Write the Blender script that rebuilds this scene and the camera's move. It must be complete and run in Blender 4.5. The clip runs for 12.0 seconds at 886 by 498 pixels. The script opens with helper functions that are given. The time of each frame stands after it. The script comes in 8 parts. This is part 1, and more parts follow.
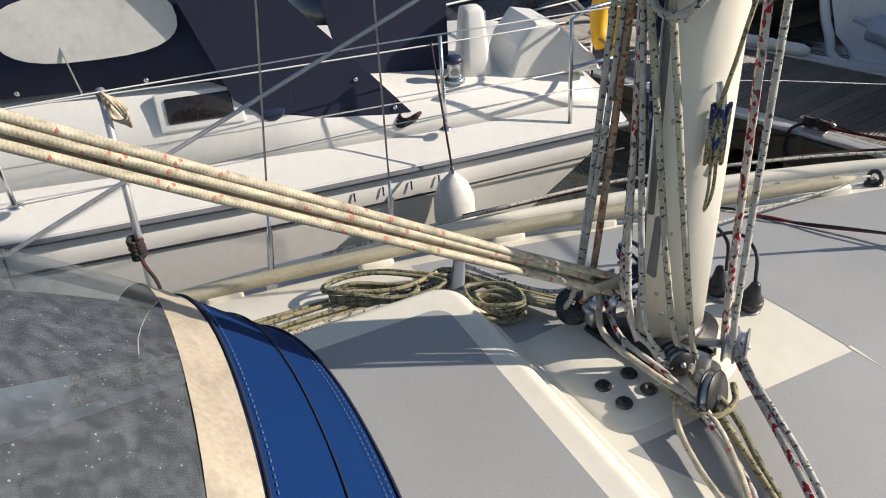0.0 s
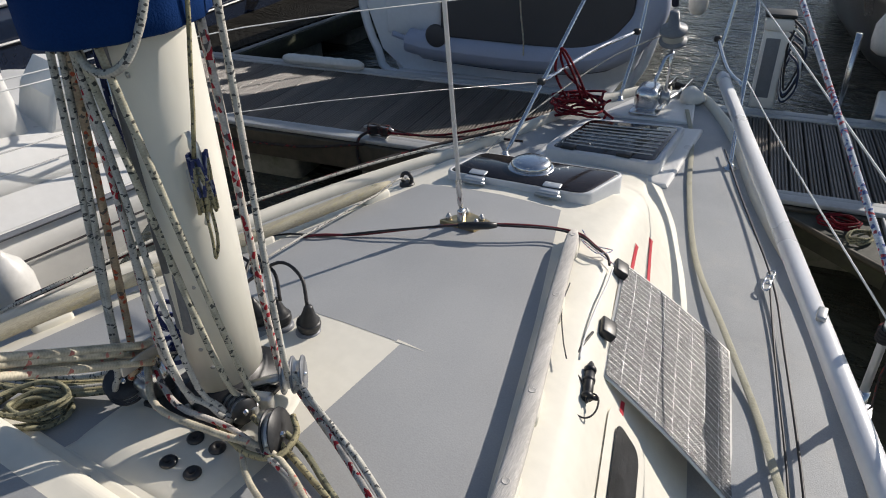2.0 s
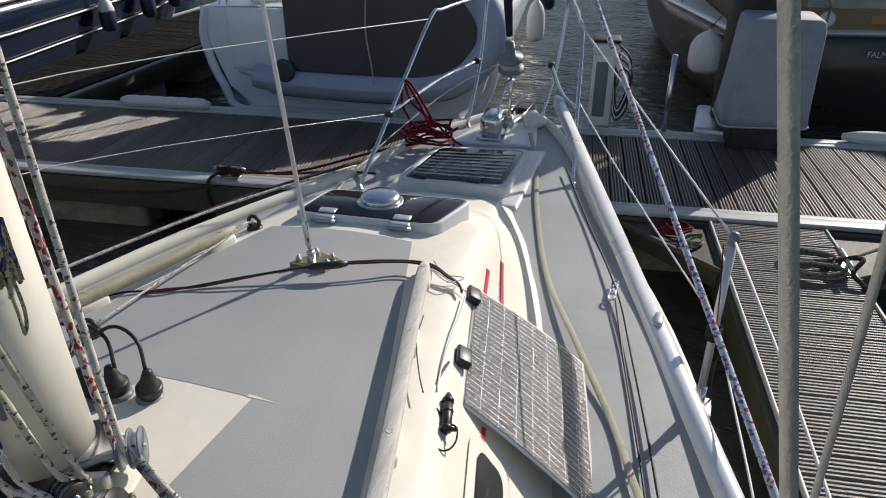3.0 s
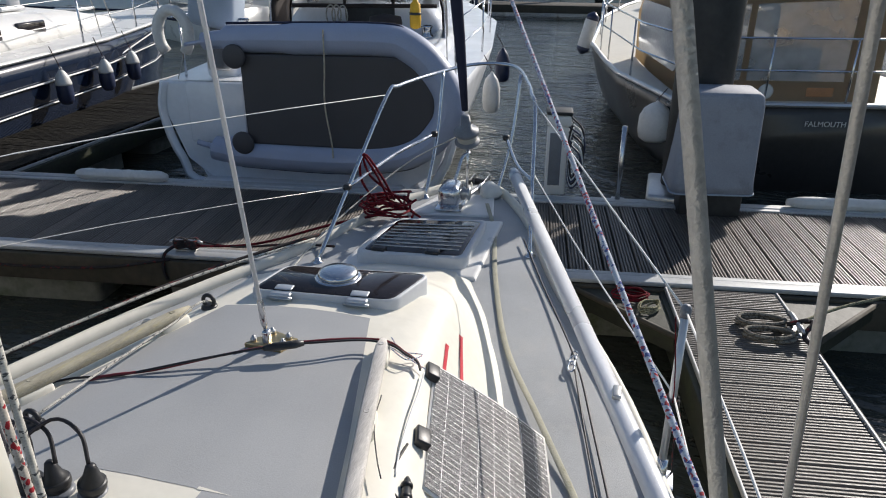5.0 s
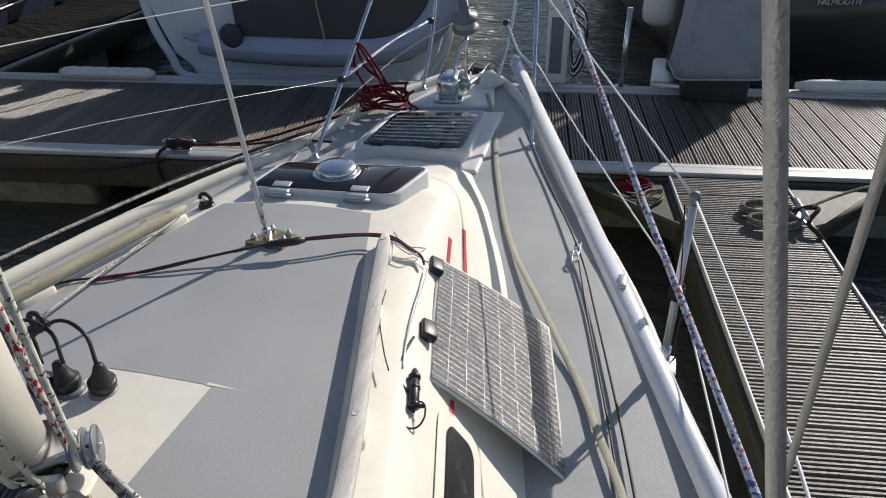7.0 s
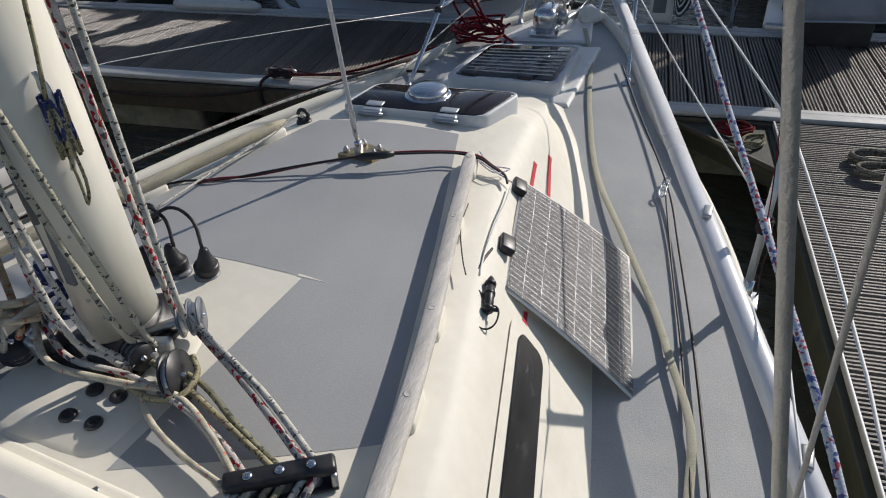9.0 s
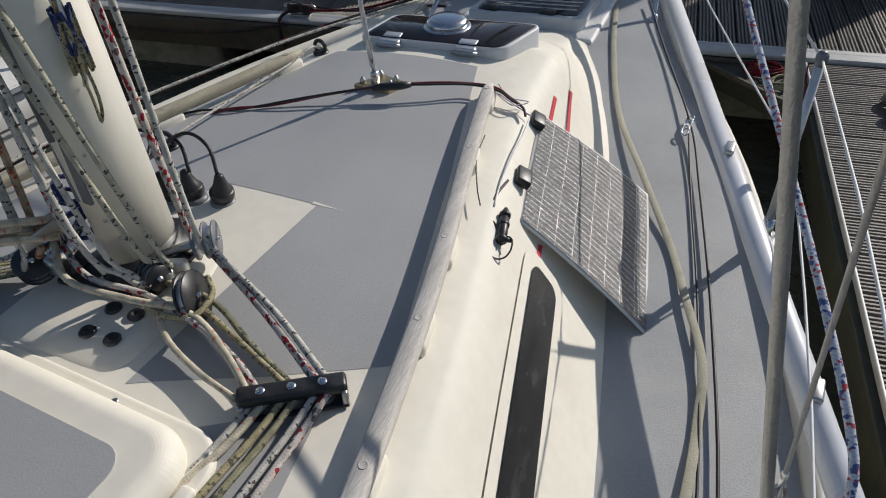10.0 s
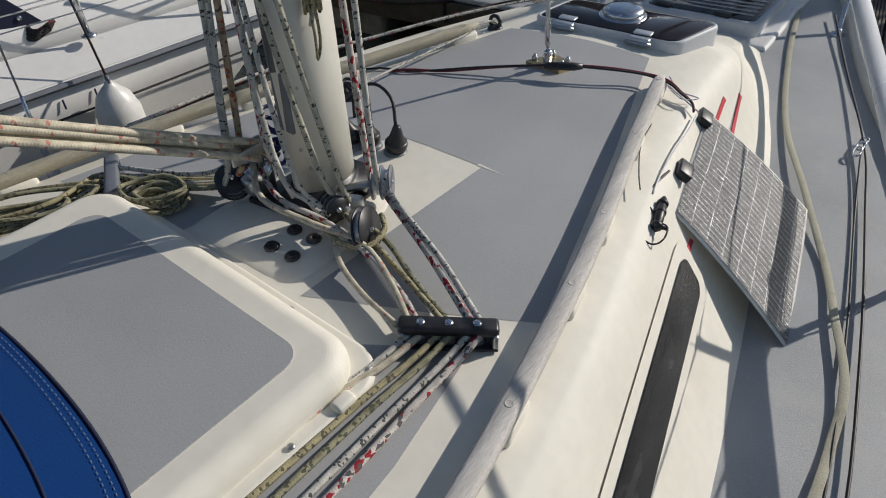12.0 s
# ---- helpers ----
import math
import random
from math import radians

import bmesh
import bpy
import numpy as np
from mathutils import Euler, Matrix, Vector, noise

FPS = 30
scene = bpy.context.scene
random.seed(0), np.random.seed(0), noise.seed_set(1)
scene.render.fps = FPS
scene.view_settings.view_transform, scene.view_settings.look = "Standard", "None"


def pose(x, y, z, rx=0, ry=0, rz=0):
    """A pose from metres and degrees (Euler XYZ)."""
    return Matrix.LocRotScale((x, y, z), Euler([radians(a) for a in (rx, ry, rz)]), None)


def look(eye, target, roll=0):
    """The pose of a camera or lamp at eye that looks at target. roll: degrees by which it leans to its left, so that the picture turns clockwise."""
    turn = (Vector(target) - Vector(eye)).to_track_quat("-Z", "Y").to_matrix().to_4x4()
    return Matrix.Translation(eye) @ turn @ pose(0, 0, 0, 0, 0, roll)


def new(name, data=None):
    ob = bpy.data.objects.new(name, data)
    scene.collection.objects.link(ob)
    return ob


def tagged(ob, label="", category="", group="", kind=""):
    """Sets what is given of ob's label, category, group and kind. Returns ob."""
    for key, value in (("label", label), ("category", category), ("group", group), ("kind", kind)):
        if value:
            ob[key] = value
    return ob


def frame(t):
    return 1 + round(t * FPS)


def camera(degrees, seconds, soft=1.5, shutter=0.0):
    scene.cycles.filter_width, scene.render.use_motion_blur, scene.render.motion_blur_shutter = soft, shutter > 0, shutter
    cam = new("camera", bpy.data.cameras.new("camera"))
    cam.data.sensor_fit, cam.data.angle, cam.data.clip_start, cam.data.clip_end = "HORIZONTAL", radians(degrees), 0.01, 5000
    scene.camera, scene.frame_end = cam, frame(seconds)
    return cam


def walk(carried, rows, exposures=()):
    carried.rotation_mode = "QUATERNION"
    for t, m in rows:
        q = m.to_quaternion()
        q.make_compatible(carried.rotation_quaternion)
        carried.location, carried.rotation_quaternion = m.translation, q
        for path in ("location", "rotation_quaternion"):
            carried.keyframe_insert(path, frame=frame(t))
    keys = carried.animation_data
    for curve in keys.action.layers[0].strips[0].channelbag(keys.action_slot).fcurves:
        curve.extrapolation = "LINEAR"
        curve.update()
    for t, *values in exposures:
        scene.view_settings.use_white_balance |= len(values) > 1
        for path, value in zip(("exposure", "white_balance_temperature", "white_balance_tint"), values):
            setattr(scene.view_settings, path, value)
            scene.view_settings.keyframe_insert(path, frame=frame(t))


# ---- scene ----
EXPOSURES = [(0.0, 0.45, 7000, 12), (1.0, 0.25, 6750, 12), (2.5, 0.14, 6620, 12), (6.0, 0.27, 6430, 12), (7.2, 0.12, 6550, 12), (9.0, -0.1, 6480, 12), (12.0, -0.26, 6480, 11)]
cam = camera(65.5, 12.0, soft=1.05)
# eye, target, lean, in a frame turned against the yacht; x to starboard, y to the bow, z from the water
YACHT = pose(0, 2.6, 0, 0, 0, 16) @ pose(0.2, -2.54, 0)
PATH = [
    (0, (0.135, 0.206, 2.554), (-1.177, 1.296, 1.511), -4.4),
    (0.5, (0.155, 0.261, 2.563), (-0.998, 1.51, 1.509), -4.5),
    (1, (0.205, 0.331, 2.56), (-0.689, 1.766, 1.492), -3.5),
    (1.5, (0.263, 0.359, 2.572), (-0.431, 1.925, 1.54), -1.8),
    (2, (0.318, 0.403, 2.573), (-0.169, 2.047, 1.543), -1.1),
    (2.5, (0.346, 0.424, 2.58), (0.075, 2.142, 1.593), -0.3),
    (3, (0.388, 0.441, 2.595), (0.253, 2.187, 1.629), -0.2),
    (4.8, (0.405, 0.444, 2.616), (0.361, 2.259, 1.776), 0.3),
    (5, (0.406, 0.456, 2.635), (0.375, 2.289, 1.836), 0.3),
    (5.5, (0.367, 0.466, 2.693), (0.362, 2.342, 2.0), 0.4),
    (6, (0.38, 0.455, 2.708), (0.375, 2.352, 2.075), -0.0),
    (6.5, (0.387, 0.485, 2.653), (0.374, 2.335, 1.891), -0.5),
    (7, (0.394, 0.502, 2.598), (0.366, 2.195, 1.533), -1.0),
    (7.2, (0.398, 0.498, 2.584), (0.364, 2.171, 1.488), -1.1),
    (8.8, (0.409, 0.397, 2.547), (0.152, 2.007, 1.388), -2.5),
    (9, (0.422, 0.387, 2.54), (0.142, 1.981, 1.365), -2.8),
    (9.5, (0.438, 0.368, 2.512), (0.122, 1.911, 1.279), -3.2),
    (10, (0.442, 0.364, 2.496), (0.113, 1.856, 1.206), -3.4),
    (10.5, (0.441, 0.362, 2.498), (0.11, 1.842, 1.194), -3.5),
    (11, (0.421, 0.325, 2.52), (0.071, 1.801, 1.216), -3.5),
    (11.5, (0.39, 0.277, 2.512), (-0.065, 1.733, 1.219), -2.8),
    (12, (0.359, 0.226, 2.497), (-0.269, 1.613, 1.2), -2.0),
]
walk(cam, [(t, YACHT @ look(eye, target, lean)) for t, eye, target, lean in PATH], EXPOSURES)

# ---- light ----
SUN_AZIMUTH, SUN_ELEVATION = radians(26), radians(27)
world = bpy.data.worlds.new("world")
scene.world = world
world.use_nodes = True
wn = world.node_tree.nodes
sky = wn.new("ShaderNodeTexSky")
sky.sky_type, sky.sun_disc = "NISHITA", False
sky.sun_elevation, sky.sun_rotation = SUN_ELEVATION, SUN_AZIMUTH
sky.air_density, sky.dust_density = 1.0, 0.6
wn["Background"].inputs["Strength"].default_value = 0.092
world.node_tree.links.new(sky.outputs[0], wn["Background"].inputs["Color"])
sun = new("sun", bpy.data.lights.new("sun", "SUN"))
sun.data.energy, sun.data.angle, sun.data.color = 4.25, radians(0.53), (1.0, 0.945, 0.86)
to_sun = Vector((math.cos(SUN_ELEVATION) * math.sin(SUN_AZIMUTH), math.cos(SUN_ELEVATION) * math.cos(SUN_AZIMUTH), math.sin(SUN_ELEVATION)))
sun.matrix_world = look(to_sun * 50, (0, 0, 0))


# ---- materials ----
def tree(name):
    m = bpy.data.materials.new(name)
    m.use_nodes = True
    return m, m.node_tree.nodes, m.node_tree.links, m.node_tree.nodes["Principled BSDF"]


def scaled(c, k):
    return tuple(min(1.0, max(0.0, v * k)) for v in c[:3]) + (1.0,)


def paint(name, c, rough=0.5, metal=0.0, var=0.12, size=4.0, grain=60.0, bump=0.05, stain=None, stain_amount=0.35, per_piece=0.0, stretch=(1, 1, 1), coat=0.0, gloss=0.5):
    """A surface with broad blotches, fine grain, uneven gloss and, if given, stains of another colour."""
    m, n, l, b = tree(name)
    tc, mp = n.new("ShaderNodeTexCoord"), n.new("ShaderNodeMapping")
    mp.inputs["Scale"].default_value = stretch
    l.new(tc.outputs["Object"], mp.inputs[0])
    broad, fine = n.new("ShaderNodeTexNoise"), n.new("ShaderNodeTexNoise")
    broad.inputs["Scale"].default_value, broad.inputs["Detail"].default_value = size, 4
    fine.inputs["Scale"].default_value, fine.inputs["Detail"].default_value = grain, 3
    for t in (broad, fine):
        l.new(mp.outputs[0], t.inputs["Vector"])
    mixed = n.new("ShaderNodeMath")
    mixed.operation = "MULTIPLY_ADD"
    mixed.inputs[1].default_value = 0.5
    l.new(fine.outputs["Fac"], mixed.inputs[0])
    half = n.new("ShaderNodeMath")
    half.operation = "MULTIPLY"
    half.inputs[1].default_value = 0.5
    l.new(broad.outputs["Fac"], half.inputs[0])
    l.new(half.outputs[0], mixed.inputs[2])
    ramp = n.new("ShaderNodeValToRGB")
    ramp.color_ramp.elements[0].position, ramp.color_ramp.elements[1].position = 0.33, 0.67
    ramp.color_ramp.elements[0].color, ramp.color_ramp.elements[1].color = scaled(c, 1 - var), scaled(c, 1 + var)
    l.new(mixed.outputs[0], ramp.inputs[0])
    colour = ramp.outputs[0]
    if stain:
        s = n.new("ShaderNodeTexNoise")
        s.inputs["Scale"].default_value, s.inputs["Detail"].default_value, s.inputs["Roughness"].default_value = size * 1.7, 7, 0.65
        l.new(mp.outputs[0], s.inputs["Vector"])
        sr = n.new("ShaderNodeValToRGB")
        sr.color_ramp.elements[0].position, sr.color_ramp.elements[1].position = 0.52, 0.72
        sr.color_ramp.elements[1].color = (stain_amount,) * 3 + (1,)
        sr.color_ramp.elements[0].color = (0, 0, 0, 1)
        l.new(s.outputs["Fac"], sr.inputs[0])
        mx = n.new("ShaderNodeMix")
        mx.data_type = "RGBA"
        mx.inputs["B"].default_value = stain[:3] + (1,)
        l.new(sr.outputs[0], mx.inputs["Factor"])
        l.new(colour, mx.inputs["A"])
        colour = mx.outputs["Result"]
    if per_piece:
        info, hsv, rr = n.new("ShaderNodeObjectInfo"), n.new("ShaderNodeHueSaturation"), n.new("ShaderNodeMapRange")
        rr.inputs["To Min"].default_value, rr.inputs["To Max"].default_value = 1 - per_piece, 1 + per_piece
        l.new(info.outputs["Random"], rr.inputs["Value"])
        l.new(rr.outputs[0], hsv.inputs["Value"])
        l.new(colour, hsv.inputs["Color"])
        colour = hsv.outputs[0]
    l.new(colour, b.inputs["Base Color"])
    gr = n.new("ShaderNodeMapRange")
    gr.inputs["To Min"].default_value, gr.inputs["To Max"].default_value = max(0.03, rough - 0.12), min(1, rough + 0.12)
    l.new(broad.outputs["Fac"], gr.inputs["Value"])
    l.new(gr.outputs[0], b.inputs["Roughness"])
    b.inputs["Metallic"].default_value = metal
    b.inputs["Coat Weight"].default_value = coat
    b.inputs["Specular IOR Level"].default_value = gloss
    if bump:
        bp = n.new("ShaderNodeBump")
        bp.inputs["Strength"].default_value, bp.inputs["Distance"].default_value = bump, 0.004
        l.new(fine.outputs["Fac"], bp.inputs["Height"])
        l.new(bp.outputs[0], b.inputs["Normal"])
    return m


def rope_paint(name, c, fleck=None, fleck2=None, amount=0.25, length=0.02, dirt=0.25):
    """A braided rope: pale yarn with coloured flecks along it and diagonal strands in relief. The tube's uv runs in metres along, turns around."""
    m, n, l, b = tree(name)
    uv = n.new("ShaderNodeTexCoord")

    def mapped(sx, sy, turn=0.0):
        mp = n.new("ShaderNodeMapping")
        mp.inputs["Scale"].default_value = (sx, sy, 1)
        mp.inputs["Rotation"].default_value = (0, 0, turn)
        l.new(uv.outputs["UV"], mp.inputs[0])
        return mp.outputs[0]

    dirty = n.new("ShaderNodeTexNoise")
    dirty.inputs["Scale"].default_value = 1.0
    l.new(mapped(30, 4), dirty.inputs["Vector"])
    ramp = n.new("ShaderNodeValToRGB")
    ramp.color_ramp.elements[0].position, ramp.color_ramp.elements[1].position = 0.3, 0.7
    ramp.color_ramp.elements[0].color, ramp.color_ramp.elements[1].color = scaled(c, 1 - dirt), scaled(c, 1.08)
    l.new(dirty.outputs["Fac"], ramp.inputs[0])
    colour = ramp.outputs[0]
    for k, (f, cut) in enumerate(((fleck, 1 - amount), (fleck2, 1 - amount * 0.6))):
        if not f:
            continue
        v = n.new("ShaderNodeTexVoronoi")
        v.inputs["Scale"].default_value = 1.0
        l.new(mapped(1 / length, 6.0 + k, 0.0), v.inputs["Vector"])
        sep = n.new("ShaderNodeSeparateColor")
        l.new(v.outputs["Color"], sep.inputs[0])
        gt = n.new("ShaderNodeMath")
        gt.operation = "GREATER_THAN"
        gt.inputs[1].default_value = cut
        l.new(sep.outputs[k], gt.inputs[0])
        mx = n.new("ShaderNodeMix")
        mx.data_type = "RGBA"
        mx.inputs["B"].default_value = f[:3] + (1,)
        l.new(gt.outputs[0], mx.inputs["Factor"])
        l.new(colour, mx.inputs["A"])
        colour = mx.outputs["Result"]
    b.inputs["Roughness"].default_value = 0.9
    b.inputs["Specular IOR Level"].default_value = 0.2
    waves = []
    for turn in (1, -1):
        w = n.new("ShaderNodeTexWave")
        w.wave_type, w.bands_direction = "BANDS", "DIAGONAL"
        w.inputs["Scale"].default_value = 1.0
        l.new(mapped(95, turn * 2.0), w.inputs["Vector"])
        waves.append(w.outputs["Fac"])
    top = n.new("ShaderNodeMath")
    top.operation = "MAXIMUM"
    l.new(waves[0], top.inputs[0])
    l.new(waves[1], top.inputs[1])
    # the colour is darker in the grooves between the strands
    groove_tone = n.new("ShaderNodeMapRange")
    groove_tone.inputs["To Min"].default_value, groove_tone.inputs["To Max"].default_value = 0.86, 1.04
    l.new(top.outputs[0], groove_tone.inputs["Value"])
    strand = n.new("ShaderNodeVectorMath")
    strand.operation = "SCALE"
    l.new(colour, strand.inputs[0])
    l.new(groove_tone.outputs["Result"], strand.inputs["Scale"])
    l.new(strand.outputs[0], b.inputs["Base Color"])
    bp = n.new("ShaderNodeBump")
    bp.inputs["Strength"].default_value, bp.inputs["Distance"].default_value = 0.4, 0.001
    l.new(top.outputs[0], bp.inputs["Height"])
    l.new(bp.outputs[0], b.inputs["Normal"])
    return m


CREAM = paint("cream_gelcoat", (0.755, 0.72, 0.625), 0.58, gloss=0.34, var=0.05, size=3, grain=25, bump=0.03, stain=(0.50, 0.46, 0.34), stain_amount=0.16)
WHITE = paint("white_gelcoat", (0.75, 0.74, 0.71), 0.3, var=0.04, size=2, grain=20, bump=0.02, stain=(0.58, 0.56, 0.50), stain_amount=0.14)
DECKGREY = paint("grey_deck_paint", (0.355, 0.36, 0.362), 0.6, var=0.09, size=2.5, grain=230, bump=0.10, stain=(0.41, 0.41, 0.40), stain_amount=0.3)
SIDEGREY = paint("worn_grey_deck_paint", (0.37, 0.38, 0.385), 0.55, var=0.16, size=3.5, grain=220, bump=0.22, stain=(0.47, 0.46, 0.43), stain_amount=0.5)
MASTPAINT = paint("mast_paint", (0.79, 0.77, 0.685), 0.34, var=0.05, size=3, grain=30, bump=0.02, stain=(0.5, 0.47, 0.36), stain_amount=0.2, stretch=(1, 1, 0.35))
TEAK = paint("weathered_teak", (0.56, 0.53, 0.49), 0.8, var=0.25, size=5, grain=60, bump=0.45, stretch=(8, 0.8, 8), stain=(0.34, 0.31, 0.27), stain_amount=0.4)
TEAKOLD = paint("lichened_teak", (0.36, 0.33, 0.25), 0.85, var=0.28, size=5, grain=60, bump=0.45, stretch=(8, 0.8, 8), stain=(0.42, 0.36, 0.15), stain_amount=0.55)
# white gelcoat with the skylight's blue on the stern put into its colour
COLDWHITE = paint("skylight_white_gelcoat", (0.80, 0.82, 0.85), 0.2, var=0.04, size=2, grain=20, bump=0.02, stain=(0.6, 0.6, 0.6), stain_amount=0.12)
# board colour darkened to carry the shade lying on the side pontoon
SHADEBOARD = paint("shaded_board", (0.034, 0.030, 0.024), 0.75, gloss=0.2, var=0.3, size=2.2, grain=26, bump=0.5, per_piece=0.25, stretch=(9, 0.9, 9), stain=(0.035, 0.04, 0.02), stain_amount=0.6)
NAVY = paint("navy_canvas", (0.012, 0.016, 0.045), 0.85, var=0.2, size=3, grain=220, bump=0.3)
BLUE = paint("blue_canvas", (0.003, 0.027, 0.115), 0.9, gloss=0.1, var=0.14, size=3, grain=240, bump=0.3)
STEEL = paint("stainless_steel", (0.62, 0.63, 0.65), 0.22, 1.0, var=0.06, size=10, grain=80, bump=0.02)
DULLSTEEL = paint("dull_steel", (0.5, 0.5, 0.49), 0.4, 1.0, var=0.15, size=14, grain=90, bump=0.05)
ALLOY = paint("grey_alloy", (0.60, 0.61, 0.62), 0.38, 0.7, var=0.06, size=5, grain=60, bump=0.03)
POLEPAINT = paint("white_pole_paint", (0.74, 0.75, 0.77), 0.3, 0.1, var=0.04, size=3, grain=40, bump=0.01)
FRAMEWHITE = paint("pale_grey_moulding", (0.62, 0.63, 0.64), 0.45, gloss=0.3, var=0.05, size=4, grain=40, bump=0.02, stain=(0.45, 0.44, 0.40), stain_amount=0.2)
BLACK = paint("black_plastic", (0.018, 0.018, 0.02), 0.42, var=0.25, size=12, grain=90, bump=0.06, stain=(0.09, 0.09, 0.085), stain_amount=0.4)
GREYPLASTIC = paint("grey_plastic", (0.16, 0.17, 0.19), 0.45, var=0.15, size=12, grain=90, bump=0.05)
SMOKE = paint("smoked_acrylic", (0.022, 0.018, 0.018), 0.08, var=0.3, size=5, grain=40, bump=0.01, coat=0.3)
WINDOWDARK = paint("scratched_dark_acrylic", (0.020, 0.020, 0.021), 0.2, var=0.35, size=6, grain=60, bump=0.03, stain=(0.07, 0.07, 0.07), stain_amount=0.6, stretch=(2, 0.6, 2))
RED = paint("red_tape", (0.55, 0.02, 0.04), 0.5, var=0.12, size=9)
BRASS = paint("tarnished_brass", (0.55, 0.43, 0.24), 0.35, 0.9, var=0.2, size=20)
WOODDOCK = paint("weathered_dock_board", (0.128, 0.111, 0.094), 0.44, var=0.34, size=2.2, grain=26, bump=0.5, per_piece=0.3, stretch=(9, 0.9, 9), stain=(0.075, 0.062, 0.05), stain_amount=0.6)
WOODDARK = paint("wet_dark_timber", (0.062, 0.052, 0.036), 0.75, var=0.35, size=2, grain=18, bump=0.5, stain=(0.03, 0.038, 0.016), stain_amount=0.6)
WETSIDE = paint("wet_weedy_timber", (0.020, 0.022, 0.013), 0.6, var=0.4, size=3, grain=22, bump=0.5, stain=(0.04, 0.05, 0.015), stain_amount=0.6)
EDGING = paint("pale_dock_edging", (0.42, 0.43, 0.43), 0.5, 0.2, var=0.12, size=3, grain=40, bump=0.1, stain=(0.3, 0.29, 0.26), stain_amount=0.4)
CONCRETE = paint("float_concrete", (0.20, 0.20, 0.17), 0.9, var=0.25, size=2, grain=20, bump=0.5, stain=(0.07, 0.09, 0.035), stain_amount=0.8)
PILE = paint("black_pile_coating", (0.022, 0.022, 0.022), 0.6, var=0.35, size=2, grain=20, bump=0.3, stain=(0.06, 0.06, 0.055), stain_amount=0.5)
COVER = paint("blue_grey_cover_cloth", (0.36, 0.42, 0.50), 0.75, var=0.08, size=3, grain=120, bump=0.25)
BOXCOVER = paint("grey_box_cloth", (0.27, 0.29, 0.335), 0.75, var=0.14, size=4, grain=120, bump=0.3, stain=(0.13, 0.13, 0.14), stain_amount=0.4)
DINGHY = paint("grey_dinghy_fabric", (0.36, 0.40, 0.52), 0.5, var=0.07, size=3, grain=90, bump=0.05)
DINGHYFLOOR = paint("dark_dinghy_floor", (0.062, 0.058, 0.062), 0.6, var=0.15, size=3, grain=120, bump=0.1)
NAVYHULL = paint("navy_hull_gloss", (0.012, 0.02, 0.042), 0.12, var=0.15, size=1, grain=15, bump=0.01, coat=0.5)
DARKHULL = paint("charcoal_hull", (0.042, 0.040, 0.039), 0.3, var=0.2, size=1, grain=15, bump=0.02)
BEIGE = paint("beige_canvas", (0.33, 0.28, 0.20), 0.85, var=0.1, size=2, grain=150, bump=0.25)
# light behind the tent put into a paler beige, plus a translucent mix
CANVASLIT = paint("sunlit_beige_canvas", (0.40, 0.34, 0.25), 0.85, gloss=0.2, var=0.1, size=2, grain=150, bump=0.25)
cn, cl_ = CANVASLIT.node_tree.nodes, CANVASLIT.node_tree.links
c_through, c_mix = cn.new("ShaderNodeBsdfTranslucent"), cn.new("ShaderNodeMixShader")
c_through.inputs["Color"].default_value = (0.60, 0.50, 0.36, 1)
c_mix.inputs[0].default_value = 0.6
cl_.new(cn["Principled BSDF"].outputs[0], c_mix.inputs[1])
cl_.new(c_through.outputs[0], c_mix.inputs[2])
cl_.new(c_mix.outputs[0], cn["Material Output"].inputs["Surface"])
HAZYPANE, hn, hl, hb_ = tree("hazy_clear_pane")
hb_.inputs["Base Color"].default_value, hb_.inputs["Roughness"].default_value = (0.55, 0.56, 0.57, 1), 0.12
h_mix, h_clear, h_cloud, h_tc = hn.new("ShaderNodeMixShader"), hn.new("ShaderNodeBsdfTransparent"), hn.new("ShaderNodeTexNoise"), hn.new("ShaderNodeTexCoord")
h_range = hn.new("ShaderNodeMapRange")
h_cloud.inputs["Scale"].default_value, h_cloud.inputs["Detail"].default_value = 2.2, 6
h_range.inputs["From Min"].default_value, h_range.inputs["From Max"].default_value = 0.35, 0.7
h_range.inputs["To Min"].default_value, h_range.inputs["To Max"].default_value = 0.30, 0.68
hl.new(h_tc.outputs["Object"], h_cloud.inputs["Vector"])
hl.new(h_cloud.outputs["Fac"], h_range.inputs["Value"])
hl.new(h_range.outputs["Result"], h_mix.inputs[0])
hl.new(h_clear.outputs[0], h_mix.inputs[1])
hl.new(hb_.outputs[0], h_mix.inputs[2])
hl.new(h_mix.outputs[0], hn["Material Output"].inputs["Surface"])
ORANGE = paint("faded_orange", (0.42, 0.20, 0.09), 0.7, var=0.15, size=8)
YELLOW = paint("yellow_foam", (0.75, 0.42, 0.02), 0.6, var=0.1, size=8)
FENDER = paint("fender_vinyl", (0.66, 0.65, 0.62), 0.42, var=0.08, size=5, grain=30, bump=0.03, stain=(0.4, 0.38, 0.33), stain_amount=0.35)
NAVYVINYL = paint("navy_vinyl", (0.02, 0.03, 0.07), 0.4, var=0.15, size=5)
WEBBING = paint("worn_webbing", (0.42, 0.40, 0.31), 0.9, var=0.15, size=9, grain=180, bump=0.4, stain=(0.20, 0.20, 0.12), stain_amount=0.5)
WIRE = paint("stainless_wire", (0.55, 0.54, 0.52), 0.42, 0.7, var=0.15, size=30, grain=300, bump=0.4)
LIFELINE = paint("coated_wire", (0.70, 0.70, 0.68), 0.5, var=0.08, size=20)
CABLE = paint("black_cable", (0.015, 0.012, 0.014), 0.5, var=0.2, size=20)
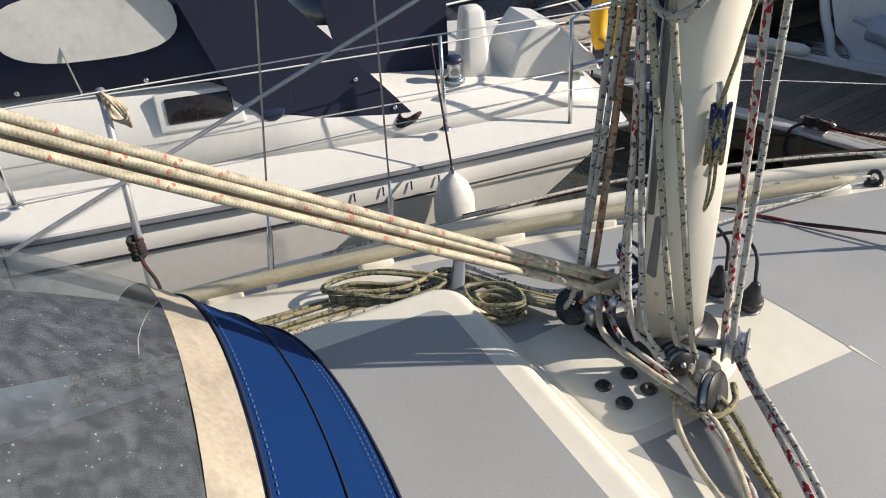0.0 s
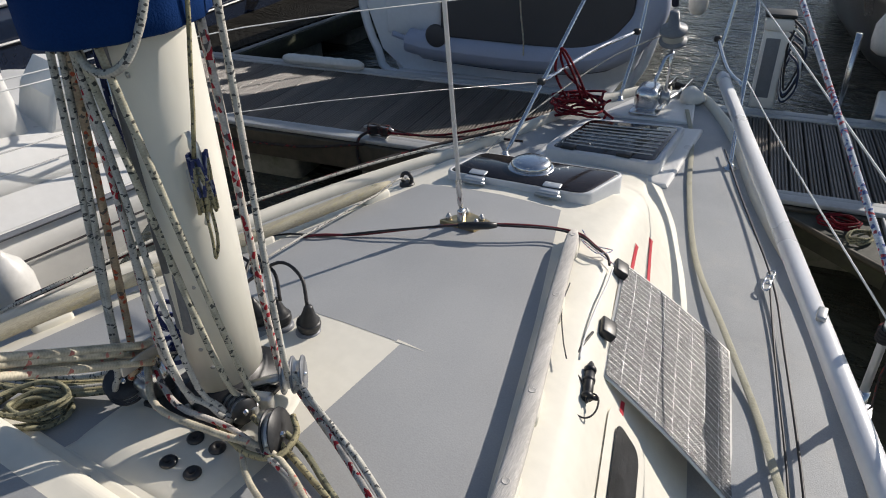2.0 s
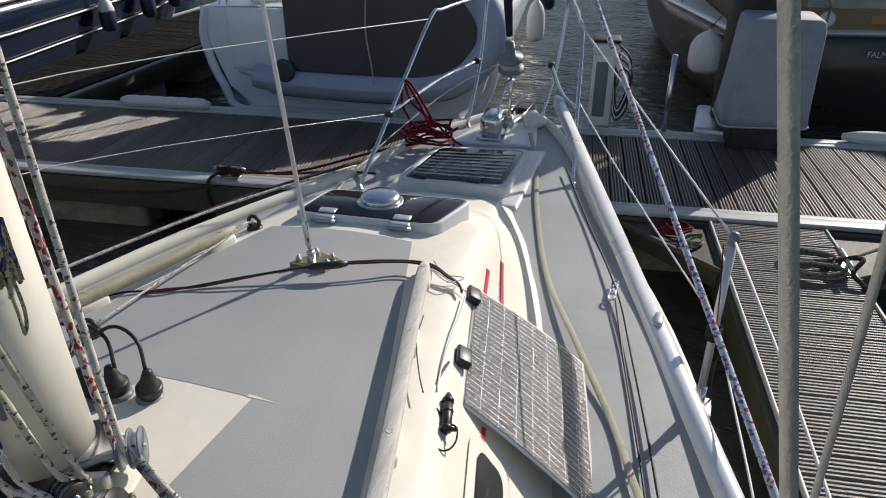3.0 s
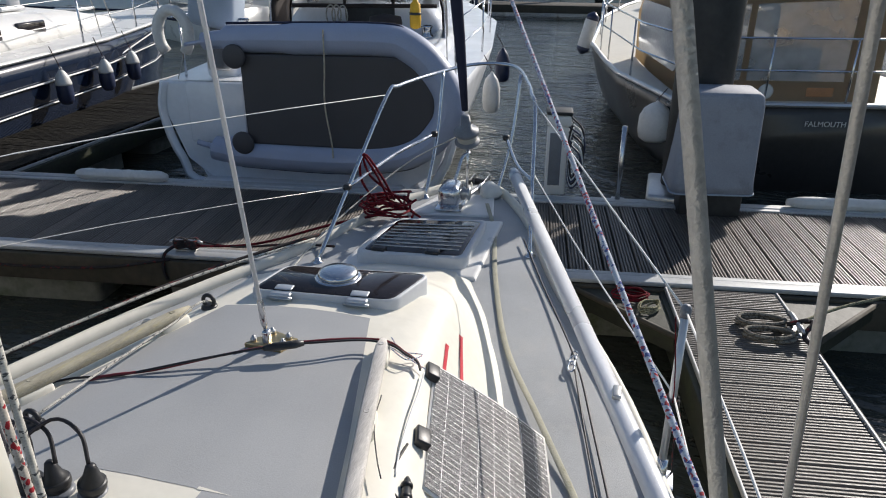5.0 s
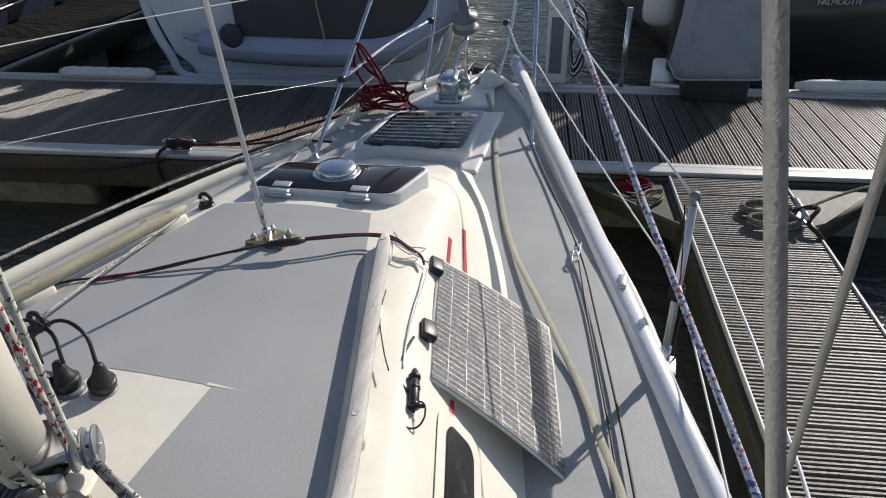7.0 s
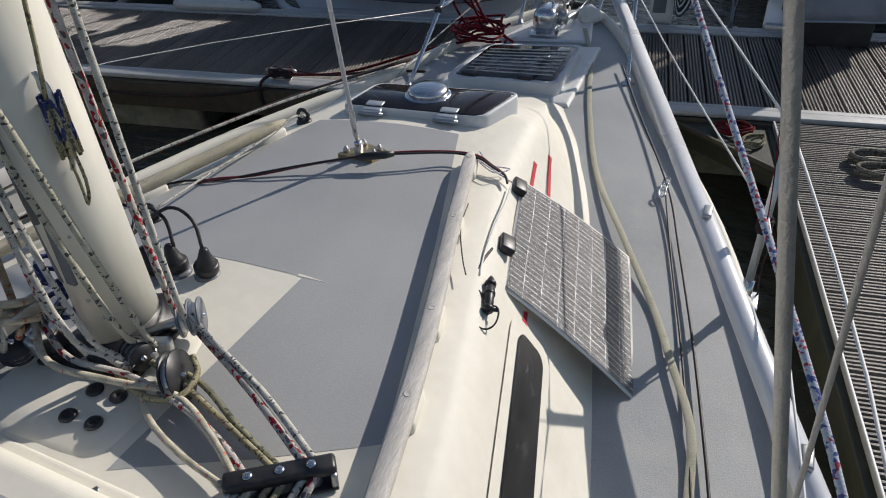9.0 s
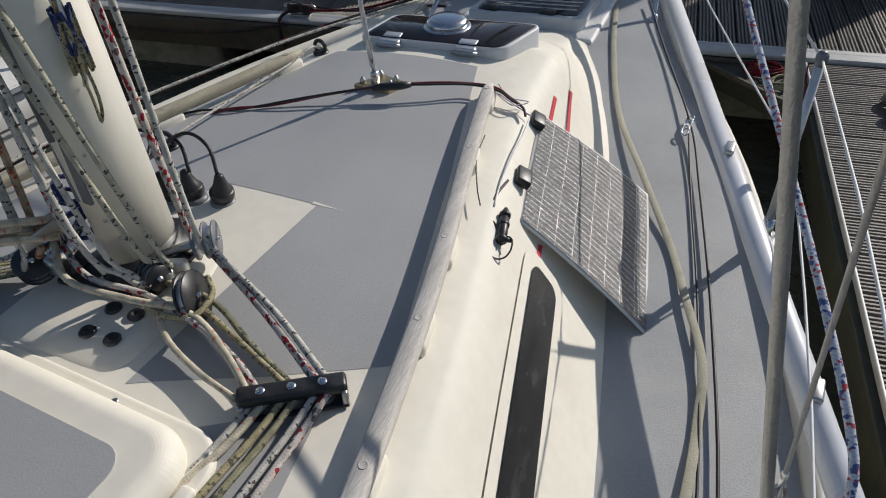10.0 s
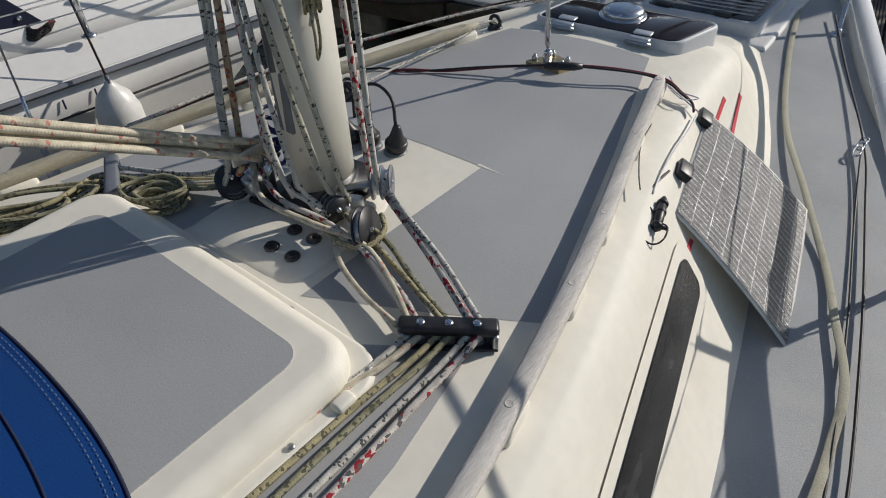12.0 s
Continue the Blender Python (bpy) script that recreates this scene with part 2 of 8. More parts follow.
CABLERED = paint("dark_red_cable", (0.16, 0.012, 0.02), 0.5, var=0.2, size=20)
ROPE_BUFF = rope_paint("buff_rope", (0.62, 0.56, 0.43), (0.50, 0.20, 0.16), None, 0.055, 0.006, 0.45)
ROPE_BLACK = rope_paint("white_rope_black_fleck", (0.58, 0.56, 0.50), (0.09, 0.09, 0.09), None, 0.15, 0.0045, 0.4)
ROPE_PALE = rope_paint("pale_rope_dark_fleck", (0.52, 0.49, 0.38), (0.08, 0.08, 0.07), None, 0.17, 0.005, 0.35)
ROPE_OLIVE = rope_paint("olive_rope_dark_fleck", (0.42, 0.37, 0.22), (0.12, 0.11, 0.08), None, 0.18, 0.0045, 0.4)
ROPE_RED = rope_paint("white_rope_red_fleck", (0.62, 0.57, 0.51), (0.34, 0.03, 0.04), (0.12, 0.11, 0.11), 0.2, 0.011, 0.4)
ROPE_ORANGE = rope_paint("tan_rope_red_fleck", (0.50, 0.38, 0.26), (0.46, 0.10, 0.05), (0.14, 0.12, 0.10), 0.17, 0.007, 0.4)
ROPE_NAVY = rope_paint("navy_rope", (0.05, 0.06, 0.16), (0.35, 0.36, 0.45), None, 0.25, 0.012)
ROPE_BLUERED = rope_paint("white_rope_blue_red_fleck", (0.60, 0.63, 0.68), (0.10, 0.13, 0.30), (0.45, 0.08, 0.09), 0.22, 0.006)
ROPE_DIRTY = rope_paint("mossy_rope", (0.33, 0.31, 0.20), (0.10, 0.10, 0.07), None, 0.25, 0.007, 0.45)
ROPE_GREYBROWN = rope_paint("grey_brown_rope", (0.25, 0.23, 0.19), (0.10, 0.09, 0.075), None, 0.25, 0.01, 0.4)
ROPE_MAROON = rope_paint("maroon_rope", (0.17, 0.012, 0.02), (0.05, 0.005, 0.01), None, 0.3, 0.02)
ROPE_DARK = rope_paint("dark_mooring_rope", (0.045, 0.04, 0.04), (0.14, 0.03, 0.03), None, 0.15, 0.02)


def water_material():
    m, n, l, b = tree("harbour_water")
    tc = n.new("ShaderNodeTexCoord")
    b.inputs["Base Color"].default_value = (0.046, 0.052, 0.046, 1)
    b.inputs["Roughness"].default_value = 0.06
    b.inputs["IOR"].default_value = 1.45
    a, c = n.new("ShaderNodeTexNoise"), n.new("ShaderNodeTexNoise")
    a.inputs["Scale"].default_value, a.inputs["Detail"].default_value = 1.1, 3
    c.inputs["Scale"].default_value, c.inputs["Detail"].default_value = 5.5, 3
    mp = n.new("ShaderNodeMapping")
    mp.inputs["Scale"].default_value = (1.0, 1.9, 1.0)
    l.new(tc.outputs["Object"], mp.inputs[0])
    l.new(mp.outputs[0], a.inputs["Vector"])
    l.new(mp.outputs[0], c.inputs["Vector"])
    add = n.new("ShaderNodeMath")
    add.operation = "MULTIPLY_ADD"
    add.inputs[1].default_value = 0.35
    l.new(c.outputs["Fac"], add.inputs[0])
    l.new(a.outputs["Fac"], add.inputs[2])
    bp = n.new("ShaderNodeBump")
    bp.inputs["Strength"].default_value, bp.inputs["Distance"].default_value = 0.65, 0.17
    l.new(add.outputs[0], bp.inputs["Height"])
    l.new(bp.outputs[0], b.inputs["Normal"])
    return m


WATER = water_material()


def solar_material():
    """Dark cells with a dimpled laminate over them, its silvery sparkle painted into the colour, and pale lines
    between.
    """
    m, n, l, b = tree("solar_laminate")
    uv = n.new("ShaderNodeTexCoord")
    br = n.new("ShaderNodeTexBrick")
    br.offset = 0.0
    br.inputs["Color1"].default_value, br.inputs["Color2"].default_value = (0.05, 0.05, 0.052, 1), (0.075, 0.075, 0.078, 1)
    br.inputs["Mortar"].default_value = (0.55, 0.55, 0.54, 1)
    br.inputs["Scale"].default_value = 1.0
    br.inputs["Mortar Size"].default_value = 0.0011
    br.inputs["Brick Width"].default_value, br.inputs["Row Height"].default_value = 0.0625, 0.0235
    l.new(uv.outputs["UV"], br.inputs["Vector"])
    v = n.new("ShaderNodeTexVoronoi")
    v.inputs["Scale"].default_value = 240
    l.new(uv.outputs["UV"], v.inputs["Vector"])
    # random cells made brighter: the glitter of the dimples put into the colour
    fleck, bright, painted_sparkle = n.new("ShaderNodeSeparateColor"), n.new("ShaderNodeMapRange"), n.new("ShaderNodeVectorMath")
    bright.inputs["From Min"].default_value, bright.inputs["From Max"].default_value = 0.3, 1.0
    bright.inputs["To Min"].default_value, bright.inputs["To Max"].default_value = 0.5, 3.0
    painted_sparkle.operation = "SCALE"
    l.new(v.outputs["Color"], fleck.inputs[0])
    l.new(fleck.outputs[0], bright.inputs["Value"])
    l.new(br.outputs["Color"], painted_sparkle.inputs[0])
    l.new(bright.outputs["Result"], painted_sparkle.inputs["Scale"])
    l.new(painted_sparkle.outputs[0], b.inputs["Base Color"])
    b.inputs["Roughness"].default_value = 0.3
    b.inputs["Coat Weight"].default_value = 0.12
    bp = n.new("ShaderNodeBump")
    bp.inputs["Strength"].default_value, bp.inputs["Distance"].default_value = 0.9, 0.002
    l.new(v.outputs["Distance"], bp.inputs["Height"])
    l.new(bp.outputs[0], b.inputs["Normal"])
    l.new(bp.outputs[0], b.inputs["Coat Normal"])
    return m


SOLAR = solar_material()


# ---- mesh helpers ----
def mesh(verts, faces, uvs=None, smooth=True, name="mesh"):
    me = bpy.data.meshes.new(name)
    me.from_pydata([tuple(v) for v in verts], [], faces)
    if uvs is not None:
        layer = me.uv_layers.new(name="uv")
        layer.data.foreach_set("uv", np.array([uvs[i] for f in faces for i in f] if not isinstance(uvs, np.ndarray) else uvs, dtype=np.float32).ravel())
    if smooth:
        me.polygons.foreach_set("use_smooth", [True] * len(me.polygons))
    me.update()
    return me


def part(name, data, material, parent=None, label="", at=None):
    if isinstance(data, bmesh.types.BMesh):
        me = bpy.data.meshes.new(name)
        data.normal_update()
        data.to_mesh(me)
        data.free()
        data = me
    data.name = name
    if material:
        data.materials.append(material)
    ob = new(name, data)
    if parent:
        ob.parent = parent
    if at is not None:
        ob.matrix_basis = at
    if label:
        ob["label"] = label
    return ob


def thing(name, label, category, at=None, group="", kind=""):
    ob = tagged(new(name), label, category, group, kind)
    ob.empty_display_size = 0.1
    if at is not None:
        ob.matrix_basis = at
    return ob


def spline(points, per=6):
    """A smooth line through the points."""
    p = [Vector(q) for q in points]
    if len(p) < 3:
        return p
    p = [2 * p[0] - p[1]] + p + [2 * p[-1] - p[-2]]
    out = []
    for i in range(1, len(p) - 2):
        a, b, c, d = p[i - 1:i + 3]
        for k in range(per):
            t = k / per
            out.append(0.5 * (2 * b + (c - a) * t + (2 * a - 5 * b + 4 * c - d) * t * t + (3 * b - a - 3 * c + d) * t ** 3))
    out.append(p[-2])
    return out


def tube(points, r, sides=8, per=0, caps=True, flat=None):
    """A tube along a line; r may be a list. flat: (width, thickness) for a strap laid on z."""
    p = spline(points, per) if per else [Vector(q) for q in points]
    n = len(p)
    rs = r if isinstance(r, (list, tuple)) else [r] * n
    if len(rs) != n:
        rs = [rs[min(len(rs) - 1, int(i * len(rs) / n))] for i in range(n)]
    verts, uvs, along = [], [], 0.0
    t0 = (p[1] - p[0]).normalized()
    up = Vector((0, 0, 1)) if abs(t0.z) < 0.9 else Vector((1, 0, 0))
    side = t0.cross(up).normalized()
    for i in range(n):
        t = (p[min(i + 1, n - 1)] - p[max(i - 1, 0)]).normalized()
        side = (side - t * side.dot(t)).normalized()
        u = side.cross(t).normalized()
        if flat:
            side = t.cross(Vector((0, 0, 1))).normalized()
            u = side.cross(t).normalized()
        if i:
            along += (p[i] - p[i - 1]).length
        for k in range(sides + 1):
            a = 2 * math.pi * k / sides
            if flat:
                v = p[i] + side * math.copysign(abs(math.cos(a)) ** 0.5, math.cos(a)) * flat[0] / 2 + u * math.copysign(abs(math.sin(a)) ** 0.5, math.sin(a)) * flat[1] / 2
            else:
                v = p[i] + (side * math.cos(a) + u * math.sin(a)) * rs[i]
            verts.append(v)
            uvs.append((along, k / sides))
    w = sides + 1
    faces = [(i * w + k, i * w + k + 1, (i + 1) * w + k + 1, (i + 1) * w + k) for i in range(n - 1) for k in range(sides)]
    if caps:
        faces.append(tuple(range(sides - 1, -1, -1)))
        faces.append(tuple((n - 1) * w + k for k in range(sides)))
    return mesh(verts, faces, uvs)


def joined(meshes):
    """One mesh out of several, for one part that is made of a few pieces."""
    bm = bmesh.new()
    for me in meshes:
        bm.from_mesh(me)
        bpy.data.meshes.remove(me)
    return bm


def block(c, s, bevel=0.004, m=None, segments=2):
    """A box with rounded edges, centre c and size s."""
    bm = bmesh.new()
    bmesh.ops.create_cube(bm, size=1.0, matrix=Matrix.Translation(c) @ Matrix.Diagonal((*s, 1)))
    if bevel:
        bmesh.ops.bevel(bm, geom=bm.edges[:], offset=min(bevel, min(s) * 0.45), segments=segments, profile=0.5, affect="EDGES")
    for f in bm.faces:
        f.smooth = True
    if m is not None:
        bm.transform(m)
    return bm


def lathe(profile, segments=20, m=None):
    """A turned body: (radius, z) from bottom to top."""
    verts, faces = [], []
    for r, z in profile:
        for k in range(segments):
            a = 2 * math.pi * k / segments
            verts.append(Vector((r * math.cos(a), r * math.sin(a), z)))
    for i in range(len(profile) - 1):
        for k in range(segments):
            k2 = (k + 1) % segments
            faces.append((i * segments + k, i * segments + k2, (i + 1) * segments + k2, (i + 1) * segments + k))
    if profile[0][0] > 1e-4:
        faces.append(tuple(range(segments - 1, -1, -1)))
    if profile[-1][0] > 1e-4:
        faces.append(tuple((len(profile) - 1) * segments + k for k in range(segments)))
    if m is not None:
        verts = [m @ v for v in verts]
    return mesh(verts, faces)


def loft(rings, closed=True, caps=True, smooth=True):
    n = len(rings[0])
    verts = [v for r in rings for v in r]
    faces = []
    for i in range(len(rings) - 1):
        for k in range(n if closed else n - 1):
            k2 = (k + 1) % n
            faces.append((i * n + k, i * n + k2, (i + 1) * n + k2, (i + 1) * n + k))
    if caps and closed:
        faces.append(tuple(range(n - 1, -1, -1)))
        faces.append(tuple((len(rings) - 1) * n + k for k in range(n)))
    return mesh(verts, faces, smooth=smooth)


def slab(outline, low, high, bevel=0.0, segments=2, m=None):
    """A plate with a drawn outline; low and high are heights or functions of x and y."""
    f0 = low if callable(low) else (lambda x, y: low)
    f1 = high if callable(high) else (lambda x, y: high)
    bm = bmesh.new()
    a = [bm.verts.new((x, y, f0(x, y))) for x, y in outline]
    b = [bm.verts.new((x, y, f1(x, y))) for x, y in outline]
    n = len(outline)
    bm.faces.new(a[::-1])
    top = bm.faces.new(b)
    for i in range(n):
        bm.faces.new((a[i], a[(i + 1) % n], b[(i + 1) % n], b[i]))
    bmesh.ops.recalc_face_normals(bm, faces=bm.faces[:])
    if bevel:
        bmesh.ops.bevel(bm, geom=list(top.edges), offset=bevel, segments=segments, profile=0.5, affect="EDGES")
    if m is not None:
        bm.transform(m)
    return bm


def rounded(x0, y0, x1, y1, r, n=5):
    pts = []
    for cx, cy, a0 in ((x1 - r, y0 + r, -90), (x1 - r, y1 - r, 0), (x0 + r, y1 - r, 90), (x0 + r, y0 + r, 180)):
        for k in range(n + 1):
            a = radians(a0 + 90 * k / n)
            pts.append((cx + r * math.cos(a), cy + r * math.sin(a)))
    return pts


def table(pairs):
    xs, ys = [p[0] for p in pairs], [p[1] for p in pairs]
    return lambda v: float(np.interp(v, xs, ys))


# ---- the yacht that carries the camera: shapes ----
HALF_BEAM = table([(-3.4, 1.25), (-2, 1.60), (0, 1.74), (0.8, 1.73), (1.5, 1.66), (2.2, 1.52), (2.95, 1.29), (3.35, 1.17), (4.05, 0.80), (4.4, 0.68), (4.9, 0.50), (5.2, 0.34), (5.36, 0.20), (5.43, 0.08)])
HALF_RAW = HALF_BEAM


def HALF_BEAM(y):
    w = max(0.0, min(0.35, 5.43 - y))
    return sum(HALF_RAW(y + w * k / 3) for k in range(-3, 4)) / 7


DECK_Z = table([(-3.4, 0.92), (1.0, 0.89), (2.0, 0.90), (3.4, 0.93), (4.2, 0.96), (5.4, 1.03)])
ROOF_HALF = table([(-1.2, 1.10), (0, 0.98), (1.0, 0.855), (1.5, 0.76), (2.1, 0.60), (2.7, 0.45), (3.1, 0.42), (3.5, 0.36), (4.12, 0.20)])
ROOF_FOOT = table([(-1.2, 1.50), (0.5, 1.33), (1.62, 1.087), (2.1, 0.975), (2.84, 0.785), (3.38, 0.625), (3.93, 0.43), (4.12, 0.28)])
ROOF_Z = table([(-1.2, 1.40), (1.2, 1.40), (2.0, 1.395), (2.75, 1.385), (3.12, 1.37), (3.3, 1.31), (3.75, 1.10), (4.12, 0.985)])


FOOT_RAW, ROOF_RAW = ROOF_FOOT, ROOF_HALF


def ROOF_FOOT(y):
    return sum(FOOT_RAW(y + 0.08 * k) for k in range(-3, 4)) / 7


def ROOF_HALF(y):
    return sum(ROOF_RAW(y + 0.08 * k) for k in range(-3, 4)) / 7


def deck_z(x, y):
    return DECK_Z(y) + 0.02 * (1 - min(1, abs(x) / max(0.05, HALF_BEAM(y))) ** 2)


def roof_profile(y):
    w, b, zc, zd = ROOF_HALF(y), ROOF_FOOT(y), ROOF_Z(y), DECK_Z(y)
    h = zc - zd
    s = min(1.0, h / 0.45)
    return [(0, zc), (0.3 * w, zc - 0.004 * s), (0.6 * w, zc - 0.015 * s), (0.85 * w, zc - 0.03 * s), (w, zc - 0.045 * s),
            (w + 0.035 * s, zc - 0.065 * s), (w + 0.07 * s, zc - 0.105 * s), (w + 0.095 * s, zc - 0.15 * s),
            (w + 0.55 * (b - w), zd + 0.42 * h), (b - 0.02, zd + 0.05 * h), (b + 0.012, zd + 0.006)]


def roof_z(x, y):
    pr = roof_profile(y)
    return float(np.interp(abs(x), [p[0] for p in pr], [p[1] for p in pr]))


# ---- the setting ----
def wide_sheet(half, z):
    return mesh([(-half, -half, z), (half, -half, z), (half, half, z), (-half, half, z)], [(0, 1, 2, 3)], smooth=False)


tagged(part("water", wide_sheet(900, 0.0), WATER), "dark green rippled harbour water", "water", kind="structure")

DOCK = pose(0, 5.07, 0.5, 0, 0, 10)
DOCK_WIDE = 1.78


def pontoon(name, length0, length1, wide, at, label, fascia=0.22, slim=False):
    """A floating pontoon in its own frame: x along, y across, deck at z 0. Boards are added later."""
    p = thing(name, label, "pontoon", at, kind="structure")
    part("frame", block(((length0 + length1) / 2, wide / 2, -0.12), (length1 - length0, wide - 0.02, 0.16), 0.01), WOODDARK, p)
    for y0 in (0.02, wide - 0.02) if slim else ():
        part("edging", block(((length0 + length1) / 2, 0.004 if y0 < wide / 2 else wide - 0.004, -0.004), (length1 - length0, 0.014, 0.034), 0.004), EDGING, p)
    for y0 in () if slim else (0.05, wide - 0.05):
        part("edging", block(((length0 + length1) / 2, y0, 0.0), (length1 - length0, 0.10, 0.035), 0.008), EDGING, p)
        part("edging", block(((length0 + length1) / 2, y0 + (0.085 if y0 < wide / 2 else -0.085), -0.003), (length1 - length0, 0.06, 0.03), 0.006), EDGING, p)
    for y0 in (-0.015, wide + 0.015):
        part("fascia", block(((length0 + length1) / 2, y0, -0.02 - fascia / 2), (length1 - length0, 0.045, fascia), 0.008), WETSIDE if slim else WOODDARK, p)
    x = length0 + 1.0
    while x < length1 - 0.5:
        part("float", block((x, wide / 2, -0.42), (1.7, wide - 0.25, 0.44), 0.05), CONCRETE, p)
        x += 2.3
    return p


main_pontoon = pontoon("pontoon_main", -14, 16, DOCK_WIDE, DOCK, "weathered grey timber walkway pontoon with pale edging")
FINGER = DOCK @ pose(1.40, 0.0, -0.01, 0, 0, -90)
finger = pontoon("pontoon_finger", 0.02, 8.0, 0.74, FINGER, "narrow finger pontoon with worn grooved boards", 0.22, True)
SIDE = pose(-5.1, 6.0, 0.495, 0, 0, 94)
side_pontoon = pontoon("pontoon_side", 0.02, 16.0, 1.75, SIDE, "dark timber pontoon beside the navy yacht, shade painted in", slim=True)


# ---- the yacht ----
def hull_mesh(ys, half, sheer, rake, depth=-0.35, flare=0.86, n=9):
    """A hull shell from stern to stem; rake moves the foot of the stem aft."""
    rings = []
    ymax = ys[-1]
    for y in ys:
        b, z = half(y), sheer(y)
        ring = []
        for k in range(n):
            t = k / (n - 1)
            drop = rake * t * max(0.0, (y - (ymax - 3.0)) / 3.0) ** 1.5
            wid = b * (1 - (1 - flare) * t - 0.25 * t ** 4)
            ring.append(Vector((wid, y - drop, z + (depth - z) * t)))
        ring += [Vector((-v.x, v.y, v.z)) for v in reversed(ring)]
        rings.append(ring)
    return loft(rings, closed=True, caps=True)


yacht = thing("sailing_yacht", "cream and grey sailing yacht moored bow to the pontoon", "sailing boat")
YS = [-3.4 + 0.2 * i for i in range(45)]
YS = [y for y in YS if y < 5.3] + [5.3, 5.36, 5.4, 5.43]
part("hull", hull_mesh(YS, lambda y: HALF_BEAM(y) + 0.01, lambda y: DECK_Z(y) - 0.002, 1.1), CREAM, yacht)
deck_rings = [[Vector((HALF_BEAM(y) * k / 8, y, deck_z(HALF_BEAM(y) * k / 8, y))) for k in range(-8, 9)] for y in YS]
part("deck", loft(deck_rings, closed=False), SIDEGREY, yacht, "worn grey side deck with stains")
for s in (1, -1):
    edge = [Vector((s * (HALF_BEAM(y) - 0.01), y, DECK_Z(y) + 0.012)) for y in YS]
    rings = [[v + Vector((s * dx, 0, dz)) for dx, dz in ((0.022, -0.05), (0.026, 0.02), (0.012, 0.042), (-0.012, 0.042), (-0.026, 0.02), (-0.03, -0.014))] for v in edge]
    part("toe_rail", loft(rings), CREAM, yacht, "chalky cream toe rail")
RY = sorted(set([-1.2 + 0.05 * i for i in range(108)] + [2.75, 3.12, 3.2, 3.3, 4.12]))
RY = [y for y in RY if y <= 4.12]
roof_rings = [[Vector((-x, y, z)) for x, z in reversed(roof_profile(y)[1:])] + [Vector((x, y, z)) for x, z in roof_profile(y)] for y in RY]
roof_rings.append([Vector((v.x * 0.9, 4.2, deck_z(0, 4.2) - 0.002)) for v in roof_rings[-1]])
part("coachroof", loft(roof_rings, closed=False), CREAM, yacht, "cream coachroof with rounded shoulders")


def on_roof(outline, lift=0.0009):
    """A thin painted panel that follows the coachroof inside an outline."""
    bm = bmesh.new()
    face = bm.faces.new([bm.verts.new((x, y, 0)) for x, y in outline])
    bmesh.ops.triangulate(bm, faces=[face])
    for _ in range(5):
        bmesh.ops.subdivide_edges(bm, edges=bm.edges[:], cuts=1, use_grid_fill=True)
    for v in bm.verts:
        v.co.z = roof_z(v.co.x, v.co.y) + lift
    bmesh.ops.recalc_face_normals(bm, faces=bm.faces[:])
    if sum(f.normal.z for f in bm.faces) < 0:
        bmesh.ops.reverse_faces(bm, faces=bm.faces[:])
    for f in bm.faces:
        f.smooth = True
    return bm


# grey non-slip paint round the cream square at the mast
part("deck_panel", on_roof([(-0.34, 2.785), (0.24, 2.84), (0.45, 2.18), (0.655, 1.475), (0.59, 1.43), (0.44, 1.33), (0.183, 1.185), (0.187, 1.46), (0.196, 1.868), (-0.12, 1.85), (-0.13, 1.80), (-0.25, 1.13), (-0.45, 1.11), (-0.78, 1.1), (-0.62, 1.86)]), DECKGREY, yacht, "grey non-slip paint panel")
part("deck_panel", on_roof([(0.30, 1.10), (0.50, 1.25), (0.575, 1.35), (0.64, 1.0), (0.70, 0.3), (0.30, 0.3)]), DECKGREY, yacht)

part("paint_slip", on_roof([(0.18, 1.864), (0.275, 1.874), (0.18, 1.875)], 0.0016), CREAM, yacht, "stray line of cream paint")

# sliding hatch garage
GZ = 1.463
part("hatch_garage", slab(rounded(-0.52, 0.0, 0.46, 1.13, 0.10, 14), 1.33, GZ, 0.045, 12), CREAM, yacht, "raised cream hatch garage")
part("garage_panel", slab(rounded(-0.40, 0.575, 0.372, 1.04, 0.05, 5), GZ - 0.02, lambda x, y: GZ + 0.003), DECKGREY, yacht, "grey non-slip paint on the hatch garage")
part("garage_flange", slab(rounded(-0.555, 0.0, 0.495, 1.165, 0.10, 14), 1.32, 1.405, 0.012, 4), CREAM, yacht)

# mast step
STEP = [(-0.24, 1.165), (-0.05, 1.172), (0.09, 1.18), (0.145, 1.21), (0.152, 1.33), (0.14, 1.46), (0.11, 1.57), (0.05, 1.63), (-0.05, 1.65), (-0.16, 1.62), (-0.225, 1.54), (-0.25, 1.4), (-0.25, 1.25)]
STEP = [(p.x, p.y) for p in spline([(x, y, 0) for x, y in STEP + STEP[:1]], 4)[:-1]]
part("mast_step", loft([[Vector((-0.04 + (x + 0.04) * k, 1.41 + (y - 1.41) * k, roof_z(x, y) * (1 - f) + 1.4135 * f - d)) for x, y in STEP] for k, f, d in ((1.0, 0.0, 0.004), (0.98, 0.05, 0.0), (0.92, 0.28, 0.0), (0.85, 0.62, 0.0), (0.77, 0.88, 0.0), (0.70, 0.98, 0.0), (0.6, 1.0, 0.0))]), CREAM, yacht, "moulded cream mast step")
MAST = Vector((-0.055, 1.50, 1.418))
RAKE = 0.012


def oval(z, a=0.064, b=0.094, n=24, grow=1.0):
    c = MAST + Vector((0, -RAKE * (z - MAST.z), 0))
    return [Vector((c.x + a * grow * math.cos(2 * math.pi * k / n), c.y + b * grow * math.sin(2 * math.pi * k / n), z)) for k in range(n)]


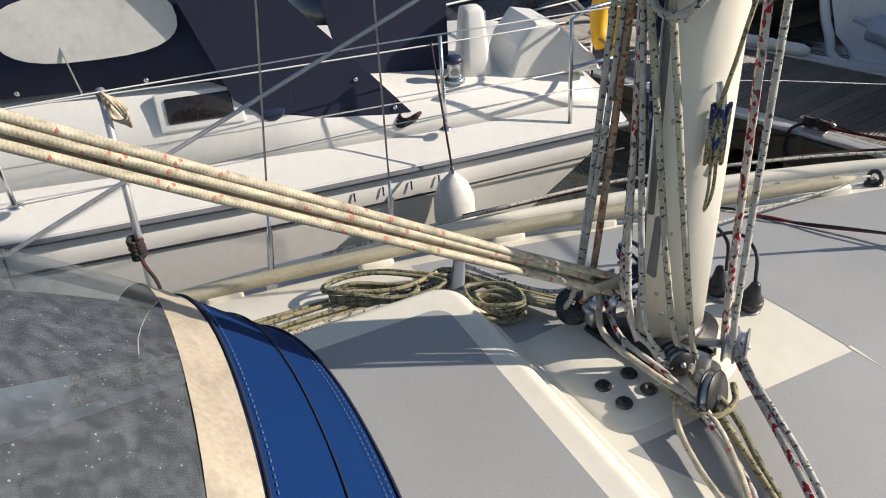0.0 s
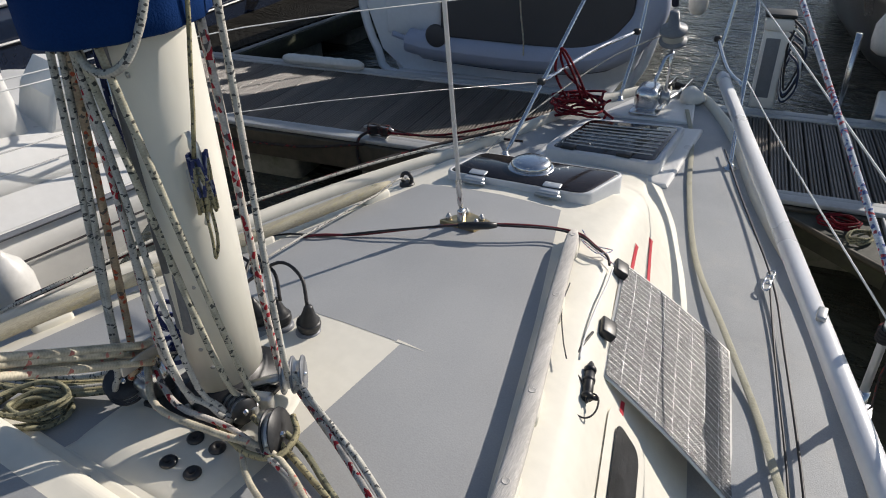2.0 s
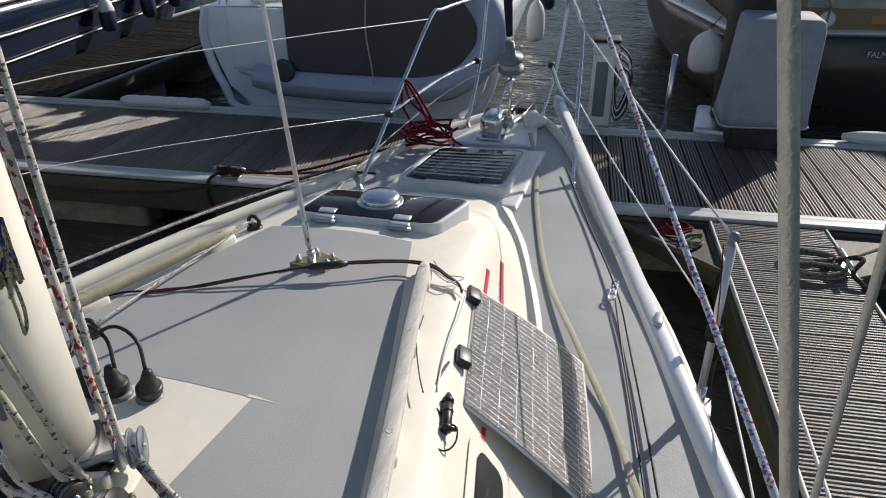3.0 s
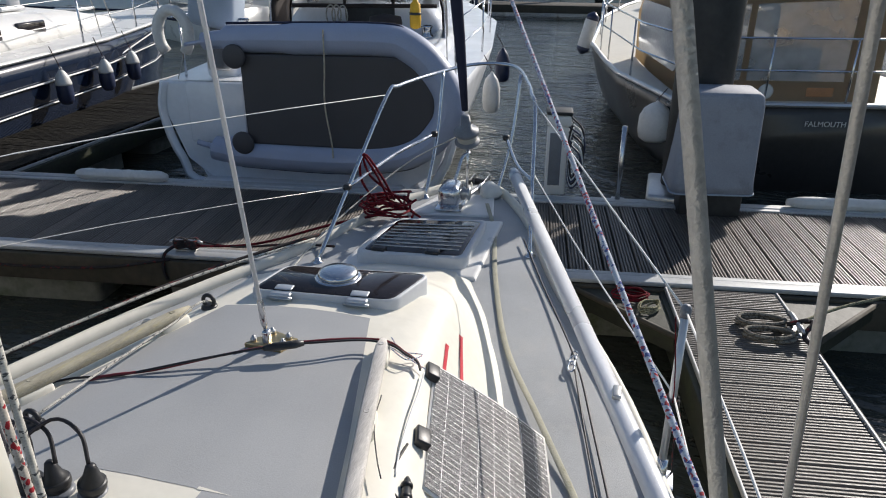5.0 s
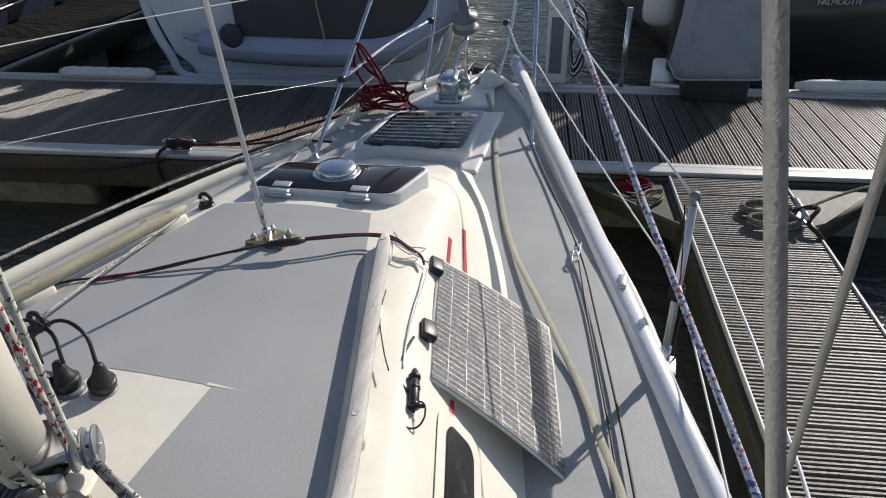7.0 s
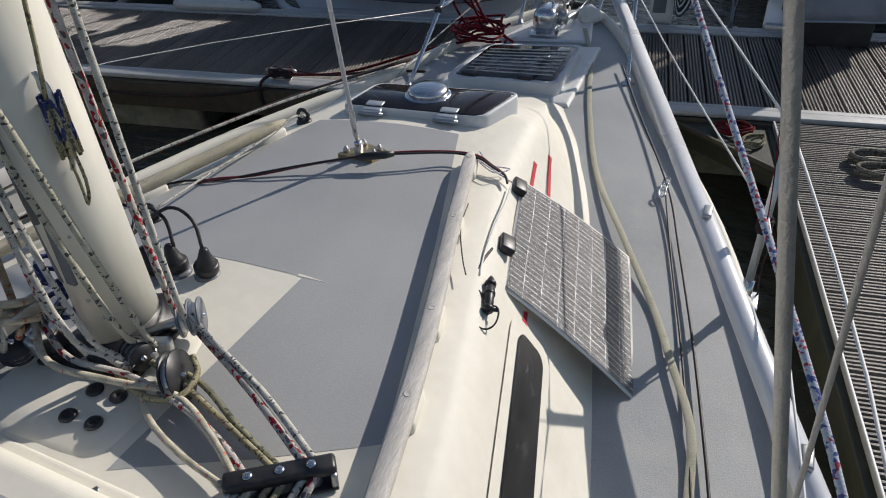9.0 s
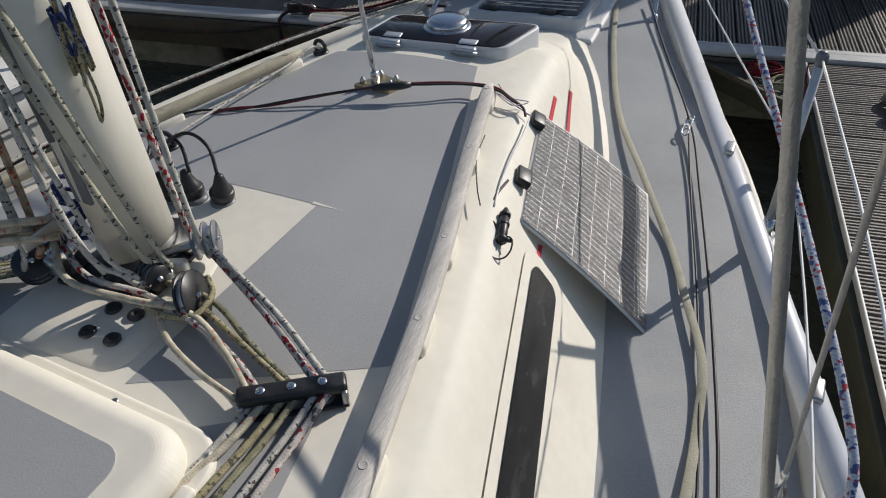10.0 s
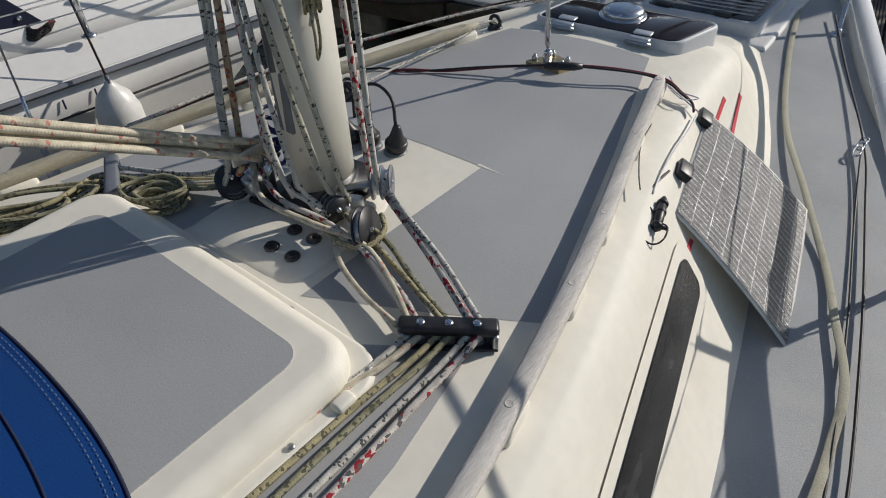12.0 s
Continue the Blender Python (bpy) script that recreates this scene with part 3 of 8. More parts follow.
mast = thing("mast", "cream painted aluminium mast stepped on the coachroof", "mast")
part("mast_tube", loft([oval(z) for z in (1.44, 2.0, 2.6, 4.0, 7.0, 11.5)]), MASTPAINT, mast)
part("mast_heel", loft([oval(1.415, grow=1.5), oval(1.43, grow=1.5), oval(1.435, grow=1.12), oval(1.465, grow=1.1)]), BLACK, mast, "black cast mast heel")


# ---- fittings of the yacht ----
def foot(x, y):
    return Vector((x, y, roof_z(x, y)))


def along_roof(points, lift):
    return [Vector((x, y, roof_z(x, y) + lift)) for x, y in points]


def hand_rail(points, label, wood):
    """A long wooden grab rail on short pads."""
    rail = thing("hand_rail", label, "hand rail", pose(points[0][0], points[0][1], roof_z(*points[0])))
    base = rail.matrix_basis.inverted()
    line = spline([(x, y, roof_z(x, y) + 0.046) for x, y in points], 8)
    rings = []
    for i, p in enumerate(line):
        d = (line[min(i + 1, len(line) - 1)] - line[max(i - 1, 0)]).normalized()
        sd = d.cross(Vector((0, 0, 1))).normalized()
        k = {0: 0.5, 1: 0.94}.get(min(i, len(line) - 1 - i), 1.0)
        rings.append([base @ (p + sd * a * 0.0225 * k + Vector((0, 0, b * 0.017 * k))) for a, b in ((1, -0.6), (1, 0.45), (0.88, 0.8), (0.66, 1), (-0.66, 1), (-0.88, 0.8), (-1, 0.45), (-1, -0.6), (-0.8, -1), (0.8, -1))])
    part("rail", loft(rings), wood, rail)
    n = len(line)
    for k in range(0, n, 7):
        p = line[min(n - 2, k + 1)]
        d = line[min(n - 1, k + 2)] - line[max(0, k)]
        turn = Matrix.Translation(base @ (p - Vector((0, 0, 0.034)))) @ Matrix.Rotation(math.atan2(d.y, d.x), 4, "Z")
        part("rail_foot", block((0, 0, 0), (0.115, 0.05, 0.045), 0.014, turn, 3), CREAM, rail)
        part("plug", lathe([(0.010, 0), (0.0095, 0.0012), (0.008, 0.0006)], 14, Matrix.Translation(base @ (p + Vector((0, 0, 0.0168))))), wood, rail)
    return rail


hand_rail([(0.368, 2.655), (0.478, 2.25), (0.608, 1.80), (0.685, 1.49), (0.78, 1.03), (0.86, 0.5), (0.90, 0.0)], "bleached teak grab rail on the coachroof edge", TEAK)
hand_rail([(-0.41, 2.66), (-0.57, 2.09), (-0.70, 1.72), (-0.80, 1.35), (-0.90, 0.8), (-0.98, 0.3), (-1.0, 0.0)], "weathered teak grab rail with lichen stains", TEAKOLD)


def deck_hatch(corners, z, label, slats=0, hinges=True, lid=SMOKE, rim=0.88):
    """A framed hatch with a smoked lid. Corners: near-left, near-right, far-right, far-left."""
    c = [Vector((*p, 0)) for p in corners]
    mid = sum(c, Vector()) / 4
    h = thing("deck_hatch", label, "hatch", pose(mid.x, mid.y, z))
    loc = [p - mid for p in c]

    def ring(shrink, r, n=4):
        out = []
        q = [p * shrink for p in loc]
        for i in range(4):
            a, b, d = q[i - 1], q[i], q[(i + 1) % 4]
            u, v = (a - b).normalized() * r, (d - b).normalized() * r
            for k in range(n + 1):
                t = k / n
                out.append(b + u * (1 - t) ** 2 + v * t ** 2)
        return out

    outer, inner = ring(1.0, 0.05), ring(rim, 0.04)
    frame_rings = [[Vector((p.x, p.y, zz)) for p in r] for r, zz in ((outer, -0.06), (outer, 0.018), ([p * 0.985 for p in outer], 0.028), ([p * 1.01 for p in inner], 0.028), (inner, 0.02), (inner, -0.03))]
    part("frame", loft(frame_rings, caps=False), FRAMEWHITE, h, "pale grey moulded frame")
    pane = part("lid", loft([[Vector((p.x, p.y, zz)) for p in r] for r, zz in ((ring(rim + 0.01, 0.04), 0.010), (ring(rim + 0.01, 0.04), 0.026), (ring(rim - 0.01, 0.04), 0.030))]), lid, h, "smoked acrylic lid")
    near, far = (loc[0] + loc[1]) / 2, (loc[2] + loc[3]) / 2
    if hinges:
        for f in (0.24, 0.76):
            p = loc[0].lerp(loc[1], f)
            d = (loc[1] - loc[0])
            m = Matrix.Translation(p + Vector((0, 0, 0.012))) @ Matrix.Rotation(math.atan2(d.y, d.x), 4, "Z")
            hinge = part("hinge", block((0, -0.012, 0), (0.085, 0.03, 0.035), 0.008, m), ALLOY, h, "grey alloy hinge")
            part("pin", tube([m @ Vector((-0.05, -0.028, 0.0)), m @ Vector((0.05, -0.028, 0.0))], 0.008, 8), DULLSTEEL, hinge)
            part("hinge_plate", block((0, 0.03, 0.02), (0.07, 0.04, 0.006), 0.003, m), ALLOY, hinge)
    for k in range(slats):
        f = 0.10 + 0.78 * k / (slats - 1)
        a, b = loc[0].lerp(loc[3], f) * 0.8 + Vector((0, 0, 0.032)), loc[1].lerp(loc[2], f) * 0.8 + Vector((0, 0, 0.032))
        part("tread_strip", tube([a, b], 0.01, 6, flat=(0.018, 0.004)), GREYPLASTIC if k % 2 > 5 else TEAK, h, "pale non-slip strip")
    return h, loc, mid


h1, _, _ = deck_hatch([(-0.285, 2.855), (0.302, 2.93), (0.365, 3.20), (-0.25, 3.10)], 1.378, "smoked acrylic hatch with two hinges ahead of the stay", rim=0.94)
h2, loc2, mid2 = deck_hatch([(-0.365, 4.03), (0.262, 4.12), (0.24, 4.74), (-0.33, 4.60)], 1.035, "fore hatch with pale non-slip strips", slats=8, hinges=False)
for f in (0.14, 0.72):
    p = loc2[0].lerp(loc2[1], f) * 0.84
    part("hinge", block((p.x, p.y, 0.036), (0.08, 0.05, 0.022), 0.006), BLACK, h2, "black hatch hinge")
part("plinth", slab([(x - mid2.x, y - mid2.y) for x, y in ((-0.46, 3.95), (0.34, 4.05), (0.32, 4.84), (-0.40, 4.68))], -0.095, lambda x, y: DECK_Z(y + mid2.y) - 1.0, 0.02, 3), WHITE, h2, "raised moulded base")

vent = thing("deck_ventilator", "polished steel mushroom ventilator on the hatch", "ventilator", pose(0.01, 3.06, 1.400))
part("vent_base", lathe([(0.098, 0), (0.098, 0.006), (0.088, 0.012)], 28), STEEL, vent)
part("vent_cap", lathe([(0.08, 0.012), (0.083, 0.022), (0.079, 0.032), (0.062, 0.041), (0.03, 0.046), (0, 0.047)], 28), STEEL, vent, "domed polished cap")

# windlass on the anchor locker lid
part("anchor_locker_lid", slab([(-0.33, 4.80), (0.24, 4.90), (0.17, 5.22), (-0.18, 5.24)], 0.95, lambda x, y: DECK_Z(y) + 0.035, 0.012, 2), WHITE, yacht, "pale anchor locker lid")
windlass = thing("windlass", "polished steel anchor windlass on the locker lid", "windlass", pose(-0.075, 4.98, 1.045, 0, 0, 6))
part("housing", block((0, 0, 0.08), (0.15, 0.22, 0.16), 0.05, segments=5), STEEL, windlass)
part("base_plate", block((0, 0, 0.006), (0.18, 0.25, 0.012), 0.004), STEEL, windlass)
part("gypsy", lathe([(0.03, -0.03), (0.05, -0.02), (0.03, 0), (0.05, 0.02), (0.03, 0.03)], 16, Matrix.Translation((0.10, 0.03, 0.08)) @ Matrix.Rotation(math.pi / 2, 4, "Y")), DULLSTEEL, windlass)
part("handle", tube([(0.0, 0.11, 0.12), (0.02, 0.16, 0.20), (0.04, 0.22, 0.28), (0.08, 0.26, 0.30)], 0.011, 8, per=4), STEEL, windlass)
tagged(part("anchor_chain", tube([(0.02, 5.05, 1.10), (0.03, 5.2, 1.09), (0.03, 5.32, 1.07), (0.02, 5.44, 1.06)], 0.012, 6, per=4), DULLSTEEL), "galvanised anchor chain running to the bow roller", "chain")
roller = thing("bow_roller", "stainless bow roller fitting at the stem", "bow roller", pose(0.0, 5.40, 1.03))
for s in (-1, 1):
    part("cheek", block((s * 0.055, 0.03, 0.03), (0.006, 0.28, 0.09), 0.003), STEEL, roller)
part("roller_wheel", lathe([(0.03, -0.045), (0.018, 0), (0.03, 0.045)], 16, Matrix.Translation((0, 0.13, 0.02)) @ Matrix.Rotation(math.pi / 2, 4, "Y")), BLACK, roller)
tagged(part("plastic_bag", loft([[Vector((0.13 + r * math.cos(a) * (1 + 0.25 * math.sin(3 * a + k)), 5.24 + r * math.sin(a) * (1 + 0.2 * math.cos(4 * a + k)), 1.03 + z)) for a in [i * math.pi / 8 for i in range(16)]] for k, (r, z) in enumerate(((0.055, 0), (0.08, 0.04), (0.06, 0.09), (0.02, 0.12)))]), FENDER), "crumpled white plastic bag beside the windlass", "bag")

# pulpit
pulpit = thing("pulpit", "polished stainless bow pulpit with two rails", "pulpit", pose(0, 4.9, 1.0))
PB = pulpit.matrix_basis.inverted()


def bar(pts, r=0.0125, per=6, owner=None, base=None, material=STEEL, name="rail_tube"):
    return part(name, tube([base @ Vector(p) for p in pts], r, 10, per=per), material, owner)


bar([(-0.60, 4.03, 0.97), (-0.56, 4.5, 1.36), (-0.515, 4.98, 1.76), (-0.48, 5.12, 1.80), (-0.36, 5.55, 1.82), (-0.20, 5.86, 1.84), (0.0, 5.96, 1.845), (0.17, 5.84, 1.84), (0.33, 5.42, 1.81), (0.40, 5.17, 1.785), (0.455, 5.02, 1.70), (0.53, 4.62, 1.2), (0.566, 4.45, 0.98)], owner=pulpit, base=PB)
bar([(-0.31, 5.14, 1.03), (-0.32, 5.45, 1.4), (-0.33, 5.62, 1.825)], owner=pulpit, base=PB, name="upright")
bar([(0.165, 5.28, 1.03), (0.22, 5.48, 1.4), (0.24, 5.62, 1.83)], owner=pulpit, base=PB, name="upright")
bar([(-0.57, 4.42, 1.30), (-0.45, 4.95, 1.38), (-0.32, 5.38, 1.42)], owner=pulpit, base=PB, name="mid_rail")
bar([(0.20, 5.40, 1.43), (0.36, 5.0, 1.36), (0.50, 4.75, 1.35)], owner=pulpit, base=PB, name="mid_rail")
for p in ((-0.32, 5.38, 1.42), (0.20, 5.40, 1.43), (-0.57, 4.42, 1.30)):
    part("clamp", block(PB @ Vector(p), (0.045, 0.05, 0.04), 0.012), BLACK, pulpit, "black rail clamp")
for x, y in ((-0.60, 4.03), (0.566, 4.45), (-0.31, 5.14), (0.165, 5.28)):
    part("foot_flange", lathe([(0.035, 0), (0.035, 0.006), (0.018, 0.012), (0.016, 0.03)], 14, Matrix.Translation(PB @ Vector((x, y, deck_z(x, y) - 0.002)))), STEEL, pulpit)

# furled headsail on the forestay
FS0, FS1 = Vector((-0.05, 5.30, 1.36)), Vector((-0.05, 1.75, 11.6))
genoa = thing("furled_headsail", "furled headsail with dark sacrificial strip on its drum", "sail", pose(*FS0))
GB = genoa.matrix_basis.inverted()
ways = [FS0.lerp(FS1, f) for f in [0.028 + 0.972 * i / 40 for i in range(41)]]
part("sail_roll", tube([GB @ (p + Vector((0.006 * math.sin(7 * i), 0.006 * math.cos(5 * i), 0))) for i, p in enumerate(ways)], [0.022, 0.03, 0.036] + [0.038 + 0.006 * math.sin(1.3 * i) for i in range(34)] + [0.03, 0.025, 0.02, 0.015], 12), NAVY, genoa, "dark furled sail cloth")
tilt = (FS1 - FS0).to_track_quat("Z", "Y").to_matrix().to_4x4()
part("drum", lathe([(0.03, -0.02), (0.085, -0.015), (0.088, 0.0), (0.05, 0.01), (0.05, 0.055), (0.088, 0.065), (0.085, 0.085), (0.04, 0.10), (0.028, 0.20)], 24, tilt @ Matrix.Translation((0, 0, 0.06))), GREYPLASTIC, genoa, "grey furling drum")
part("drum_line", lathe([(0.05, 0.0), (0.068, 0.012), (0.068, 0.045), (0.05, 0.055)], 20, tilt @ Matrix.Translation((0, 0, 0.06))), ROPE_BLACK, genoa)
part("tack_strap", tube([(0, 0, -0.3), (0, 0, 0.05)], 0.012, 8), STEEL, genoa)

# babystay
stay = thing("baby_stay", "stainless inner forestay with turnbuckle on a brass-coloured deck plate", "stay", pose(0.0, 2.545, roof_z(0, 2.545)))
SB = stay.matrix_basis.inverted()
b0 = Vector((0.0, 2.52, 1.42))
b1 = b0 + (Vector((-0.016, 2.376, 2.7)) - Vector((0.002, 2.508, 1.42))) * 3.2
bd = (b1 - b0).normalized()
part("stay_wire", tube([SB @ (b0 + bd * 0.05), SB @ b1], 0.0075, 8), POLEPAINT, stay)
part("turnbuckle", tube([SB @ (b0 + bd * d) for d in (0.02, 0.05, 0.06, 0.15, 0.16, 0.2)], [0.006, 0.007, 0.011, 0.011, 0.007, 0.006], 8), STEEL, stay)
part("toggle", block(SB @ (b0 + bd * 0.01), (0.024, 0.03, 0.05), 0.006), STEEL, stay)
part("deck_plate", slab([(-0.075, -0.05), (0.06, -0.045), (0.085, 0.03), (-0.02, 0.055)], 0.0, 0.02, 0.006), BRASS, stay, "tarnished brass-coloured deck plate")
for x, y in ((-0.05, -0.03), (0.055, -0.02), (0.055, 0.02), (-0.015, 0.035)):
    part("bolt", lathe([(0.012, 0), (0.012, 0.012), (0.006, 0.016), (0.006, 0.022)], 6, Matrix.Translation((x, y, 0.018))), DULLSTEEL, stay)


def fixed(name, line, r, material, label, category, per=5, sides=8, group=""):
    return tagged(part(name, tube(line, r, sides, per=per), material), label, category, group)


# instrument cable across the coachroof with its in-line connector
def raised(points):
    return [Vector((x, y, roof_z(x, y) + z)) for x, y, z in points]


fixed("cable", raised([(-0.90, 1.98, 0.012), (-0.70, 2.15, 0.008), (-0.45, 2.20, 0.006), (-0.28, 2.285, 0.008), (-0.10, 2.385, 0.028), (0.06, 2.475, 0.045), (0.20, 2.56, 0.05), (0.31, 2.64, 0.04), (0.39, 2.66, 0.04), (0.45, 2.64, 0.035), (0.495, 2.635, 0.03), (0.517, 2.61, 0.03)]), 0.0045, CABLERED, "dark red twin cable lying across the coachroof", "cable")
fixed("cable", raised([(-0.85, 1.96, 0.010), (-0.62, 2.15, 0.006), (-0.36, 2.245, 0.006), (-0.16, 2.335, 0.03), (0.05, 2.46, 0.047), (0.19, 2.535, 0.052), (0.31, 2.62, 0.045), (0.40, 2.645, 0.04), (0.455, 2.63, 0.035), (0.50, 2.625, 0.035), (0.52, 2.60, 0.03)]), 0.004, CABLE, "black cable lying across the coachroof", "cable")
tagged(part("cable_connector", tube(raised([(0.03, 2.445, 0.043), (0.05, 2.458, 0.045), (0.12, 2.495, 0.05), (0.145, 2.51, 0.052)]), [0.008, 0.014, 0.014, 0.009], 10), BLACK), "black in-line cable connector", "connector")
tagged(part("furling_line", tube(along_roof([(-0.425, 1.95), (-0.42, 2.3), (-0.41, 2.56), (-0.40, 2.76)], 0.03) + [Vector((-0.48, 3.2, 1.06)), Vector((-0.62, 3.8, 1.04)), Vector((-0.60, 4.3, 1.12)), Vector((-0.4, 5.0, 1.3)), Vector((-0.12, 5.3, 1.44))], 0.0045, 8, per=5), ROPE_BLACK), "thin white furling line led along the coachroof", "rope")


def deck_eye(x, y, label):
    e = thing("deck_eye", label, "deck eye", pose(x, y, roof_z(x, y)))
    part("base", lathe([(0.032, 0), (0.03, 0.01), (0.016, 0.014)], 14), BLACK, e)
    ring = [Vector((0.024 * math.cos(a), 0, 0.03 + 0.024 * math.sin(a))) for a in [i * math.pi / 8 for i in range(17)]]
    part("ring", tube(ring, 0.008, 8), BLACK, e)
    return e


deck_eye(-0.40, 2.76, "black fairlead eye at the coachroof edge")
deck_eye(-0.425, 1.955, "black fairlead eye near the mast")

# solar panel draped over the coachroof side
solar = thing("flexible_solar_panel", "flexible solar panel with silvery dimpled surface, draped over the coachroof side", "solar panel", pose(0.52, 2.75, 1.28))
TL, TR, BR, BL = Vector((0.507, 2.70, 1.305)), Vector((0.905, 2.81, 0.99)), Vector((1.07, 2.168, 0.925)), Vector((0.652, 2.125, 1.285))


def solar_sheet(m0, m1, lift):
    verts, uvs, faces, n = [], [], [], 14
    for i in range(n + 1):
        for k in range(n + 1):
            a, b = m0 + (m1 - m0) * i / n, m0 + (m1 - m0) * k / n
            p = TL.lerp(TR, b).lerp(BL.lerp(BR, b), a)
            bow = 0.014 * math.sin(math.pi * b) + 0.003 * math.sin(2 * math.pi * a)
            p = p + Vector((0.5, 0, 0.75)) * bow + Vector((0, 0, lift))
            verts.append(p - TL)
            uvs.append((b * 0.5, a * 0.62))
    w = n + 1
    for i in range(n):
        for k in range(n):
            faces.append((i * w + k, (i + 1) * w + k, (i + 1) * w + k + 1, i * w + k + 1))
    return mesh(verts, faces, uvs)


backing = part("backing_sheet", solar_sheet(0.0, 1.0, 0.0), WHITE, solar, "white backing sheet edge")
solid = backing.modifiers.new("thickness", "SOLIDIFY")
solid.thickness = 0.003
part("cell_sheet", solar_sheet(0.02, 0.98, 0.004), SOLAR, solar, "solar cells with painted silvery sparkle and pale grid lines")
for x, y, z in ((0.525, 2.625, 1.32), (0.605, 2.28, 1.325)):
    box_m = Matrix.Translation(Vector((x, y, z)) - TL) @ Matrix.Rotation(radians(18), 4, "Z") @ Matrix.Rotation(radians(30), 4, "Y")
    part("junction_box", block((0, 0, 0), (0.05, 0.075, 0.03), 0.006, box_m), BLACK, solar, "black junction box")
fixed("solar_cable", [(0.60, 2.25, 1.335), (0.60, 2.16, 1.34), (0.61, 2.08, 1.335), (0.665, 2.03, 1.33), (0.69, 1.98, 1.325)], 0.004, CABLE, "black solar panel cable", "cable")
fixed("solar_cable", [(0.53, 2.61, 1.335), (0.55, 2.5, 1.34), (0.565, 2.38, 1.345), (0.59, 2.22, 1.345), (0.615, 2.11, 1.34)], 0.003, LIFELINE, "thin pale wire beside the solar panel", "cable")
fixed("twine", along_roof([(0.38, 2.70), (0.44, 2.64), (0.50, 2.68), (0.47, 2.60), (0.40, 2.64), (0.53, 2.63)], 0.035), 0.0022, ROPE_BLUERED, "pale blue lashing twine at the rail end", "twine")
fixed("twine", along_roof([(0.47, 2.38), (0.50, 2.25), (0.56, 2.12), (0.60, 2.05)], 0.03), 0.002, CABLE, "thin dark wire end standing off the rail", "twine")
PLUG0, PLUG1 = Vector((0.648, 2.115, roof_z(0.648, 2.115) + 0.02)), Vector((0.688, 1.985, roof_z(0.688, 1.985) + 0.02))
plug = thing("cable_plug", "black cable plug hanging on the coachroof side", "plug", Matrix.Translation(PLUG0) @ (PLUG1 - PLUG0).to_track_quat("Z", "Y").to_matrix().to_4x4())
part("plug_body", lathe([(0.005, -0.012), (0.010, 0.0), (0.011, 0.03), (0.014, 0.034), (0.014, 0.10), (0.011, 0.106), (0.011, 0.125), (0.004, 0.13)], 14), BLACK, plug)
for z in (0.012, 0.052, 0.112):
    part("plug_collar", lathe([(0.0135, z), (0.0165, z + 0.003), (0.0165, z + 0.012), (0.0135, z + 0.015)], 14), BLACK, plug)
part("latch", block((0.016, 0, 0.122), (0.03, 0.008, 0.012), 0.003), BLACK, plug)
loop = [Vector((0.685 + 0.035 * math.cos(a), 1.975 + 0.045 * math.sin(a), 1.322 + 0.008 * math.sin(2 * a))) for a in [i * math.pi / 6 for i in range(14)]]
fixed("cable_loop", loop, 0.0025, CABLE, "small loop of thin black wire", "cable", per=3)


# long window in the coachroof side
def window_strip(y0, y1, half, lift, round_end):
    """A straight strip with rounded ends on the coachroof side."""
    verts, faces, n = [], [], 64
    for i in range(n + 1):
        y = y0 + (y1 - y0) * (0.5 - 0.5 * math.cos(math.pi * i / n))
        e = min(y - y0, y1 - y)
        hw = half * (math.sqrt(max(0.0, 1 - (1 - e / round_end) ** 2)) * 0.55 + 0.45 if e < round_end else 1.0)
        for k in range(5):
            x = 0.768 + 0.262 * (2.12 - y) + hw * (k / 2 - 1)
            verts.append(Vector((x + 0.7 * lift, y, roof_z(x, y) + 0.7 * lift)))
    for i in range(n):
        for k in range(4):
            faces.append((i * 5 + k, i * 5 + k + 1, (i + 1) * 5 + k + 1, (i + 1) * 5 + k))
    return mesh(verts, faces)


win = thing("coachroof_window", "long dark scratched acrylic window in a cream rim", "window", pose(0, 0, 0))
part("rim", window_strip(0.1, 2.135, 0.060, 0.006, 0.07), CREAM, win)
part("pane", window_strip(0.15, 2.088, 0.037, 0.011, 0.045), WINDOWDARK, win, "scratched dark acrylic pane")


def roof_tape(x0, y0, x1, y1, wide):
    """A strip of tape stuck to the coachroof from one place to another."""
    verts, n = [], 10
    for i in range(n + 1):
        x, y = x0 + (x1 - x0) * i / n, y0 + (y1 - y0) * i / n
        for k in (-0.5, 0.5):
            xx = x + k * wide
            verts.append(Vector((xx + 0.0015, y + (k * wide if i == 0 else 0), roof_z(xx, y) + 0.0025)))
    return mesh(verts, [(2 * i, 2 * i + 1, 2 * i + 3, 2 * i + 2) for i in range(n)])


for a in ((0.524, 3.09, 0.640, 2.70, 0.0125), (0.514, 2.93, 0.556, 2.74, 0.011), (0.729, 2.19, 0.748, 2.118, 0.012)):
    part("trim_stripe", roof_tape(*a), RED, yacht, "red trim tape")

# webbing jackstay along the side deck
strap_line = [(0.16, 5.05), (0.297, 4.671), (0.44, 4.1), (0.637, 3.47), (0.86, 3.0), (1.05, 2.64), (1.15, 2.40), (1.245, 2.16), (1.275, 1.95), (1.29, 1.7), (1.30, 1.2), (1.31, 0.3)]
sp = spline([Vector((x, y, max(deck_z(x, y), roof_z(x, y) if y < 4.1 and abs(x) < ROOF_FOOT(y) else 0) + 0.012 + 0.02 * max(0, math.sin(9 * y)))) for x, y in strap_line], 8)
tagged(part("jackstay_strap", tube(sp, 0.02, 8, flat=(0.027, 0.004)), WEBBING), "worn buff webbing jackstay lying along the side deck", "strap")
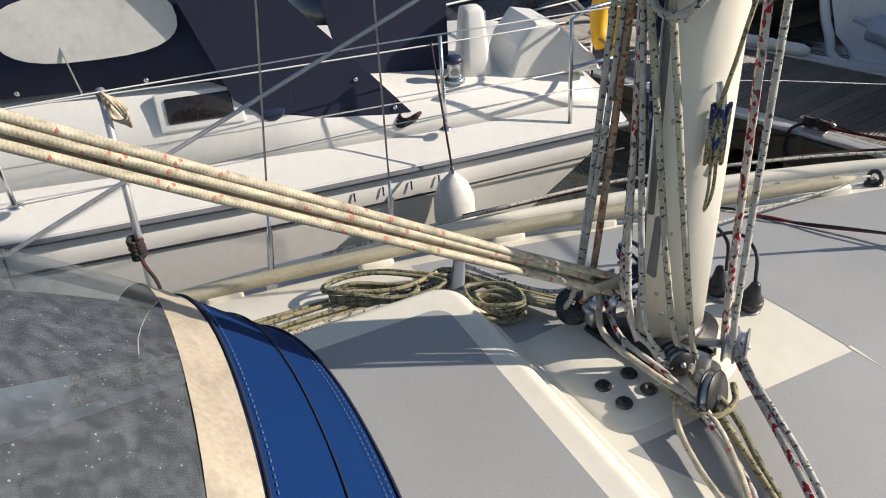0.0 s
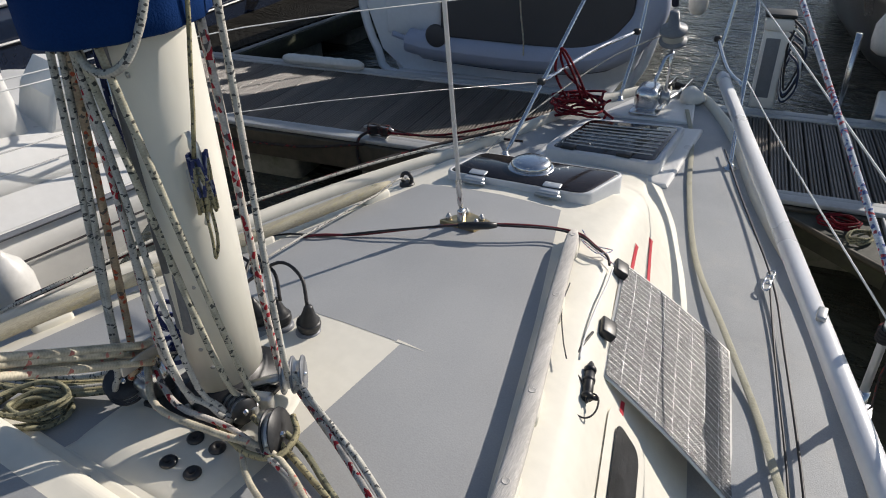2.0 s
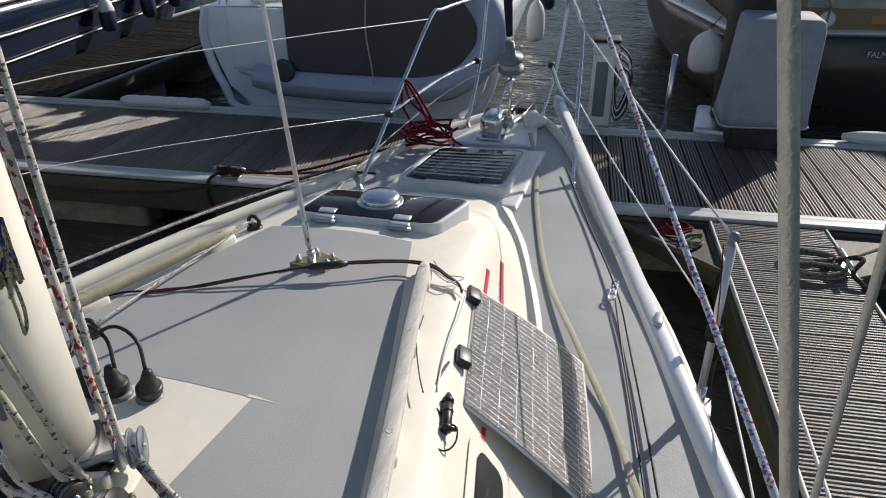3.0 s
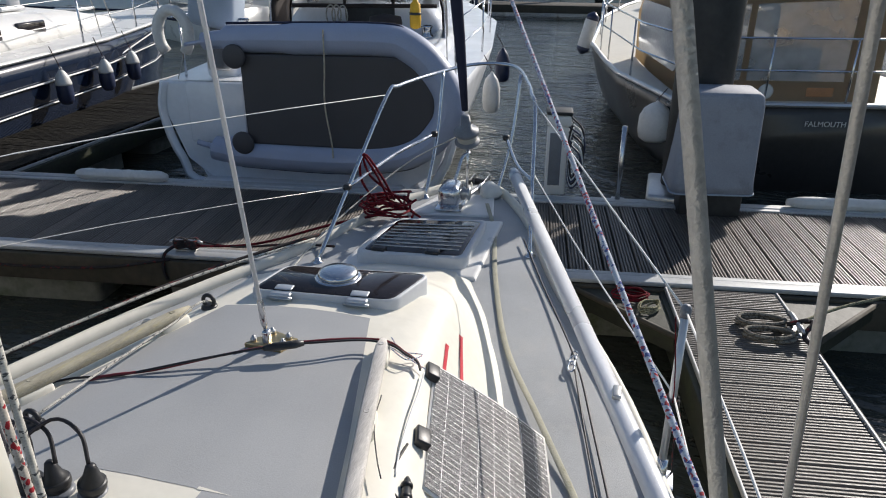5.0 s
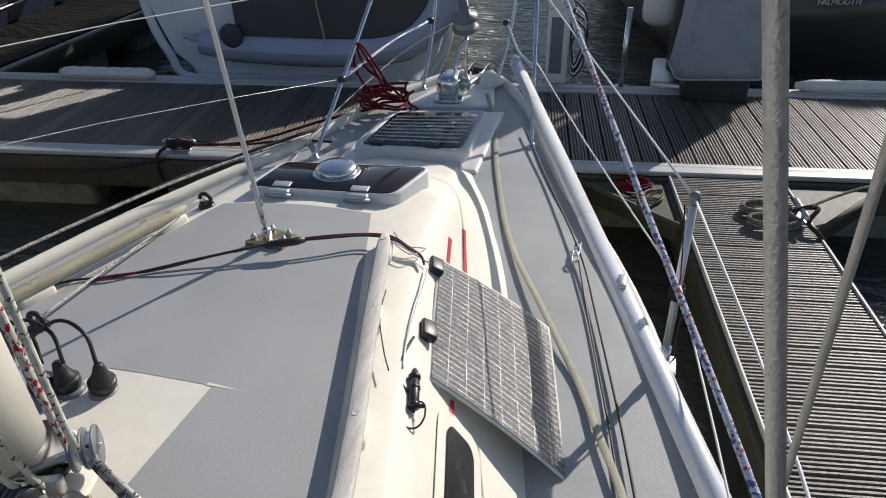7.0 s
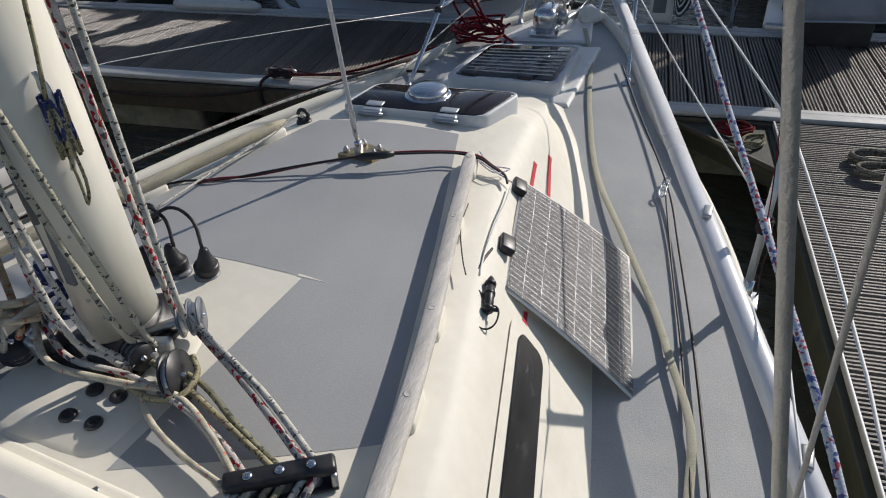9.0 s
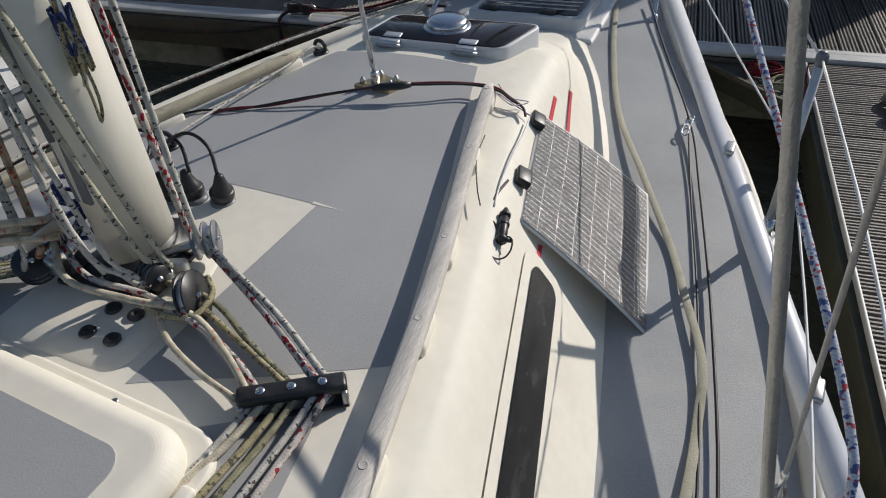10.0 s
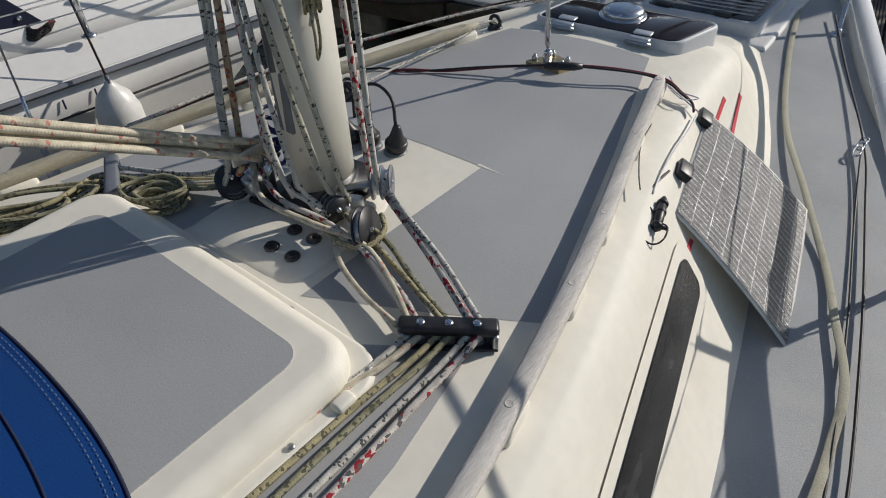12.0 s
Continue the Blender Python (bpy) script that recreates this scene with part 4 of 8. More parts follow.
fixed("jackstay_line", [Vector((x, y, deck_z(x, y) + z)) for x, y, z in ((0.50, 4.6, 0.03), (0.70, 4.1, 0.02), (0.957, 3.44, 0.03), (1.08, 3.0, 0.02), (1.25, 2.3, 0.02), (1.38, 1.6, 0.02), (1.42, 0.8, 0.02))], 0.005, CABLE, "thin black line along the side deck", "rope")
fixed("jackstay_line", [Vector((x, y, deck_z(x, y) + z)) for x, y, z in ((0.957, 3.40, 0.03), (1.06, 2.95, 0.01), (1.21, 2.3, 0.012), (1.33, 1.6, 0.012), (1.36, 0.8, 0.012))], 0.004, CABLE, "second thin black line along the side deck", "rope")
clip = thing("shackle", "small steel shackle joining the deck lines", "shackle", pose(0.95, 3.42, deck_z(0.95, 3.42) + 0.03))
for k in range(3):
    part("link", tube([Vector((0.014 * math.cos(a), 0.05 * (k - 1) + 0.032 * math.sin(a), 0.006 * math.sin(a + k))) for a in [i * math.pi / 6 for i in range(13)]], 0.0045, 6), STEEL, clip)

# spinnaker pole stowed along the rail
P0, P1 = Vector((0.37, 4.88, 1.33)), Vector((2.0, 0.55, 1.085))
P1 = P0 + (Vector((1.648, 1.5, 1.137)) - Vector((0.359, 4.9, 1.331))) * 1.45
pole = thing("spinnaker_pole", "white alloy spinnaker pole stowed outside the side deck", "pole", pose(*P0))
part("pole_tube", tube([Vector(), P1 - P0], 0.036, 18), POLEPAINT, pole)
pd = (P1 - P0).normalized()
part("end_fitting", tube([pd * -0.10, pd * -0.06, pd * 0.0, pd * 0.06], [0.012, 0.03, 0.039, 0.038], 12), ALLOY, pole, "grey alloy end fitting")
for f in (0.42, 0.60):
    part("pole_eye", block(pd * ((P1 - P0).length * f) + Vector((0.0, 0, 0.04)), (0.03, 0.07, 0.02), 0.006), DULLSTEEL, pole)


# stanchions and guard wires
def stanchion(x, y, z0, z1, label, lean=(0, 0)):
    s = thing("stanchion", label, "stanchion", pose(x, y, z0), group="guard rail stanchions")
    top = Vector((lean[0], lean[1], z1 - z0))
    part("post", tube([Vector(), top], 0.0135, 12), ALLOY, s)
    part("socket", tube([Vector((0, 0, -0.02)), Vector((0, 0, 0.09))], 0.019, 12), STEEL, s)
    part("base_flange", block((0, 0, 0.004), (0.09, 0.10, 0.012), 0.004), STEEL, s)
    part("cap", lathe([(0.017, -0.03), (0.018, 0.0), (0.012, 0.012), (0, 0.014)], 12, Matrix.Translation(top)), GREYPLASTIC, s)
    return s


stanchion(1.335, 2.80, 0.93, 1.585, "alloy guard rail stanchion with a tied line", (0.0, 0.05))
stanchion(1.55, 0.6, 0.92, 1.60, "alloy guard rail stanchion beside the cockpit")
stanchion(-1.52, 0.30, 0.93, 1.88, "alloy stanchion with a rope coil on top", (-0.03, 0.06))
fixed("guard_wire", [(0.40, 5.15, 1.77), (0.87, 4.0, 1.67), (1.335, 2.85, 1.575)], 0.004, LIFELINE, "white coated upper guard wire", "guard wire", 3)
fixed("guard_wire", [(0.47, 4.9, 1.37), (0.90, 3.85, 1.31), (1.337, 2.83, 1.27)], 0.0035, LIFELINE, "white coated lower guard wire", "guard wire", 3)
fixed("guard_wire", [(1.335, 2.85, 1.575), (1.50, 1.8, 1.585), (1.60, 0.6, 1.60)], 0.004, LIFELINE, "white coated upper guard wire", "guard wire", 3)
fixed("guard_wire", [(1.337, 2.83, 1.27), (1.47, 1.8, 1.27), (1.57, 0.6, 1.28)], 0.0035, LIFELINE, "white coated lower guard wire", "guard wire", 3)
fixed("guard_wire", [(-0.515, 4.98, 1.76), (-1.15, 3.4, 1.84), (-1.5, 2.35, 1.847), (-1.53, 0.35, 1.885), (-1.55, -1.5, 1.9)], 0.0028, LIFELINE, "white coated upper guard wire", "guard wire", 2)
fixed("guard_wire", [(-0.57, 4.42, 1.30), (-1.2, 3.2, 1.44), (-1.5, 2.2, 1.52), (-1.52, 0.31, 1.56), (-1.55, -1.5, 1.60)], 0.0025, WIRE, "bare stainless lower guard wire to port", "guard wire", 2)
knot = thing("tied_line", "dark line hitched round the stanchion", "rope", pose(1.335, 2.82, 1.22))
for k in range(4):
    part("turn", tube([Vector((0.021 * math.cos(a), 0.021 * math.sin(a), 0.012 * k + 0.006 * math.sin(a))) for a in [i * math.pi / 6 for i in range(13)]], 0.006, 6), ROPE_DARK, knot)
part("tail", tube([(0.02, 0, 0.01), (0.035, 0.01, -0.05), (0.03, 0.02, -0.16), (0.04, 0.02, -0.28)], 0.004, 6, per=4), ROPE_DARK, knot)
pknot = thing("tied_line", "black line hitched round the port stanchion", "rope", pose(-1.52, 0.31, 1.27))
for k in range(5):
    part("turn", tube([Vector((0.022 * math.cos(a), 0.022 * math.sin(a), 0.016 * k + 0.007 * math.sin(a + k))) for a in [i * math.pi / 6 for i in range(13)]], 0.010, 6), ROPE_DARK, pknot)
part("tail", tube([(0.02, 0, 0.01), (0.045, 0.01, -0.03), (0.03, 0.03, -0.12), (0.04, 0.03, -0.24)], 0.007, 6, per=4), ROPE_DARK, pknot)
coil = thing("rope_coil", "small buff rope coil hung on the stanchion top", "rope", pose(-1.55, 0.36, 1.86))
for k in range(4):
    part("turn", tube([Vector((0.02 + 0.022 * math.cos(a) + 0.012 * k * math.sin(a), 0.03 + 0.03 * math.cos(a + 0.4 * k), -0.045 + (0.04 + 0.012 * k) * math.sin(a))) for a in [i * math.pi / 8 for i in range(17)]], 0.006, 6), ROPE_BUFF, coil)


# shrouds beside the camera and to port
def shroud(a, b, r, label, up=6.0):
    a, b = Vector(a), Vector(b)
    d = (b - a).normalized()
    s = thing("shroud", label, "shroud", pose(*a), group="shrouds")
    part("wire", tube([d * 0.30, d * up], r, 10), WIRE, s)
    part("rigging_screw", tube([d * f for f in (0.03, 0.07, 0.08, 0.25, 0.26, 0.34)], [0.007, 0.008, 0.013, 0.013, 0.008, 0.007], 10), STEEL, s)
    part("chain_plate", block((0, 0, -0.0), (0.012, 0.05, 0.09), 0.004), STEEL, s)
    return s


shroud((1.516, 0.932, 0.95), (1.145, 1.155, 2.7), 0.0055, "twisted stainless shroud wire")
shroud((1.474, 1.70, 0.95), (1.272, 1.255, 2.7), 0.0045, "thinner twisted stainless shroud wire")
shroud((-1.5, 0.75, 0.98), (-1.5, 0.914, 2.097), 0.004, "stainless shroud wire to port")
shroud((-1.5, 1.30, 0.98), (-1.5, 1.335, 2.034), 0.004, "stainless shroud wire to port")
fixed("guy_rope", [(-1.5, -0.2, 1.37), (-1.5, 0.018, 1.452), (-1.5, 1.501, 2.009), (-1.5, 3.0, 2.57)], 0.0085, WIRE, "grey rope led diagonally past the port shrouds", "rope", 0)

# headsail sheet from the furled sail, wrapped at the shroud
fixed("headsail_sheet", [(-0.05, 5.0, 3.12), (0.015, 4.8, 3.046), (0.72, 3.15, 2.353), (1.10, 2.27, 1.98), (1.42, 1.52, 1.67), (1.47, 1.36, 1.55), (1.49, 1.22, 1.40), (1.505, 1.05, 1.15), (1.50, 0.9, 1.0)], 0.0075, ROPE_BLUERED, "white headsail sheet with blue and red flecks", "rope", 6)
fixed("flag_halyard", [(1.30, 2.75, 1.60), (1.335, 2.80, 1.3), (1.34, 2.83, 1.0)], 0.002, ROPE_MAROON, "thin red cord by the stanchion", "twine", 3)

# maroon rope hung on the pulpit
maroon = thing("rope_coil", "maroon rope bunched on the foredeck and hung on the pulpit rail", "rope", pose(-0.42, 4.72, 1.05))
random.seed(5)
for k in range(7):
    r0, ph = 0.09 + 0.05 * random.random(), random.random() * 6
    part("loop", tube([Vector((r0 * 1.25 * math.cos(a) + 0.04 * random.uniform(-1, 1), r0 * math.sin(a) + 0.05 * (k % 3 - 1), 0.02 + 0.013 * k + 0.02 * math.sin(2 * a + ph))) for a in [i * math.pi / 5 for i in range(11)]], 0.008, 7, per=3), ROPE_MAROON, maroon)
part("hanging_part", tube([(0.0, 0.0, 0.08), (-0.06, -0.03, 0.24), (-0.125, -0.10, 0.40), (-0.09, -0.08, 0.26), (0.02, 0.05, 0.1), (0.12, 0.0, 0.04), (0.24, -0.08, 0.02)], 0.008, 7, per=5), ROPE_MAROON, maroon)
part("hanging_part", tube([(0.03, 0.02, 0.08), (-0.03, -0.05, 0.26), (-0.115, -0.11, 0.41), (-0.14, -0.12, 0.26), (-0.1, 0.0, 0.06)], 0.008, 7, per=5), ROPE_MAROON, maroon)

# mooring lines
fixed("mooring_line", [(-0.42, 4.66, 1.06), (-0.8, 4.62, 0.95), (-1.4, 4.66, 0.72), (-1.95, 4.78, 0.58), (-2.15, 4.86, 0.56)], 0.009, ROPE_MAROON, "dark red mooring line to the pontoon cleat", "rope")
fixed("mooring_line", [(-0.55, 4.15, 1.02), (-0.95, 4.35, 0.9), (-1.6, 4.68, 0.66), (-2.1, 4.9, 0.555)], 0.008, ROPE_DARK, "dark mooring line to the pontoon cleat", "rope")
fixed("toe_rail_rope", [(-0.70, 4.2, 1.03), (-1.05, 3.62, 1.02), (-1.26, 3.1, 1.02), (-1.46, 2.5, 1.01), (-1.55, 1.9, 1.0), (-1.6, 1.0, 1.0)], 0.008, ROPE_BLACK, "white rope lying along the port toe rail", "rope")
fixed("toe_rail_rope", [(-0.70, 4.28, 1.03), (-1.08, 3.7, 1.0), (-1.32, 3.1, 0.99), (-1.5, 2.5, 0.98), (-1.62, 1.7, 0.97)], 0.012, ROPE_DARK, "dark rope along the outside of the toe rail", "rope")
fairlead = thing("fairlead", "grey alloy fairlead on the port side deck", "fairlead", pose(-1.02, 3.12, deck_z(-1.0, 3.1)))
part("horn", tube([(-0.09, 0.02, 0), (-0.05, 0.02, 0.045), (0.02, 0.0, 0.055), (0.08, -0.02, 0.04), (0.1, -0.03, 0.0)], 0.009, 8, per=4), ALLOY, fairlead)
part("horn_base", block((0, 0, 0.006), (0.24, 0.07, 0.014), 0.005), ALLOY, fairlead)


# ---- at the mast ----
def at_mast(p):
    return Vector(p) - MAST


def mast_line(name, pts, r, material, label, per=5):
    return tagged(part(name, tube(pts, r, 8, per=per), material), label, "rope", "halyards")


def up(a, b, z):
    """The point at height z on the line through a and b."""
    a, b = Vector(a), Vector(b)
    return a + (b - a) * ((z - a.z) / (b.z - a.z))


A1 = ((-0.193, 1.314, 1.55), (-0.185, 1.386, 2.4))
A2 = ((-0.176, 1.345, 1.55), (-0.154, 1.403, 2.4))
B1 = ((-0.03, 1.34, 1.55), (-0.116, 1.374, 2.4))
C1 = ((0.041, 1.409, 1.55), (-0.093, 1.352, 2.4))
D1 = ((0.067, 1.441, 1.55), (-0.034, 1.352, 2.4))
E1 = ((0.085, 1.53, 1.55), (0.043, 1.53, 2.4))
F1 = ((0.115, 1.525, 1.55), (0.063, 1.561, 2.4))
mast_line("halyard", [up(*A1, 5), up(*A1, 2.4), up(*A1, 1.62), Vector((-0.22, 1.30, 1.47))], 0.0075, ROPE_BLACK, "white halyard with black flecks beside the mast", 4)
mast_line("halyard", [up(*A1, 5) + Vector((0.03, 0, 0)), up(*A1, 2.4) + Vector((0.02, 0.01, 0)), up(*A1, 1.7) + Vector((0.012, 0, 0)), Vector((-0.24, 1.34, 1.52)), Vector((-0.36, 1.30, 1.45)), Vector((-0.6, 1.2, 1.43))], 0.007, ROPE_BLACK, "dirty white halyard with black flecks beside the mast", 4)
mast_line("halyard", [up(*A2, 5), up(*A2, 2.4), up(*A2, 1.62), Vector((-0.19, 1.33, 1.5))], 0.0085, ROPE_ORANGE, "tan halyard with red flecks beside the mast", 4)
mast_line("halyard", [up(*B1, 5), up(*B1, 2.4), up(*B1, 1.62), Vector((0.03, 1.37, 1.49)), Vector((0.07, 1.38, 1.455))], 0.0075, ROPE_BLACK, "white halyard with black flecks down the mast", 4)
mast_line("halyard", [up(*B1, 5) + Vector((0.015, 0, 0)), up(*B1, 2.4) + Vector((0.012, -0.006, 0)), Vector((-0.07, 1.35, 1.8)), Vector((-0.06, 1.345, 1.62)), Vector((0.0, 1.35, 1.5))], 0.007, ROPE_RED, "white halyard with red flecks down the mast", 4)
mast_line("halyard", [up(*C1, 5), up(*C1, 2.4), up(*C1, 1.62), Vector((0.065, 1.43, 1.47))], 0.0075, ROPE_PALE, "pale halyard with dark flecks down the mast", 4)
mast_line("halyard", [up(*D1, 5), up(*D1, 2.4), up(*D1, 1.6), Vector((0.09, 1.45, 1.47))], 0.0075, ROPE_PALE, "pale halyard with dark flecks down the mast", 4)
B2 = ((0.0, 1.36, 1.55), (-0.108, 1.362, 2.4))
mast_line("halyard", [up(*B2, 5), up(*B2, 2.4), up(*B2, 1.62), Vector((0.045, 1.385, 1.48)), Vector((0.08, 1.39, 1.455))], 0.007, ROPE_BLACK, "white halyard with black flecks down the mast", 4)
mast_line("halyard", [up(*E1, 5), up(*E1, 2.4), up(*E1, 1.56), Vector((0.095, 1.545, 1.49)), Vector((0.16, 1.525, 1.455)), Vector((0.36, 1.44, 1.435)), Vector((0.571, 1.33, 1.425))], 0.0085, ROPE_RED, "white halyard with dark red flecks led to the organiser", 4)
mast_line("halyard", [up(*F1, 5), up(*F1, 2.4), up(*F1, 1.56), Vector((0.125, 1.54, 1.50)), Vector((0.19, 1.52, 1.46)), Vector((0.38, 1.45, 1.44)), Vector((0.586, 1.345, 1.425))], 0.0075, ROPE_BLACK, "white halyard with grey flecks led to the organiser", 4)
mast_line("halyard", [(-0.16, 1.36, 1.53), (-0.06, 1.30, 1.50), (0.08, 1.33, 1.47), (0.22, 1.36, 1.455), (0.36, 1.31, 1.44), (0.471, 1.245, 1.425)], 0.0085, ROPE_BUFF, "buff control line led to the organiser", 5)
mast_line("halyard", [(-0.15, 1.37, 1.52), (-0.03, 1.33, 1.495), (0.10, 1.36, 1.465), (0.25, 1.345, 1.45), (0.38, 1.31, 1.437), (0.486, 1.26, 1.425)], 0.0075, ROPE_RED, "white control line with flecks led to the organiser", 5)
mast_line("halyard", [(0.10, 1.42, 1.45), (0.20, 1.40, 1.44), (0.34, 1.36, 1.43), (0.521, 1.30, 1.425)], 0.0075, ROPE_OLIVE, "olive line led from the turning block to the organiser", 5)
mast_line("halyard", [(0.12, 1.43, 1.45), (0.24, 1.42, 1.435), (0.38, 1.36, 1.43), (0.536, 1.305, 1.422)], 0.0075, ROPE_DIRTY, "mossy line led from the turning block to the organiser", 5)
mast_line("halyard", [(0.06, 1.36, 1.455), (0.16, 1.335, 1.45), (0.235, 1.36, 1.455), (0.235, 1.42, 1.465), (0.20, 1.45, 1.48)], 0.0075, ROPE_OLIVE, "olive rope turned round the large sheave", 5)
mast_line("halyard", [(0.13, 1.36, 1.455), (0.20, 1.30, 1.435), (0.31, 1.262, 1.422), (0.44, 1.235, 1.425)], 0.007, ROPE_BUFF, "slack buff line lying on the deck", 5)

# navy tie line wound down the mast, and the flag cleat
ring = []
for i in range(30):
    z = 2.55 - i * 0.036
    a = radians(-60 - i * 5.2)
    c = MAST + Vector((0, -RAKE * (z - MAST.z), 0))
    ring.append(Vector((c.x + 0.072 * math.cos(a), c.y + 0.102 * math.sin(a), z)))
mast_line("tie_line", ring, 0.0055, ROPE_NAVY, "navy line wound down the mast", 0)
cleat = thing("mast_cleat", "grey horn cleat on the mast with line made fast", "cleat", pose(0.012, 1.475, 2.0))
part("horn", tube([(0.004, 0.0, -0.10), (0.016, 0, -0.06), (0.018, 0, 0.0), (0.016, 0, 0.06), (0.004, 0.0, 0.10)], [0.006, 0.010, 0.013, 0.010, 0.006], 8, per=3), ALLOY, cleat)
part("stem", block((0.004, 0, 0), (0.03, 0.03, 0.05), 0.006), ALLOY, cleat)
for k in range(6):
    part("turn", tube([Vector((0.018 + 0.012 * math.cos(a), 0.02 * math.sin(a), 0.05 * math.sin(2 * a) * (1 if k % 2 else -1) + 0.008 * (k - 3))) for a in [i * math.pi / 6 for i in range(13)]], 0.0045, 6), ROPE_OLIVE if k < 4 else ROPE_NAVY, cleat)
part("tail", tube([(0.02, -0.01, -0.04), (0.03, -0.015, -0.12), (0.024, -0.012, -0.17), (0.028, 0.0, -0.12), (0.02, 0.0, 0.0)], 0.0035, 6, per=4), ROPE_OLIVE, cleat)
part("lead", tube([(0.02, -0.01, 0.05), (0.05, 0.0, 0.22), (0.09, 0.02, 0.6), (0.12, 0.0, 1.6)], 0.0045, 6, per=3), ROPE_OLIVE, cleat)
mast_line("halyard_bight", [(-0.10, 1.36, 2.42), (-0.06, 1.345, 2.28), (0.0, 1.35, 2.24), (0.05, 1.38, 2.28), (0.075, 1.42, 2.40), (0.07, 1.44, 2.6)], 0.008, ROPE_BLACK, "slack bight of white halyard with black flecks round the mast", 6)

# mast details
part("mast_plate", block(at_mast((-0.052, 1.41, 1.72)) + MAST, (0.05, 0.012, 0.16), 0.004), GREYPLASTIC, mast, "dark sail track gate plate")
part("track", tube([(-0.055, 1.404, 1.8), (-0.055, 1.39, 3.0), (-0.055, 1.36, 5.5)], 0.01, 8), GREYPLASTIC, mast)
for k in range(9):
    a = radians(-62 if k % 2 else -50)
    z = 1.54 + 0.055 * k
    part("rivet", lathe([(0.006, 0), (0.005, 0.003), (0, 0.004)], 8, Matrix.Translation((MAST.x + 0.0635 * math.cos(a), MAST.y + 0.093 * math.sin(a), z)) @ Matrix.Rotation(math.pi / 2, 4, "X") @ Matrix.Rotation(radians(35), 4, "Y")), DULLSTEEL, mast)
for z in (2.02, 2.22):
    part("rivet", lathe([(0.007, 0), (0.006, 0.003), (0, 0.004)], 8, Matrix.Translation((MAST.x + 0.03, MAST.y - 0.090, z)) @ Matrix.Rotation(math.pi / 2, 4, "X")), DULLSTEEL, mast)
cover_ring = []
for z, g in ((2.300, 0.94), (2.292, 0.97), (2.296, 1.0), (2.33, 1.01), (2.6, 1.04), (3.2, 1.1), (3.9, 1.0)):
    cover_ring.append([Vector((-0.075 + 0.15 * g * math.cos(2 * math.pi * k / 40) + 0.004 * math.sin(k * 1.9 + z), 1.455 + 0.165 * g * math.sin(2 * math.pi * k / 40), z + 0.012 * math.sin(2 * math.pi * k / 40 + 0.6))) for k in range(40)])
cover = tagged(part("sail_cover", loft(cover_ring), BLUE), "blue canvas sail cover round the mast", "cover")


def sheave_block(name, c, axis, r, w, n, label, cheeks=BLACK, wheel=ALLOY):
    """A turning block: cheek discs and grooved wheels on one axle."""
    b = thing(name, label, "block", pose(*c))
    q = Vector(axis).to_track_quat("Z", "Y").to_matrix().to_4x4()
    for k in range(n + 1):
        z = (k - n / 2) * w
        part("cheek", lathe([(r * 1.12, z - 0.0022), (r * 1.15, z), (r * 1.12, z + 0.0022)], 22, q), cheeks, b)
    for k in range(n):
        z = (k - n / 2 + 0.5) * w
        part("sheave", lathe([(r, z - w * 0.4), (r * 0.82, z - w * 0.12), (r * 0.82, z + w * 0.12), (r, z + w * 0.4)], 22, q), wheel, b, "grey sheave")
    part("axle", lathe([(0.006, -w * n / 2 - 0.008), (0.006, w * n / 2 + 0.008)], 10, q), STEEL, b)
    return b


sp_block = sheave_block("double_sheave", (0.105, 1.555, 1.475), (0.80, 0.58, 0.05), 0.040, 0.024, 2, "double grey sheave on a steel arm at the mast foot", GREYPLASTIC)
part("arm", tube([(-0.12, -0.09, -0.035), (-0.05, -0.04, -0.01), (0.0, 0.0, 0.0)], 0.011, 8), DULLSTEEL, sp_block)
big = sheave_block("foot_block", (0.19, 1.405, 1.455), (0.85, 0.4, 0.25), 0.052, 0.02, 1, "large turning block lying at the mast foot")
part("strap", block((-0.04, 0.02, -0.005), (0.06, 0.03, 0.05), 0.01), DULLSTEEL, big)
sm = sheave_block("foot_block", (0.06, 1.42, 1.46), (0.9, -0.2, 0.1), 0.028, 0.017, 3, "triple black turning block at the mast foot")
part("head", block((0, 0.02, -0.015), (0.07, 0.03, 0.04), 0.01), DULLSTEEL, sm)
rat = sheave_block("vang_block", (-0.165, 1.375, 1.515), (0.5, -0.55, 0.65), 0.034, 0.022, 1, "steel-cheeked vang block shackled to the mast foot", STEEL, WHITE)
part("shackle", tube([Vector((0.02 + 0.018 * math.cos(a), -0.01 + 0.014 * math.sin(a), 0.055 + 0.02 * math.sin(a))) for a in [i * math.pi / 8 for i in range(17)]], 0.005, 8), STEEL, rat)
part("swivel", block((0.01, 0.0, 0.03), (0.03, 0.022, 0.06), 0.008), STEEL, rat)
pb = sheave_block("foot_block", (-0.225, 1.33, 1.465), (0.4, -0.3, 0.9), 0.040, 0.02, 2, "double black block at the port side of the mast foot")
part("head", block((0.05, 0.02, 0.0), (0.05, 0.04, 0.05), 0.012), DULLSTEEL, pb)
foot_plate = thing("mast_foot_plate", "dark steel plate with bolts under the mast blocks", "plate", pose(-0.04, 1.44, 1.415))
part("plate", slab([(-0.14, -0.105), (0.10, -0.068), (0.115, -0.05), (0.10, 0.11), (0.08, 0.13), (-0.11, 0.16), (-0.135, 0.14), (-0.15, -0.09)], 0.0, 0.012, 0.003), BLACK, foot_plate)
